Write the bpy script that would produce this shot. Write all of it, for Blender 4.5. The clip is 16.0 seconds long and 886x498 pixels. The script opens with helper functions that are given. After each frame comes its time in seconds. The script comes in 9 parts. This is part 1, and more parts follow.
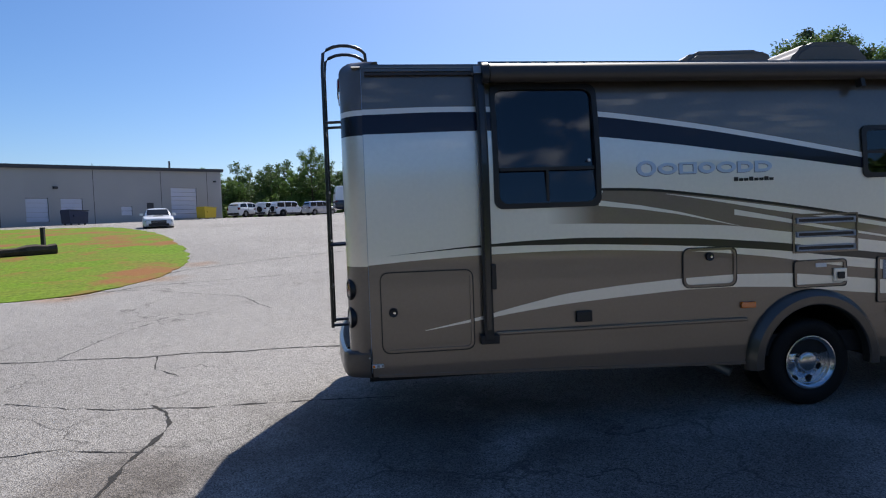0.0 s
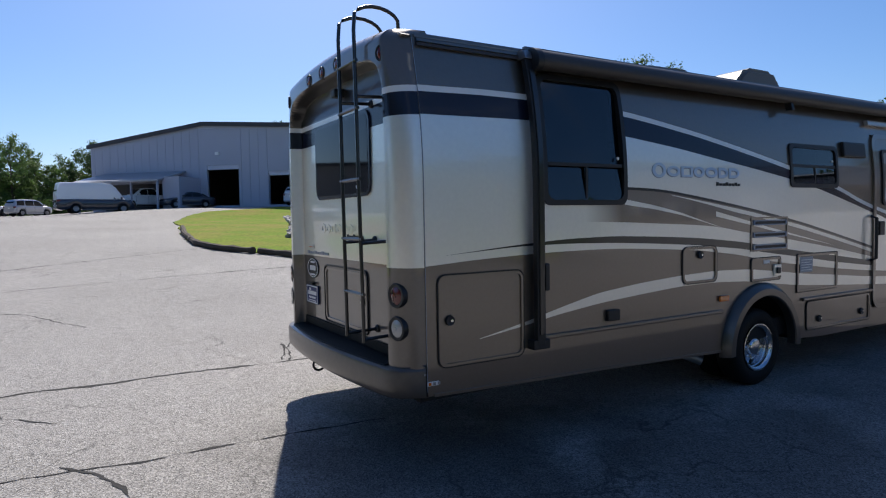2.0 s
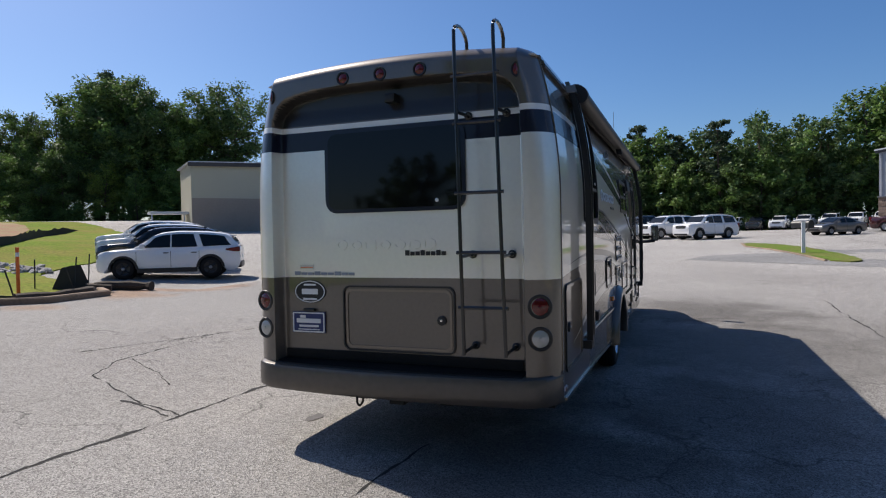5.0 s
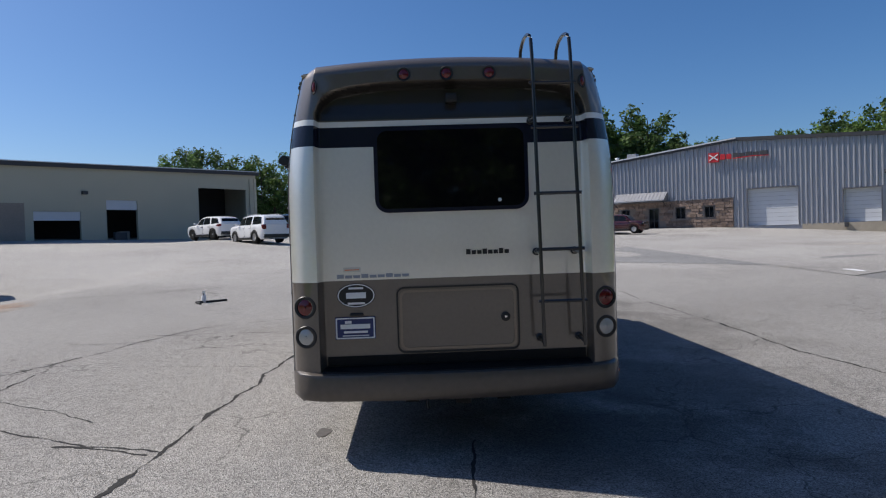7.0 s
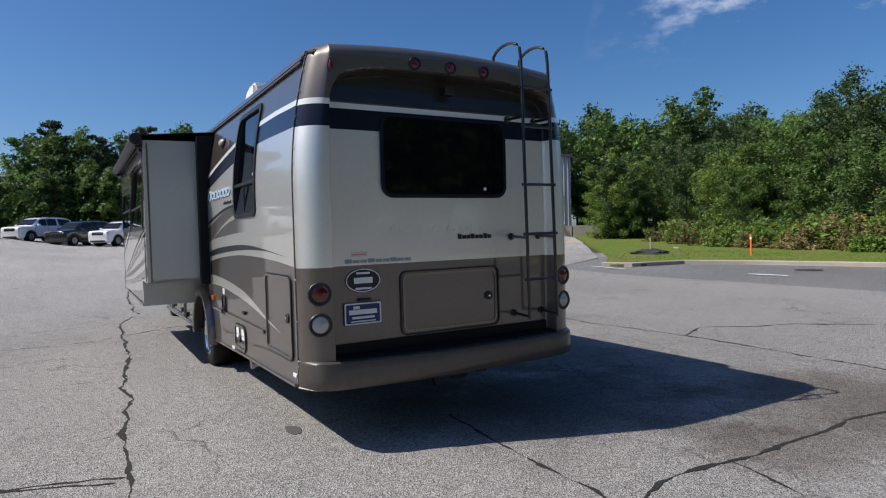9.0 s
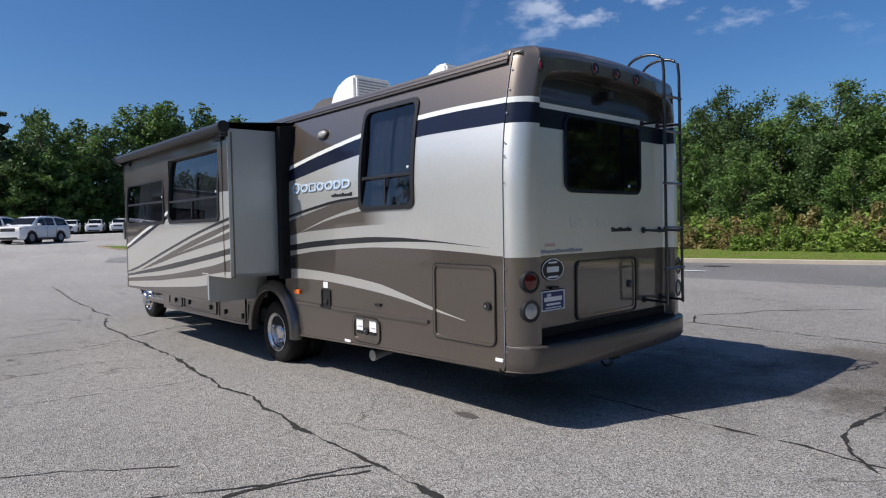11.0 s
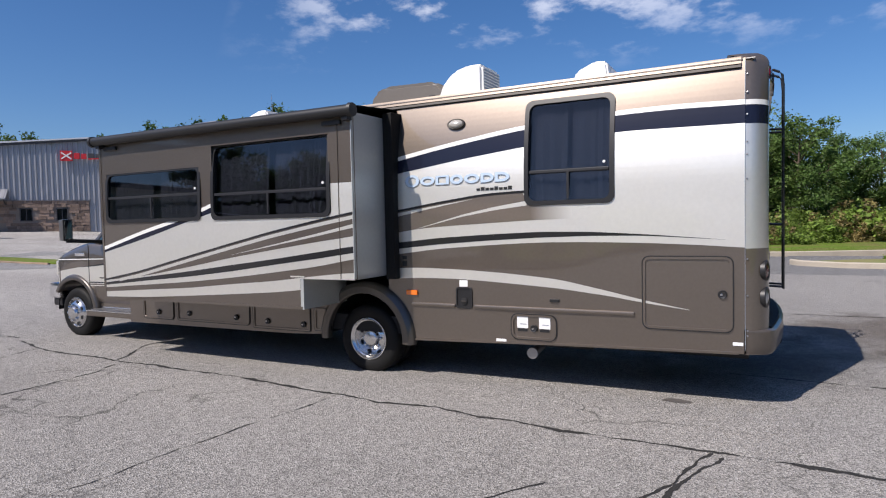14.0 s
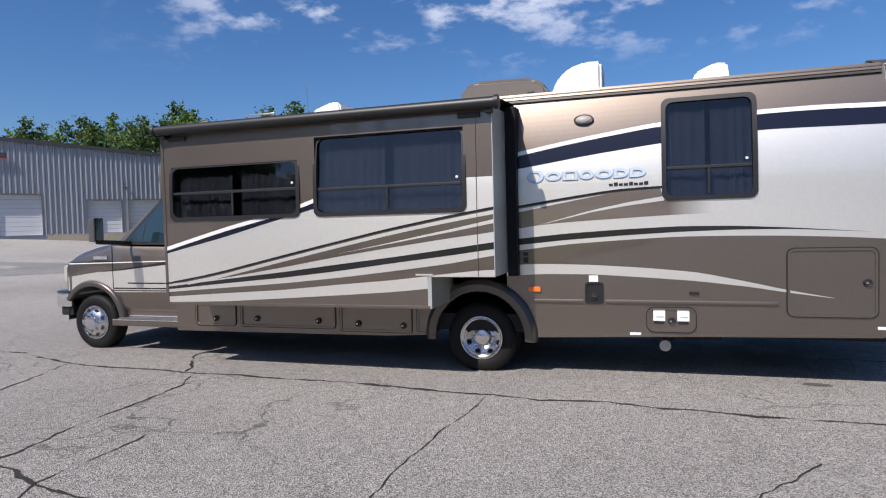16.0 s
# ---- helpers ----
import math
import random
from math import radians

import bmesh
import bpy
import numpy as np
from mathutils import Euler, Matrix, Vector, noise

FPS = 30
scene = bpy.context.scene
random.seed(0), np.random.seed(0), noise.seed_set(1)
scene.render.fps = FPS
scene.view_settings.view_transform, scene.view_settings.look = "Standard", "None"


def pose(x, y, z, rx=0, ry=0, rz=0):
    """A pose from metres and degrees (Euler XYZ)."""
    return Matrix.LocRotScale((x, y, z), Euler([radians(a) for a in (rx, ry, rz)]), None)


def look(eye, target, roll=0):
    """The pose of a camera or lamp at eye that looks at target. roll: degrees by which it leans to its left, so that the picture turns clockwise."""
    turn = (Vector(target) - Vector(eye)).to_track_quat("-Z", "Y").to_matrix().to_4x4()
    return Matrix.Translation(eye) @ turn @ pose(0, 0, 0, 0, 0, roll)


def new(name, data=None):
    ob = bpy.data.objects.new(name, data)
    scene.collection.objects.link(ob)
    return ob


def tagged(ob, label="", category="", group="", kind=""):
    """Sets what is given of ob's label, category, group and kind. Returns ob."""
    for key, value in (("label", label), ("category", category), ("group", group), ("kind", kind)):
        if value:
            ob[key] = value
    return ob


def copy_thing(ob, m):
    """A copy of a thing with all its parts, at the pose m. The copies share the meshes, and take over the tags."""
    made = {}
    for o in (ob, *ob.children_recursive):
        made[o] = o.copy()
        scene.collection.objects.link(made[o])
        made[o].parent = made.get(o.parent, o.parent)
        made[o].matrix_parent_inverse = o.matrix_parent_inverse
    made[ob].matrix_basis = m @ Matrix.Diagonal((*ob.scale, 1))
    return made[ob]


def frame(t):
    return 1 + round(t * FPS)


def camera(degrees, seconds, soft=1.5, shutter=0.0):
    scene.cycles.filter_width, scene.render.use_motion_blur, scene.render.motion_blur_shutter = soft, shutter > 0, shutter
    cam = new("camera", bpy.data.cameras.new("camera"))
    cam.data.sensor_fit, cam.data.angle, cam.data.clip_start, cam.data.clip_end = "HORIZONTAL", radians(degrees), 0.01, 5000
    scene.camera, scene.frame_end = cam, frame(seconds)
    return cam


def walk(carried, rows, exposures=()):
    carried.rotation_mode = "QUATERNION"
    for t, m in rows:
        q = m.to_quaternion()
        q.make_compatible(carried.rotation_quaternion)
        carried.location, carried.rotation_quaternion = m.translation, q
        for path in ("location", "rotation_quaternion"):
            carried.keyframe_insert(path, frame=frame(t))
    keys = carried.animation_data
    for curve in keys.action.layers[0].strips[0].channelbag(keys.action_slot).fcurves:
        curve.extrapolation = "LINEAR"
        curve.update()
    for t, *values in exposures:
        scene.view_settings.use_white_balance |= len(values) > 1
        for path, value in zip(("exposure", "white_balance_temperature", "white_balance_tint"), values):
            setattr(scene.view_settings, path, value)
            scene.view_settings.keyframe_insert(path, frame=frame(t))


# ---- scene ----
cam = camera(70.7, 16.0, soft=1.15)
PATH = [
    (0, (0.266, -4.853, 1.694), (0.508, -2.871, 1.594), -2.0),
    (0.5, (-0.287, -4.606, 1.649), (0.126, -2.651, 1.552), -1.8),
    (1, (-0.816, -4.3, 1.64), (-0.227, -2.391, 1.541), -1.6),
    (1.5, (-1.286, -3.975, 1.645), (-0.491, -2.143, 1.543), -1.2),
    (2, (-1.739, -3.604, 1.666), (-0.715, -1.888, 1.566), -1.0),
    (2.5, (-2.192, -3.234, 1.652), (-0.956, -1.664, 1.553), -0.9),
    (3, (-2.66, -2.822, 1.658), (-1.287, -1.37, 1.565), -0.7),
    (3.5, (-3.112, -2.388, 1.669), (-1.625, -1.053, 1.589), -0.7),
    (4, (-3.497, -1.907, 1.672), (-1.875, -0.74, 1.594), -0.9),
    (4.5, (-3.829, -1.369, 1.676), (-2.071, -0.417, 1.613), -1.1),
    (5, (-4.096, -0.806, 1.653), (-2.233, -0.082, 1.609), -1.1),
    (5.2, (-4.184, -0.57, 1.671), (-2.286, 0.058, 1.626), -1.2),
    (7.3, (-4.574, 1.859, 1.651), (-2.584, 1.664, 1.609), -1.8),
    (7.5, (-4.565, 2.104, 1.648), (-2.588, 1.809, 1.606), -1.7),
    (8, (-4.497, 2.705, 1.645), (-2.589, 2.108, 1.592), -1.6),
    (8.2, (-4.435, 2.938, 1.625), (-2.563, 2.236, 1.57), -1.7),
    (10.3, (-3.462, 5.319, 1.573), (-1.906, 4.064, 1.503), -1.1),
    (10.5, (-3.314, 5.526, 1.584), (-1.773, 4.252, 1.513), -1.2),
    (11, (-2.924, 6.02, 1.578), (-1.441, 4.681, 1.507), -1.1),
    (11.5, (-2.493, 6.432, 1.557), (-1.103, 4.996, 1.484), -0.8),
    (12, (-2.014, 6.81, 1.565), (-0.702, 5.302, 1.492), -0.9),
    (12.5, (-1.52, 7.18, 1.571), (-0.29, 5.605, 1.495), -1.0),
    (13, (-0.991, 7.539, 1.566), (0.152, 5.9, 1.492), -1.1),
    (13.5, (-0.448, 7.892, 1.626), (0.56, 6.168, 1.531), -1.3),
    (14, (0.101, 8.148, 1.603), (1.026, 6.377, 1.518), -1.3),
    (14.5, (0.676, 8.39, 1.606), (1.544, 6.59, 1.52), -1.3),
    (15, (1.244, 8.576, 1.588), (2.057, 6.75, 1.51), -1.2),
    (15.5, (1.786, 8.746, 1.585), (2.494, 6.878, 1.507), -1.3),
    (16, (2.303, 8.94, 1.566), (2.923, 7.04, 1.489), -1.5),
]
EXPOSURES = [(0, 0.33, 6500, 12), (3.5, 0.31, 6600, 12), (5.2, 0.18, 6750, 12), (7.3, 0.05, 6500, 11), (8.2, 0.05, 6480, 11), (10.3, 0.04, 6450, 11), (12.5, 0.13, 6500, 13), (14, 0.16, 6550, 15), (16, 0.16, 6550, 15)]
walk(cam, [(t, look(eye, target, roll)) for t, eye, target, roll in PATH], EXPOSURES)

# ---- light: clear summer sky, sun high over the far side of the lot ----
SUN_WAY = Vector((0.325, 0.83, 1.0)).normalized()
sun = new("sun", bpy.data.lights.new("sun", "SUN"))
sun.data.energy, sun.data.angle, sun.data.color = 5.0, radians(0.53), (1.0, 0.95, 0.87)
sun.matrix_world = look(SUN_WAY * 200, (0, 0, 0))

world = bpy.data.worlds.new("sky")
scene.world = world
world.use_nodes = True
wt = world.node_tree
wt.nodes.clear()


def wnode(kind, **inputs):
    n = wt.nodes.new(kind)
    for key, value in inputs.items():
        n.inputs[key.replace("_", " ")].default_value = value
    return n


sky = wt.nodes.new("ShaderNodeTexSky")
sky.sky_type, sky.sun_disc = "NISHITA", False
sky.sun_elevation, sky.sun_rotation = math.asin(SUN_WAY.z), math.atan2(SUN_WAY.x, SUN_WAY.y)
sky.altitude, sky.air_density, sky.dust_density, sky.ozone_density = 600, 1.0, 1.6, 7.0
geo = wt.nodes.new("ShaderNodeTexCoord")
sep = wt.nodes.new("ShaderNodeSeparateXYZ")
wt.links.new(geo.outputs["Generated"], sep.inputs[0])
# small fair-weather puffs, flattened and gathered in loose groups on the side away from the sun
stretch = wt.nodes.new("ShaderNodeVectorMath"); stretch.operation = "MULTIPLY"
stretch.inputs[1].default_value = (1.0, 1.0, 2.2)
wt.links.new(geo.outputs["Generated"], stretch.inputs[0])
puff = wnode("ShaderNodeTexNoise", Scale=11.0, Detail=7.0, Roughness=0.58)
wt.links.new(stretch.outputs[0], puff.inputs["Vector"])
field = wnode("ShaderNodeTexNoise", Scale=2.4, Detail=1.0)
wt.links.new(stretch.outputs[0], field.inputs["Vector"])
add = wnode("ShaderNodeMath"); add.operation = "MULTIPLY_ADD"; add.inputs[1].default_value = 0.6
wt.links.new(field.outputs["Fac"], add.inputs[0])
wt.links.new(puff.outputs["Fac"], add.inputs[2])
ramp = wnode("ShaderNodeMapRange", From_Min=0.835, From_Max=1.03)
ramp.interpolation_type = "SMOOTHSTEP"
wt.links.new(add.outputs[0], ramp.inputs["Value"])
side = wnode("ShaderNodeMapRange")
side.inputs["From Min"].default_value, side.inputs["From Max"].default_value = 0.22, 0.36
side.inputs["To Min"].default_value, side.inputs["To Max"].default_value = 0.0, 0.75
wt.links.new(sep.outputs["Z"], side.inputs["Value"])
south = wnode("ShaderNodeMapRange", From_Min=-0.66, From_Max=-0.78)
wt.links.new(sep.outputs["Y"], south.inputs["Value"])
both = wnode("ShaderNodeMath"); both.operation = "MULTIPLY"
wt.links.new(side.outputs[0], both.inputs[0])
wt.links.new(south.outputs[0], both.inputs[1])
cover = wnode("ShaderNodeMath"); cover.operation = "MULTIPLY"
wt.links.new(ramp.outputs[0], cover.inputs[0])
wt.links.new(both.outputs[0], cover.inputs[1])
mixc = wt.nodes.new("ShaderNodeMix"); mixc.data_type = "RGBA"
mixc.inputs["B"].default_value = (9.5, 10.0, 11.0, 1)
wt.links.new(cover.outputs[0], mixc.inputs["Factor"])
deep = wnode("ShaderNodeHueSaturation", Hue=0.502, Saturation=1.16, Value=1.0)
wt.links.new(sky.outputs[0], deep.inputs["Color"])
wt.links.new(deep.outputs[0], mixc.inputs["A"])
back = wt.nodes.new("ShaderNodeBackground")
back.inputs["Strength"].default_value = 0.102
wt.links.new(mixc.outputs["Result"], back.inputs["Color"])
wout = wt.nodes.new("ShaderNodeOutputWorld")
wt.links.new(back.outputs[0], wout.inputs["Surface"])

# ---- materials ----
def mat(name, col, rough=0.6, metal=0.0, var=0.12, big=0.7, fine=25.0, bump=0.0, coat=0.0, rand=0.0, col2=None, spec=0.5):
    """A surface with drift at two scales: broad stains and fine grain; rand: how far single pieces differ; col2: a second tone."""
    m = bpy.data.materials.new(name)
    m.use_nodes = True
    t = m.node_tree
    b = t.nodes["Principled BSDF"]
    b.inputs["Roughness"].default_value, b.inputs["Metallic"].default_value = rough, metal
    b.inputs["Coat Weight"].default_value, b.inputs["Coat Roughness"].default_value = coat, 0.04
    b.inputs["Coat IOR"].default_value = 1.6 if coat == 1.0 else 1.5
    b.inputs["Specular IOR Level"].default_value = spec
    co = t.nodes.new("ShaderNodeTexCoord")
    n1 = t.nodes.new("ShaderNodeTexNoise"); n1.inputs["Scale"].default_value = big; n1.inputs["Detail"].default_value = 5
    n2 = t.nodes.new("ShaderNodeTexNoise"); n2.inputs["Scale"].default_value = fine; n2.inputs["Detail"].default_value = 4
    for n in (n1, n2):
        t.links.new(co.outputs["Object"], n.inputs["Vector"])
    mix = t.nodes.new("ShaderNodeMix"); mix.data_type = "RGBA"
    c2 = col2 or tuple(c * 0.72 for c in col)
    mix.inputs["A"].default_value, mix.inputs["B"].default_value = (*col, 1), (*c2, 1)
    ramp = t.nodes.new("ShaderNodeMapRange"); ramp.inputs["From Min"].default_value = 0.4; ramp.inputs["From Max"].default_value = 0.7
    ramp.inputs["To Max"].default_value = min(1.0, var * 3) if not col2 else 1.0
    t.links.new(n1.outputs["Fac"], ramp.inputs["Value"])
    t.links.new(ramp.outputs[0], mix.inputs["Factor"])
    hsv = t.nodes.new("ShaderNodeHueSaturation")
    val = t.nodes.new("ShaderNodeMapRange"); val.inputs["To Min"].default_value, val.inputs["To Max"].default_value = 1 - 1.6 * var, 1 + 1.6 * var
    t.links.new(n2.outputs["Fac"], val.inputs["Value"])
    last = val.outputs[0]
    if rand:
        oi = t.nodes.new("ShaderNodeObjectInfo")
        rr = t.nodes.new("ShaderNodeMapRange"); rr.inputs["To Min"].default_value, rr.inputs["To Max"].default_value = 1 - rand, 1 + rand
        mul = t.nodes.new("ShaderNodeMath"); mul.operation = "MULTIPLY"
        t.links.new(oi.outputs["Random"], rr.inputs["Value"])
        t.links.new(rr.outputs[0], mul.inputs[0]); t.links.new(last, mul.inputs[1])
        last = mul.outputs[0]
    t.links.new(last, hsv.inputs["Value"])
    t.links.new(mix.outputs["Result"], hsv.inputs["Color"])
    t.links.new(hsv.outputs[0], b.inputs["Base Color"])
    if bump:
        bp = t.nodes.new("ShaderNodeBump"); bp.inputs["Strength"].default_value = bump; bp.inputs["Distance"].default_value = 0.02
        t.links.new(n2.outputs["Fac"], bp.inputs["Height"])
        t.links.new(bp.outputs[0], b.inputs["Normal"])
    return m


def glass(name, tint, rough=0.0, clear=1.0, ior=1.45):
    m = bpy.data.materials.new(name)
    m.use_nodes = True
    b = m.node_tree.nodes["Principled BSDF"]
    b.inputs["Base Color"].default_value = (*tint, 1)
    b.inputs["Transmission Weight"].default_value, b.inputs["Roughness"].default_value, b.inputs["IOR"].default_value = clear, rough, ior
    return m


def glow(name, col, strength):
    m = mat(name, col, 0.3)
    b = m.node_tree.nodes["Principled BSDF"]
    b.inputs["Emission Color"].default_value, b.inputs["Emission Strength"].default_value = (*col, 1), strength
    return m


M = {
    "taupe": mat("taupe_paint", (0.198, 0.164, 0.134), 0.43, 0.92, 0.05, 0.5, 40, 0.0, 1.0),
    "cream": mat("cream_paint", (0.85, 0.825, 0.75), 0.45, 0.86, 0.03, 0.5, 30, 0.0, 1.0),
    "white_line": mat("silver_white_paint", (0.80, 0.80, 0.76), 0.3, 0.1, 0.03, coat=0.6),
    "navy": mat("navy_paint", (0.010, 0.012, 0.026), 0.25, 0.0, 0.05, coat=0.25, spec=0.3),
    "black_paint": mat("black_paint", (0.012, 0.012, 0.013), 0.3, 0.0, 0.05, coat=0.5),
    "black": mat("black_plastic", (0.015, 0.015, 0.016), 0.45, 0, 0.1),
    "rubber": mat("rubber", (0.010, 0.010, 0.010), 0.6, 0, 0.2, 3, 60, 0.2, spec=0.2),
    "chrome": mat("chrome", (0.78, 0.78, 0.79), 0.15, 1.0, 0.03),
    "rim": mat("polished_rim", (0.66, 0.66, 0.67), 0.24, 1.0, 0.06),
    "steel": mat("dull_steel", (0.35, 0.35, 0.36), 0.4, 0.9, 0.1),
    "fender": mat("fender_paint", (0.105, 0.092, 0.08), 0.34, 0.6, 0.05, coat=0.5),
    "slide_side": mat("slide_side_silver", (0.50, 0.52, 0.51), 0.40, 0.5, 0.04, 0.8, 30),
    "under": mat("chassis_black", (0.01, 0.01, 0.011), 0.8, 0, 0.2),
    "roof": mat("roof_membrane", (0.55, 0.53, 0.48), 0.7, 0, 0.1),
    "unit_brown": mat("roof_unit_brown", (0.125, 0.11, 0.095), 0.45, 0, 0.06, coat=0.2),
    "white_plastic": mat("white_plastic", (0.80, 0.80, 0.79), 0.35, 0, 0.04),
    "tint": glass("tinted_glass", (0.06, 0.07, 0.095), 0.01, 1.0, 1.6),
    "cab_glass": glass("cab_glass", (0.50, 0.60, 0.58)),
    "frame_black": mat("window_frame_black", (0.012, 0.012, 0.013), 0.45, 0, 0.1),
    # cap and bumper: the sides' taupe, darkened in colour for the shaded rear
    "cap_taupe": mat("cap_taupe_shaded", (0.135, 0.112, 0.092), 0.42, 0.45, 0.06, 0.5, 40, 0.0, 1.0),
    "bumper_taupe": mat("bumper_taupe_shaded", (0.095, 0.079, 0.066), 0.45, 0.25, 0.12, 0.6, 18, 0.05, 0.5),
    "curtain": mat("curtain_cloth", (0.21, 0.21, 0.225), 0.9, 0, 0.1, 2, 90, 0.3),
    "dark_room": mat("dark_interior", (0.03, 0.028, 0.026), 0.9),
    "red_lens": mat("red_lens", (0.13, 0.005, 0.008), 0.15, 0, 0.05, coat=0.5),
    "clear_lens": mat("clear_lens", (0.46, 0.455, 0.43), 0.15, 0.2, 0.05, coat=0.6),
    "amber": mat("amber_lens", (0.85, 0.18, 0.01), 0.2, 0, 0.05, coat=1.0),
    "letter_blue": mat("letter_silver_blue", (0.50, 0.62, 0.75), 0.3, 0.1, 0.04),
    "letter_grey": mat("letter_edge_grey", (0.30, 0.33, 0.38), 0.4, 0.1, 0.04),
    "cream_relief": mat("cream_relief", (0.62, 0.61, 0.55), 0.3, 0.05, 0.03, coat=0.4),
    "plate_blue": mat("plate_blue", (0.02, 0.035, 0.14), 0.4),
    "awning": mat("awning_tube_brown", (0.05, 0.043, 0.038), 0.5, 0.2, 0.1),
}


# ---- building tools ----
def part(name, bm, material, parent=None, label="", smooth=False):
    """Links a bmesh as one mesh object, under a thing or a part."""
    me = bpy.data.meshes.new(name)
    bmesh.ops.recalc_face_normals(bm, faces=bm.faces)
    bm.to_mesh(me)
    bm.free()
    for one in material if isinstance(material, (list, tuple)) else (material,):
        me.materials.append(one)
    if smooth:
        me.polygons.foreach_set("use_smooth", [True] * len(me.polygons))
        me.set_sharp_from_angle(angle=radians(40))
    ob = new(name, me)
    ob.parent = parent
    if label:
        ob["label"] = label
    return ob


def root(name, m, label, category, group="", kind=""):
    ob = new(name)
    ob.matrix_basis = m
    ob.empty_display_size = 0.2
    return tagged(ob, label, category, group, kind)


def box(bm, x0, x1, y0, y1, z0, z1, bevel=0.0, m=None):
    got = bmesh.ops.create_cube(bm, size=1, matrix=Matrix.Translation(((x0 + x1) / 2, (y0 + y1) / 2, (z0 + z1) / 2)) @ Matrix.Diagonal((x1 - x0, y1 - y0, z1 - z0, 1)))
    vs = got["verts"]
    if bevel:
        es = list({e for v in vs for e in v.link_edges})
        res = bmesh.ops.bevel(bm, geom=es, offset=bevel, segments=2, affect="EDGES", profile=0.7)
        vs = list({v for f in res["faces"] for v in f.verts} | {v for v in vs if v.is_valid})
    if m is not None:
        bmesh.ops.transform(bm, matrix=m, verts=vs)
    return bm


def boxed(*a, **k):
    return box(bmesh.new(), *a, **k)


def prism(bm, pts, axis, a, b, mat_index=0):
    """A polygon in the plane across axis, drawn out from a to b. pts: (u, v) = the other two axes in order."""
    def at(u, v, w):
        return {"x": (w, u, v), "y": (u, w, v), "z": (u, v, w)}[axis]
    lo = [bm.verts.new(at(u, v, a)) for u, v in pts]
    hi = [bm.verts.new(at(u, v, b)) for u, v in pts]
    n = len(pts)
    fs = [bm.faces.new(lo), bm.faces.new(hi)]
    for i in range(n):
        fs.append(bm.faces.new((lo[i], lo[(i + 1) % n], hi[(i + 1) % n], hi[i])))
    for f in fs:
        f.material_index = mat_index
    return bm


def ring(bm, outer, inner, axis, a, b):
    """A frame between two outlines of equal count, drawn out from a to b."""
    def at(p, w):
        u, v = p
        return {"x": (w, u, v), "y": (u, w, v), "z": (u, v, w)}[axis]
    n = len(outer)
    vs = [[bm.verts.new(at(p, w)) for p in loop] for loop in (outer, inner) for w in (a, b)]
    oa, ob_, ia, ib = vs
    for i in range(n):
        j = (i + 1) % n
        bm.faces.new((oa[i], oa[j], ob_[j], ob_[i])); bm.faces.new((ia[i], ia[j], ib[j], ib[i]))
        bm.faces.new((ob_[i], ob_[j], ib[j], ib[i])); bm.faces.new((oa[i], oa[j], ia[j], ia[i]))
    return bm


def rrect(u0, u1, v0, v1, r, n=5):
    pts = []
    for cu, cv, s in ((u1 - r, v1 - r, 0), (u0 + r, v1 - r, 90), (u0 + r, v0 + r, 180), (u1 - r, v0 + r, 270)):
        for k in range(n + 1):
            a = radians(s + 90 * k / n)
            pts.append((cu + r * math.cos(a), cv + r * math.sin(a)))
    return pts


def disc(cu, cv, r, n=20, rv=None):
    return [(cu + r * math.cos(2 * math.pi * k / n), cv + (rv or r) * math.sin(2 * math.pi * k / n)) for k in range(n)]


def tube(bm, pts, r, n=8, caps=True):
    """A round bar along a line of points."""
    pts = [Vector(p) for p in pts]
    rings = []
    for i, p in enumerate(pts):
        d = ((pts[min(i + 1, len(pts) - 1)] - pts[max(i - 1, 0)])).normalized()
        side = d.cross(Vector((0, 0, 1)) if abs(d.z) < 0.9 else Vector((1, 0, 0))).normalized()
        up = side.cross(d)
        rr = r[i] if isinstance(r, (list, tuple)) else r
        rings.append([bm.verts.new(p + rr * (math.cos(2 * math.pi * k / n) * side + math.sin(2 * math.pi * k / n) * up)) for k in range(n)])
    for a, b in zip(rings, rings[1:]):
        for k in range(n):
            bm.faces.new((a[k], a[(k + 1) % n], b[(k + 1) % n], b[k]))
    if caps:
        bm.faces.new(rings[0]); bm.faces.new(rings[-1])
    return bm


def lathe(bm, prof, m, n=28):
    """Turns a profile of (radius, height) round z, then places it by m."""
    rings = [[bm.verts.new(m @ Vector((max(r, 1e-4) * math.cos(2 * math.pi * k / n), max(r, 1e-4) * math.sin(2 * math.pi * k / n), h))) for k in range(n)] for r, h in prof]
    for a, b in zip(rings, rings[1:]):
        for k in range(n):
            bm.faces.new((a[k], a[(k + 1) % n], b[(k + 1) % n], b[k]))
    return bm


def lerp_table(pts):
    xs, ys = [p[0] for p in pts], [p[1] for p in pts]
    return lambda x: float(np.interp(x, xs, ys))


def smooth_table(pts, w=0.16):
    f = lerp_table(pts)
    return lambda x: (f(x - w) + f(x - w / 2) + f(x) + f(x + w / 2) + f(x + w)) / 5


def sstep(a, b, x):
    u = min(1.0, max(0.0, (x - a) / (b - a)))
    return u * u * (3 - 2 * u)

# ---- ground ----
RISE = smooth_table([(-500, 0), (3.6, 0), (6, 0.06), (14, 0.4), (18, 0.72), (31, 1.5), (37, 1.7), (57, 2.2), (80, 2.7), (120, 3.0), (900, 3.0)], 4.0)


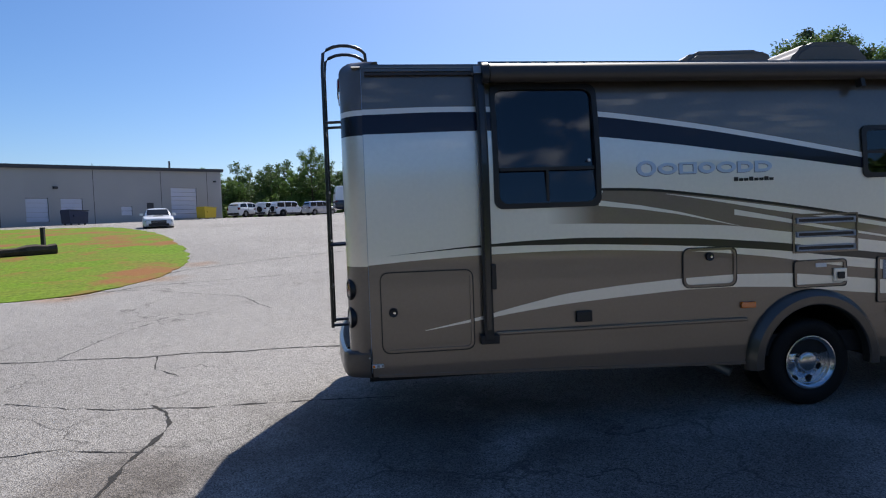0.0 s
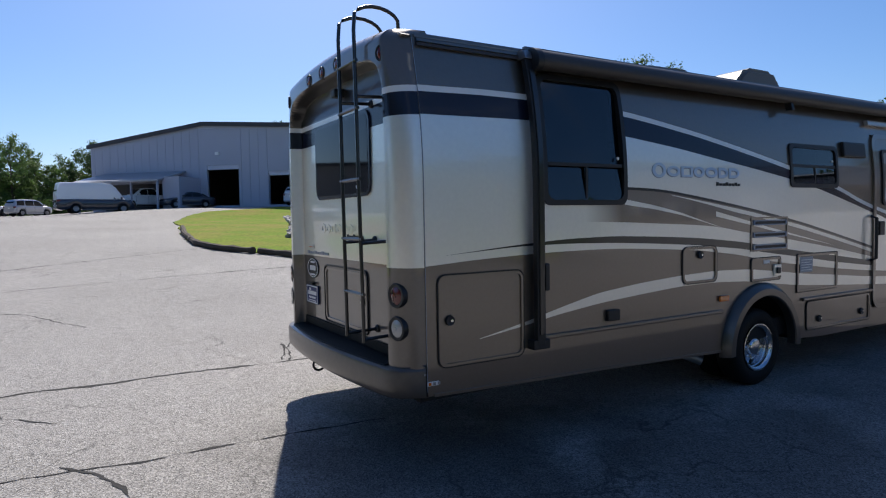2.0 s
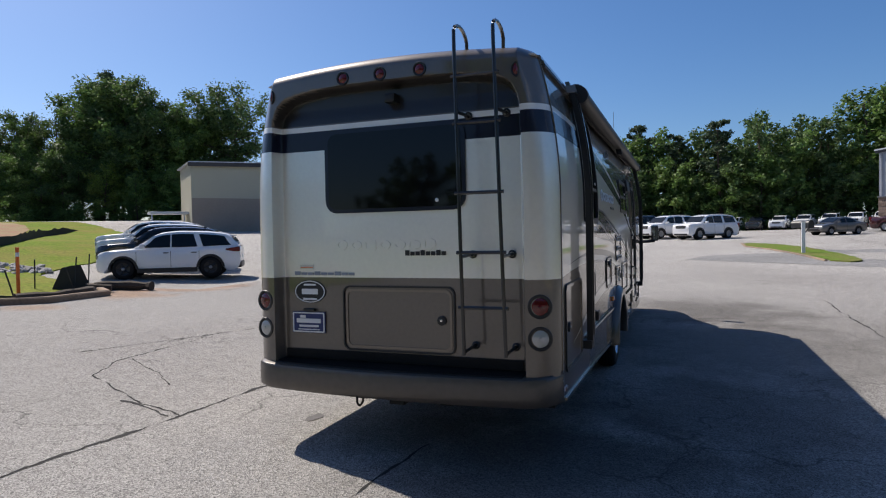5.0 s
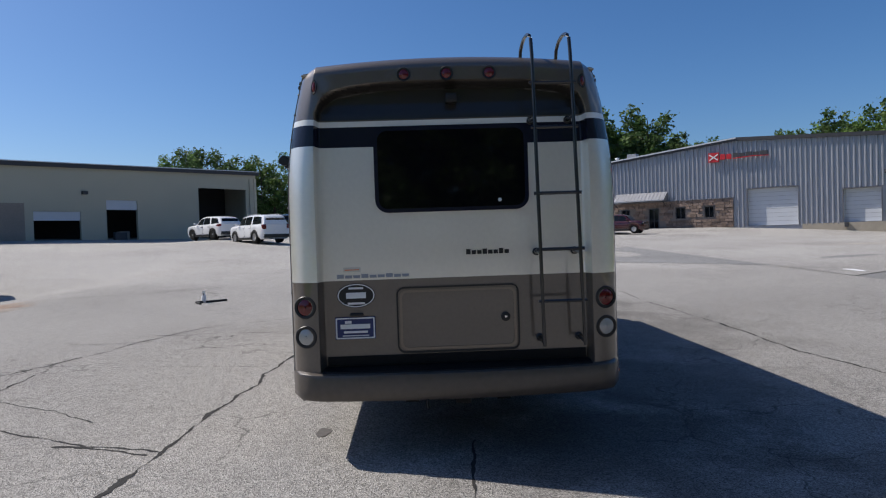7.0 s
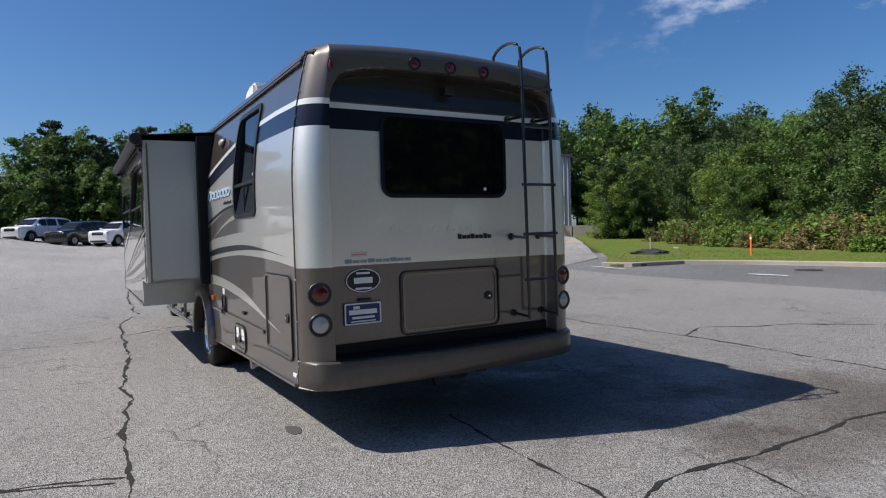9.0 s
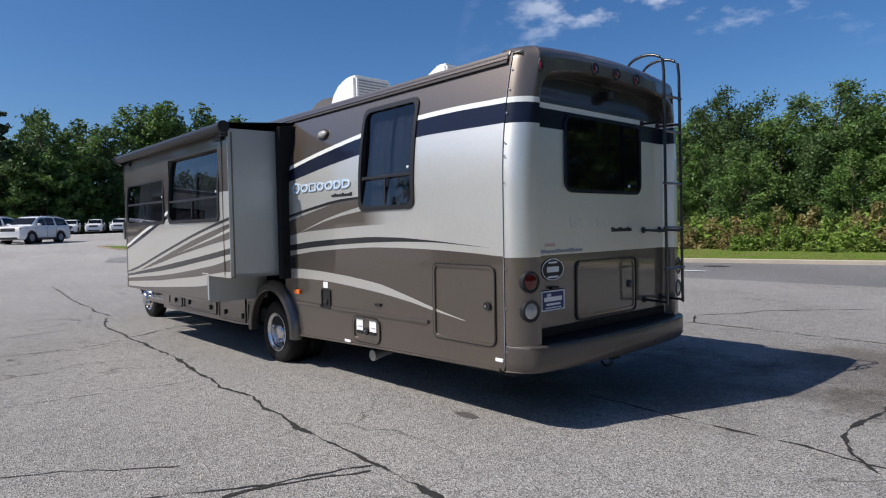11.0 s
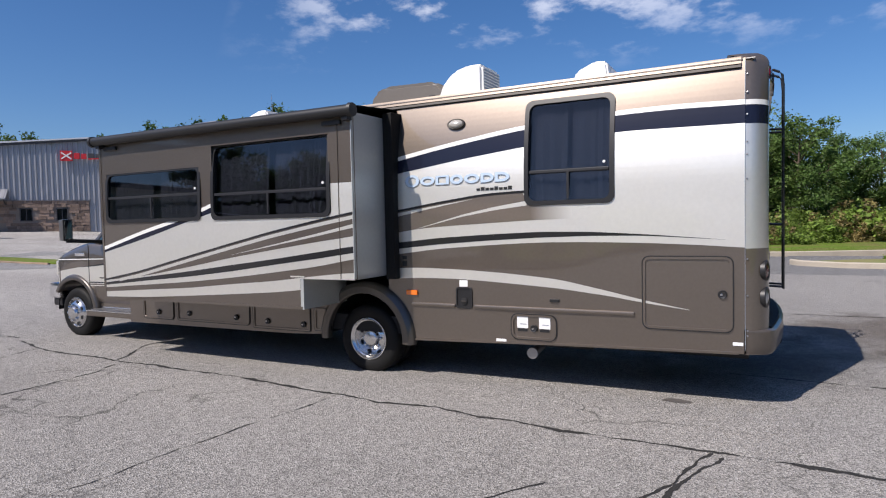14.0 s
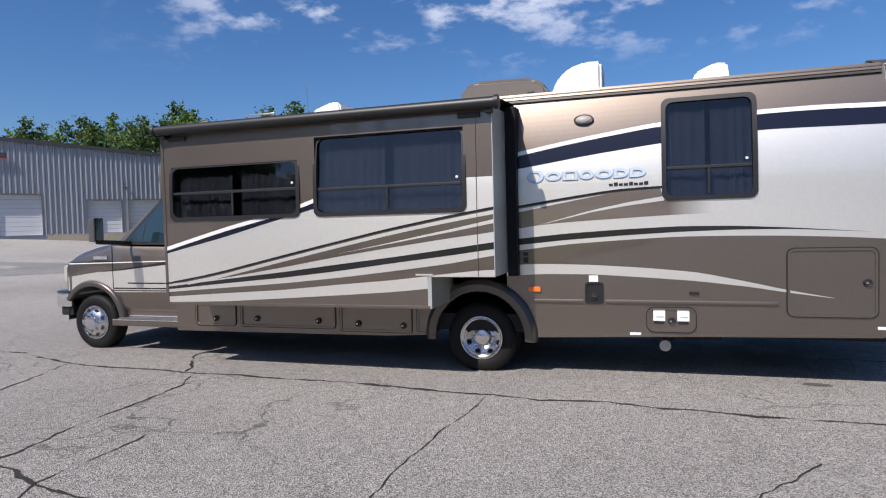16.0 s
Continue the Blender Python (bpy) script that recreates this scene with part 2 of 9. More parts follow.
def ground_z(x, y):
    """Height of the land: level round the coach, rising to the buildings, with a raised pad under the grey one."""
    b = 0.025 * min(max(0.0, x - 10), 60)
    z = RISE(y) + b * (1 - 0.65 * sstep(8, 33, -y) * (1 - sstep(52, 62, x))) + 0.25 * sstep(52, 62, x) * sstep(8, 25, -y)
    z += (0.45 * sstep(24, 36, x) + 0.3 * sstep(38, 50, x)) * sstep(3, 11, y) * (1 - sstep(15, 22, y))
    z -= 0.03 + 0.50 * sstep(8.8, 11, x) * (1 - sstep(22, 28, x)) * sstep(11, 15, y) * (1 - sstep(24, 32, y))
    return z + 0.8 * sstep(-8, 8, x) * sstep(38, 50, y) * (1 - sstep(60, 90, x))


def steps(a, b, fine_a, fine_b, small, large):
    """Grid lines from a to b, close together between fine_a and fine_b."""
    out, v = [a], a
    while v < b:
        v += small if fine_a <= v < fine_b else large
        out.append(min(v, b))
    return out


def sheet(name, xs, ys, dz, material, parent=None, keep=None, lift=None):
    bm = bmesh.new()
    grid = [[bm.verts.new((x, y, ground_z(x, y) + dz + (lift(x, y) if lift else 0))) for y in ys] for x in xs]
    for i in range(len(xs) - 1):
        for j in range(len(ys) - 1):
            if keep is None or keep((xs[i] + xs[i + 1]) / 2, (ys[j] + ys[j + 1]) / 2):
                bm.faces.new((grid[i][j], grid[i + 1][j], grid[i + 1][j + 1], grid[i][j + 1]))
    for v in [v for v in bm.verts if not v.link_faces]:
        bm.verts.remove(v)
    return part(name, bm, material, parent, smooth=True)


def asphalt_material(name, light, dark, crack=1.0, stains=()):
    m = mat(name, light, 0.85, 0, 0.1, 0.16, 9, 0, 0, 0, dark, 0.35)
    t = m.node_tree
    b = t.nodes["Principled BSDF"]
    old = b.inputs["Base Color"].links[0].from_socket
    co = t.nodes.new("ShaderNodeTexCoord")
    # pale and dark chips of stone
    chips = t.nodes.new("ShaderNodeTexVoronoi"); chips.inputs["Scale"].default_value = 105
    t.links.new(co.outputs["Object"], chips.inputs["Vector"])
    spk = t.nodes.new("ShaderNodeMapRange"); spk.inputs["To Min"].default_value, spk.inputs["To Max"].default_value = 0.22, 1.78
    t.links.new(chips.outputs["Color"], spk.inputs["Value"])
    mul = t.nodes.new("ShaderNodeMix"); mul.data_type = "RGBA"; mul.blend_type = "MULTIPLY"; mul.inputs["Factor"].default_value = 1
    t.links.new(old, mul.inputs["A"]); t.links.new(spk.outputs[0], mul.inputs["B"])
    # coarse mottling of worn aggregate
    mot = t.nodes.new("ShaderNodeTexNoise"); mot.inputs["Scale"].default_value = 11; mot.inputs["Detail"].default_value = 9; mot.inputs["Roughness"].default_value = 0.78
    t.links.new(co.outputs["Object"], mot.inputs["Vector"])
    mr_ = t.nodes.new("ShaderNodeMapRange"); mr_.inputs["From Min"].default_value, mr_.inputs["From Max"].default_value, mr_.inputs["To Min"].default_value, mr_.inputs["To Max"].default_value = 0.3, 0.7, 0.91, 1.09
    t.links.new(mot.outputs["Fac"], mr_.inputs["Value"])
    mul2 = t.nodes.new("ShaderNodeMix"); mul2.data_type = "RGBA"; mul2.blend_type = "MULTIPLY"; mul2.inputs["Factor"].default_value = 1
    t.links.new(mul.outputs["Result"], mul2.inputs["A"]); t.links.new(mr_.outputs[0], mul2.inputs["B"])
    mul = mul2
    for (sx, sy, sr), tone, most in stains:  # old rust, clay and oil stains with ragged rims; oil also deepens coach shade
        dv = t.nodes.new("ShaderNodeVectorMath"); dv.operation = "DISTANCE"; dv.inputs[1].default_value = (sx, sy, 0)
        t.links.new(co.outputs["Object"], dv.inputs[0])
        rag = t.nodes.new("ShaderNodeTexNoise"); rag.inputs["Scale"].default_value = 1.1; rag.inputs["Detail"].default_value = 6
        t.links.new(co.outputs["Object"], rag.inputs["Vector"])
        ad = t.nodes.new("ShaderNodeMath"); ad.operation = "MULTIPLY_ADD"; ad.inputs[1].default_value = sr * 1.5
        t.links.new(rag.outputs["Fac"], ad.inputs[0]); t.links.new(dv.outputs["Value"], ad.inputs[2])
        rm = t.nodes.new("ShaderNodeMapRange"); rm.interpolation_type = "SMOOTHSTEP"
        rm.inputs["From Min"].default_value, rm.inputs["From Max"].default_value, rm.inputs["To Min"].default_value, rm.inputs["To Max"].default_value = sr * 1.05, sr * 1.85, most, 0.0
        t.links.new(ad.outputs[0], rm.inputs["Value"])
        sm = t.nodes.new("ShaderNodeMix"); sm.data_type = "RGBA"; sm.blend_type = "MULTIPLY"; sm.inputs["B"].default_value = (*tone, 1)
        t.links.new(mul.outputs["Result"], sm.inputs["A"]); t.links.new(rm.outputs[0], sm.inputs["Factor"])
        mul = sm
    # paler from x 9 to 22, towards the far lots
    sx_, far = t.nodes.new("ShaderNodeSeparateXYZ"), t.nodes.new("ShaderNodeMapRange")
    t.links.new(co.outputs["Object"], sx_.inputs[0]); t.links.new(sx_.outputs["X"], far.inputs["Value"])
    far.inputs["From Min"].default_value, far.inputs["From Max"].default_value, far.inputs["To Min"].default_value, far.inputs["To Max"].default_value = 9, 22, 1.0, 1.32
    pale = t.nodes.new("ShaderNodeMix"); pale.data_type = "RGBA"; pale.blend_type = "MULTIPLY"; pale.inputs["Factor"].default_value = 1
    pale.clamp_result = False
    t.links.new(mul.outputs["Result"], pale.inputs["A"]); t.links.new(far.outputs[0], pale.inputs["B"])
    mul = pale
    # hairline cracks along warped cell borders
    warp = t.nodes.new("ShaderNodeTexNoise"); warp.inputs["Scale"].default_value = 1.4; warp.inputs["Detail"].default_value = 6
    t.links.new(co.outputs["Object"], warp.inputs["Vector"])
    wmix = t.nodes.new("ShaderNodeMix"); wmix.data_type = "RGBA"; wmix.blend_type = "LINEAR_LIGHT"; wmix.inputs["Factor"].default_value = 0.55
    t.links.new(co.outputs["Object"], wmix.inputs["A"]); t.links.new(warp.outputs["Color"], wmix.inputs["B"])
    cells = t.nodes.new("ShaderNodeTexVoronoi"); cells.feature = "DISTANCE_TO_EDGE"; cells.inputs["Scale"].default_value = 0.55
    t.links.new(wmix.outputs["Result"], cells.inputs["Vector"])
    line = t.nodes.new("ShaderNodeMapRange"); line.inputs["From Max"].default_value = 0.0095; line.inputs["To Min"].default_value, line.inputs["To Max"].default_value = 1, 0
    t.links.new(cells.outputs["Distance"], line.inputs["Value"])
    some = t.nodes.new("ShaderNodeTexNoise"); some.inputs["Scale"].default_value = 0.35; some.inputs["Detail"].default_value = 3
    t.links.new(co.outputs["Object"], some.inputs["Vector"])
    gate = t.nodes.new("ShaderNodeMapRange"); gate.inputs["From Min"].default_value, gate.inputs["From Max"].default_value = 0.43, 0.57
    gate.inputs["To Max"].default_value = 0.75 * crack
    t.links.new(some.outputs["Fac"], gate.inputs["Value"])
    fac = t.nodes.new("ShaderNodeMath"); fac.operation = "MULTIPLY"
    t.links.new(line.outputs[0], fac.inputs[0]); t.links.new(gate.outputs[0], fac.inputs[1])
    cmix = t.nodes.new("ShaderNodeMix"); cmix.data_type = "RGBA"; cmix.inputs["B"].default_value = (0.03, 0.028, 0.026, 1)
    t.links.new(mul.outputs["Result"], cmix.inputs["A"]); t.links.new(fac.outputs[0], cmix.inputs["Factor"])
    t.links.new(cmix.outputs["Result"], b.inputs["Base Color"])
    bp = t.nodes.new("ShaderNodeBump"); bp.inputs["Strength"].default_value = 0.7; bp.inputs["Distance"].default_value = 0.01
    t.links.new(chips.outputs["Distance"], bp.inputs["Height"]); t.links.new(bp.outputs[0], b.inputs["Normal"])
    return m


# the oil tone also paints dark shade under and beside the coach
OIL_AND_SHADE, RUST, CLAY = (0.30, 0.29, 0.28), (0.46, 0.41, 0.37), (1.05, 0.72, 0.50)
STAINS_AND_SHADE = [((-1.7, -2.2, 1.9), RUST, 0.85), ((-1.5, -0.4, 0.8), RUST, 0.6), ((6.0, -1.7, 3.0), OIL_AND_SHADE, 0.45), ((2.2, -1.0, 1.9), OIL_AND_SHADE, 0.6), ((0.4, 0.1, 1.7), OIL_AND_SHADE, 0.85), ((10.0, -1.2, 2.4), OIL_AND_SHADE, 0.6), ((-3.0, -3.4, 1.3), RUST, 0.6), ((7.6, 12.2, 1.3), CLAY, 0.9), ((9.6, 12.6, 1.7), CLAY, 0.9), ((11.2, 12.6, 1.3), CLAY, 0.75), ((10.3, 14.4, 1.6), CLAY, 0.95), ((5.0, 12.0, 0.8), CLAY, 0.8), ((-6.6, 10.0, 1.0), CLAY, 0.8), ((-5.3, 12.4, 0.9), CLAY, 0.8), ((-5.0, 15.5, 0.9), CLAY, 0.8), ((-8.8, 9.3, 0.9), CLAY, 0.8)]
M["asphalt"] = asphalt_material("worn_pale_asphalt", (0.275, 0.263, 0.248), (0.222, 0.211, 0.198), 1.0, STAINS_AND_SHADE)
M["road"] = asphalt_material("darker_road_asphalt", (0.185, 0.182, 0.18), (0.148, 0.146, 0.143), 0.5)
M["crack"] = mat("crack_fill", (0.02, 0.019, 0.018), 0.95, 0, 0.3, 3, 40, 0.3)
M["tar_stain"] = mat("oily_stain", (0.10, 0.09, 0.085), 0.7, 0, 0.25, 2, 30)
M["grass"] = mat("mown_grass", (0.125, 0.185, 0.014), 0.95, 0, 0.5, 0.45, 9, 1.0, 0, 0, (0.20, 0.175, 0.04), 0.1)
M["clay_grass"] = mat("mown_grass_on_clay", (0.118, 0.205, 0.012), 0.9, 0, 0.5, 0.45, 9, 1.0, 0, 0, (0.15, 0.175, 0.025), 0.1)
t = M["clay_grass"].node_tree  # bare red clay shows in ragged patches
bs = t.nodes["Principled BSDF"]
co, blot, bare, cmix = t.nodes.new("ShaderNodeTexCoord"), t.nodes.new("ShaderNodeTexNoise"), t.nodes.new("ShaderNodeMapRange"), t.nodes.new("ShaderNodeMix")
blot.inputs["Scale"].default_value, blot.inputs["Detail"].default_value, blot.inputs["Roughness"].default_value = 0.26, 8, 0.62
bare.inputs["From Min"].default_value, bare.inputs["From Max"].default_value, bare.inputs["To Max"].default_value = 0.52, 0.60, 0.9
cmix.data_type = "RGBA"
cmix.inputs["B"].default_value = (0.25, 0.105, 0.045, 1)
t.links.new(co.outputs["Object"], blot.inputs["Vector"]); t.links.new(blot.outputs["Fac"], bare.inputs["Value"]); t.links.new(bare.outputs[0], cmix.inputs["Factor"])
t.links.new(bs.inputs["Base Color"].links[0].from_socket, cmix.inputs["A"]); t.links.new(cmix.outputs["Result"], bs.inputs["Base Color"])
M["south_grass"] = mat("rough_mown_grass", (0.105, 0.17, 0.022), 0.9, 0, 0.5, 0.6, 9, 1.0, 0, 0, (0.165, 0.15, 0.055), 0.1)
M["red_clay"] = mat("red_clay", (0.26, 0.14, 0.075), 0.95, 0, 0.25, 0.8, 20, 0.5, 0, 0, (0.24, 0.20, 0.08))
M["earth"] = mat("woodland_floor", (0.05, 0.05, 0.025), 0.95, 0, 0.3)
M["kerb"] = mat("pale_concrete", (0.41, 0.36, 0.29), 0.85, 0, 0.15, 1.5, 30, 0.3)

ground = tagged(sheet("ground", [-900, -300, -120] + list(range(-80, 131, 6)) + [200, 400, 900], [-900, -300, -120] + list(range(-80, 131, 6)) + [200, 400, 900], -0.12, M["earth"], lift=lambda x, y: -0.7 * sstep(-34, -24, x) * (1 - sstep(108, 118, x)) * sstep(-11, -4, y) * (1 - sstep(88, 98, y))),
                "dark woodland earth and weeds round the lot", "ground", kind="structure")
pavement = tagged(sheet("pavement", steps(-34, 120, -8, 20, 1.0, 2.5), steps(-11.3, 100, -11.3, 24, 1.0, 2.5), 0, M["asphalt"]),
                  "worn pale grey asphalt lot, cracked and patched", "pavement", kind="structure")
road = tagged(sheet("road", steps(-120, 160, -10, 30, 2, 5), [-19.8, -17.5, -15.4, -13.4, -11.32], -0.012, M["road"]), "darker asphalt access road along the lot", "road", kind="structure")

JOINTS = [
    # long joints and breaks in the asphalt: line of (x, y), width
    ([(-5.0, 3.8), (-3.1, 3.7), (-0.8, 3.68), (0.4, 3.66), (1.1, 3.62), (2.6, 3.5), (3.9, 3.45), (5.3, 3.32), (7.1, 3.28), (8.7, 3.25), (10.1, 2.85), (13.2, 2.8), (17, 2.6)], 0.035),
    ([(-3.8, 3.8), (-3.7, 5.2), (-3.4, 6.4)], 0.018), 
    ([(-3.4, 1.8), (-2.2, 1.32), (-1.1, 1.22), (-0.4, 1.2), (0.5, 1.15)], 0.02), ([(0.4, 3.66), (0.8, 4.7), (1.3, 5.8), (1.9, 6.2), (2.8, 6.35), (3.4, 6.4)], 0.022),
    ([(0.6, 4.6), (0.5, 4.0), (0.4, 3.7)], 0.03),
    ([(7.1, 3.28), (6.8, 3.8), (6.7, 4.8), (6.4, 6.5)], 0.022), ([(7.2, 3.25), (7.8, 2.4), (7.7, 2.0)], 0.03),
    ([(-1.9, 1.4), (-1.6, 1.1), (-1.5, 0.8), (-1.52, -0.8), (-1.5, -1.4), (-1.6, -2.4)], 0.03), ([(12, -3.7), (5.6, -3.6), (3.5, -3.42), (2.0, -3.6), (0.8, -3.6), (-0.1, -3.5), (-3, -3.6)], 0.03),
    ([(1.8, -3.6), (2.1, -4.4), (1.7, -5.0), (1.4, -5.7), (0.2, -7.0)], 0.03), ([(3.7, 3.5), (3.78, 4.7), (3.8, 5.5), (3.85, 6.6)], 0.009), ([(2.2, 6.2), (1.7, 5.2), (1.5, 5.0), (1.3, 4.6)], 0.012),
    ([(-1.5, 0.1), (-2.2, 0.3), (-3.0, 0.1)], 0.015), ([(2.2, 7.2), (4.1, 6.56), (5.0, 6.32), (5.85, 6.19), (7.5, 5.68), (8.4, 4.6), (9.0, 3.2)], 0.02), ([(10.5, 13.0), (12.5, 10.8), (13.5, 9.5), (15.3, 7.9), (17.7, 5.1)], 0.035), ([(-6.0, 12.1), (-5.0, 14.2), (-2.6, 16.1), (0.4, 18.1), (2.0, 19.2)], 0.05), ([(-6.4, 9.6), (-5.2, 11.3), (-4.2, 11.55), (-2.2, 12.15), (0.2, 12.8), (3.5, 13.4), (4.6, 13.6)], 0.045), ([(-6.2, 10.7), (-4.9, 10.6), (-3.3, 9.5), (-2.4, 8.9), (-1.6, 7.2)], 0.022), ([(5.7, 7.4), (5.6, 6.6), (5.85, 6.19), (5.9, 5.2)], 0.012), ([(-2.5, 3.7), (-2.3, 2.9), (-1.9, 2.5)], 0.014),
]


def crack_line(pts, width):
    """An uneven dark break in the asphalt, wandering and swelling along its line."""
    line, along = [], 0.0
    for a, b in zip(pts, pts[1:]):
        a, b = Vector((*a, 0)), Vector((*b, 0))
        n = max(2, int((b - a).length / 0.035))
        for k in range(n):
            line.append(a.lerp(b, k / n))
    line.append(Vector((*pts[-1], 0)))
    bm = bmesh.new()
    rows = []
    for i, p in enumerate(line):
        d = (line[min(i + 1, len(line) - 1)] - line[max(i - 1, 0)]).normalized()
        side = Vector((-d.y, d.x, 0))
        s = noise.noise(p * 1.7) * 0.06 + noise.noise(p * 7) * 0.025
        w = width * 0.5 * max(0.12, 0.75 + 1.3 * noise.noise(p * 4 + Vector((9, 3, 1)))) * (0.2 if i in (0, len(line) - 1) else 1)
        c = p + side * s
        row = []
        for k in (-1, 1):
            q = c + side * k * w * (1.25 + 1.1 * noise.noise(p * 19 + Vector((4 * k, 0, 0))) + 0.6 * noise.noise(p * 41 + Vector((0, 7 * k, 0))))
            row.append(bm.verts.new((q.x, q.y, ground_z(q.x, q.y) + 0.004)))
        rows.append(row)
    for a, b in zip(rows, rows[1:]):
        bm.faces.new((a[0], a[1], b[1], b[0]))
    return bm


for pts, width in JOINTS:
    part("crack", crack_line(pts, width), M["crack"], pavement)


def patch_outline(bm, cx, cy, rx, ry, z, seed, n=40, rag=0.35):
    vs = []
    for k in range(n):
        a = 2 * math.pi * k / n
        s = 1 + rag * noise.noise(Vector((math.cos(a) * 1.5 + seed, math.sin(a) * 1.5, seed))) + rag * 0.7 * noise.noise(Vector((math.cos(a) * 5 + seed, math.sin(a) * 5, seed)))
        x, y = cx + rx * s * math.cos(a), cy + ry * s * math.sin(a)
        vs.append(bm.verts.new((x, y, ground_z(x, y) + z)))
    bm.faces.new(vs)
    return bm


part("stain", patch_outline(bmesh.new(), 0.82, 2.41, 0.13, 0.06, 0.005, 3), M["tar_stain"], pavement)


def in_poly(poly):
    def test(x, y):
        hit = False
        for (x0, y0), (x1, y1) in zip(poly, poly[1:] + poly[:1]):
            if (y0 > y) != (y1 > y) and x < (x1 - x0) * (y - y0) / (y1 - y0) + x0:
                hit = not hit
        return hit
    return test


def soft_outline(poly):
    """Rounds the corners of an outline twice over and roughens it a little."""
    for _ in range(2):
        poly = [q for (x0, y0), (x1, y1) in zip(poly, poly[1:] + poly[:1]) for q in ((x0 * 0.75 + x1 * 0.25, y0 * 0.75 + y1 * 0.25), (x0 * 0.25 + x1 * 0.75, y0 * 0.25 + y1 * 0.75))]
    return [(x + 0.12 * noise.noise(Vector((x * 1.3, y * 1.3, 0))), y + 0.12 * noise.noise(Vector((x * 1.3, y * 1.3, 5)))) for x, y in poly]


def ragged(poly):
    """Breaks the short sides of an outline up into an uneven turf edge."""
    out = []
    for (x0, y0), (x1, y1) in zip(poly, poly[1:] + poly[:1]):
        d = math.hypot(x1 - x0, y1 - y0)
        n = max(1, min(14, int(d / 0.22)))
        for k in range(n):
            p = Vector((x0 + (x1 - x0) * k / n, y0 + (y1 - y0) * k / n, 0))
            a, b = (0.16 * noise.noise(p * 1.1 + Vector((0, 0, q))) + 0.13 * noise.noise(p * 3.7 + Vector((0, 0, q))) for q in (2, 9))
            out.append((p.x + a, p.y + b))
    return out


def lawn(name, poly, material, label, dz=0.05, cell=0.5, lift=None):
    """A turf sheet inside an outline, its rim cut to the outline."""
    poly = ragged(soft_outline(poly))
    bm = bmesh.new()
    xs, ys = [p[0] for p in poly], [p[1] for p in poly]
    face = bm.faces.new([bm.verts.new((x, y, 0)) for x, y in poly])
    for axis, lo, hi in ((0, min(xs), max(xs)), (1, min(ys), max(ys))):
        size = max(cell, (hi - lo) / 60)
        for k in range(1, int((hi - lo) / size)):
            co, no = [0, 0, 0], [0, 0, 0]
            co[axis], no[axis] = lo + k * size, 1
            bmesh.ops.bisect_plane(bm, geom=bm.verts[:] + bm.edges[:] + bm.faces[:], plane_co=co, plane_no=no)
    for v in bm.verts:
        v.co.z = ground_z(v.co.x, v.co.y) + dz + 0.03 * noise.noise(v.co * 0.8) + (lift(v.co.x, v.co.y) if lift else 0)
    rim = [e for e in bm.edges if e.is_boundary]
    ext = bmesh.ops.extrude_edge_only(bm, edges=rim)
    for v in (g for g in ext["geom"] if isinstance(g, bmesh.types.BMVert)):
        v.co.z -= 0.4
    return tagged(part(name, bm, material, smooth=True), label, "grass", kind="structure")


LAWN_A = [(-7.7, 9.5), (-6.5, 9.9), (-5.9, 10.9), (-5.4, 12.4), (-5.3, 14.0), (-5.4, 15.5), (-5.9, 17.8), (-7.8, 23.2), (-9.8, 27.9), (-12.6, 33.5), (-15.4, 38.4), (-17.2, 42), (-20.5, 45), (-26, 46.5), (-40, 47), (-40, 8)]
LAWN_G = [(3.1, 30.6), (2.4, 25.7), (2.2, 20.6), (3.0, 17.9), (4.3, 15.6), (4.6, 14.2), (4.9, 12.9), (5.6, 12.5), (7.2, 12.6), (8.2, 14.5), (9.0, 17.6), (11.5, 21.5), (20, 26), (27, 33), (33, 41), (36, 52), (34, 58), (28, 58), (22, 50), (10, 47), (5.5, 44), (3.6, 37)]
LAWN_R = [(40.5, -4.3), (36.4, -4.2), (33, -5.1), (30, -5.6), (27.6, -5.85), (24.5, -6.1), (23.5, -6.7), (24.5, -7.4), (28.3, -7.4), (32.2, -7.2), (36, -6.8), (40, -5.5)]
LAWN_S = [(12.2, -13.6), (12.1, -16.5), (10.2, -18.1), (7.4, -18.8), (3.4, -19.7), (-1, -20.8), (-5.5, -22.8), (-11, -26.5), (-12, -46), (60, -66), (52.5, -47.8), (44.5, -41.3), (28, -27), (16.4, -17), (13.2, -13.4)]
lawn("lawn_north", LAWN_A, M["clay_grass"], "bright mown grass bank with patches of bare red clay", 0.025)
lawn("lawn_island", LAWN_G, M["grass"], "bright mown grass slope rising to the grey building")
lawn("lawn_verge", LAWN_R, M["south_grass"], "narrow strip of mown grass by the mailbox")
lawn("lawn_south", LAWN_S, M["south_grass"], "rough mown grass before the woods", 0.08, 1.0)

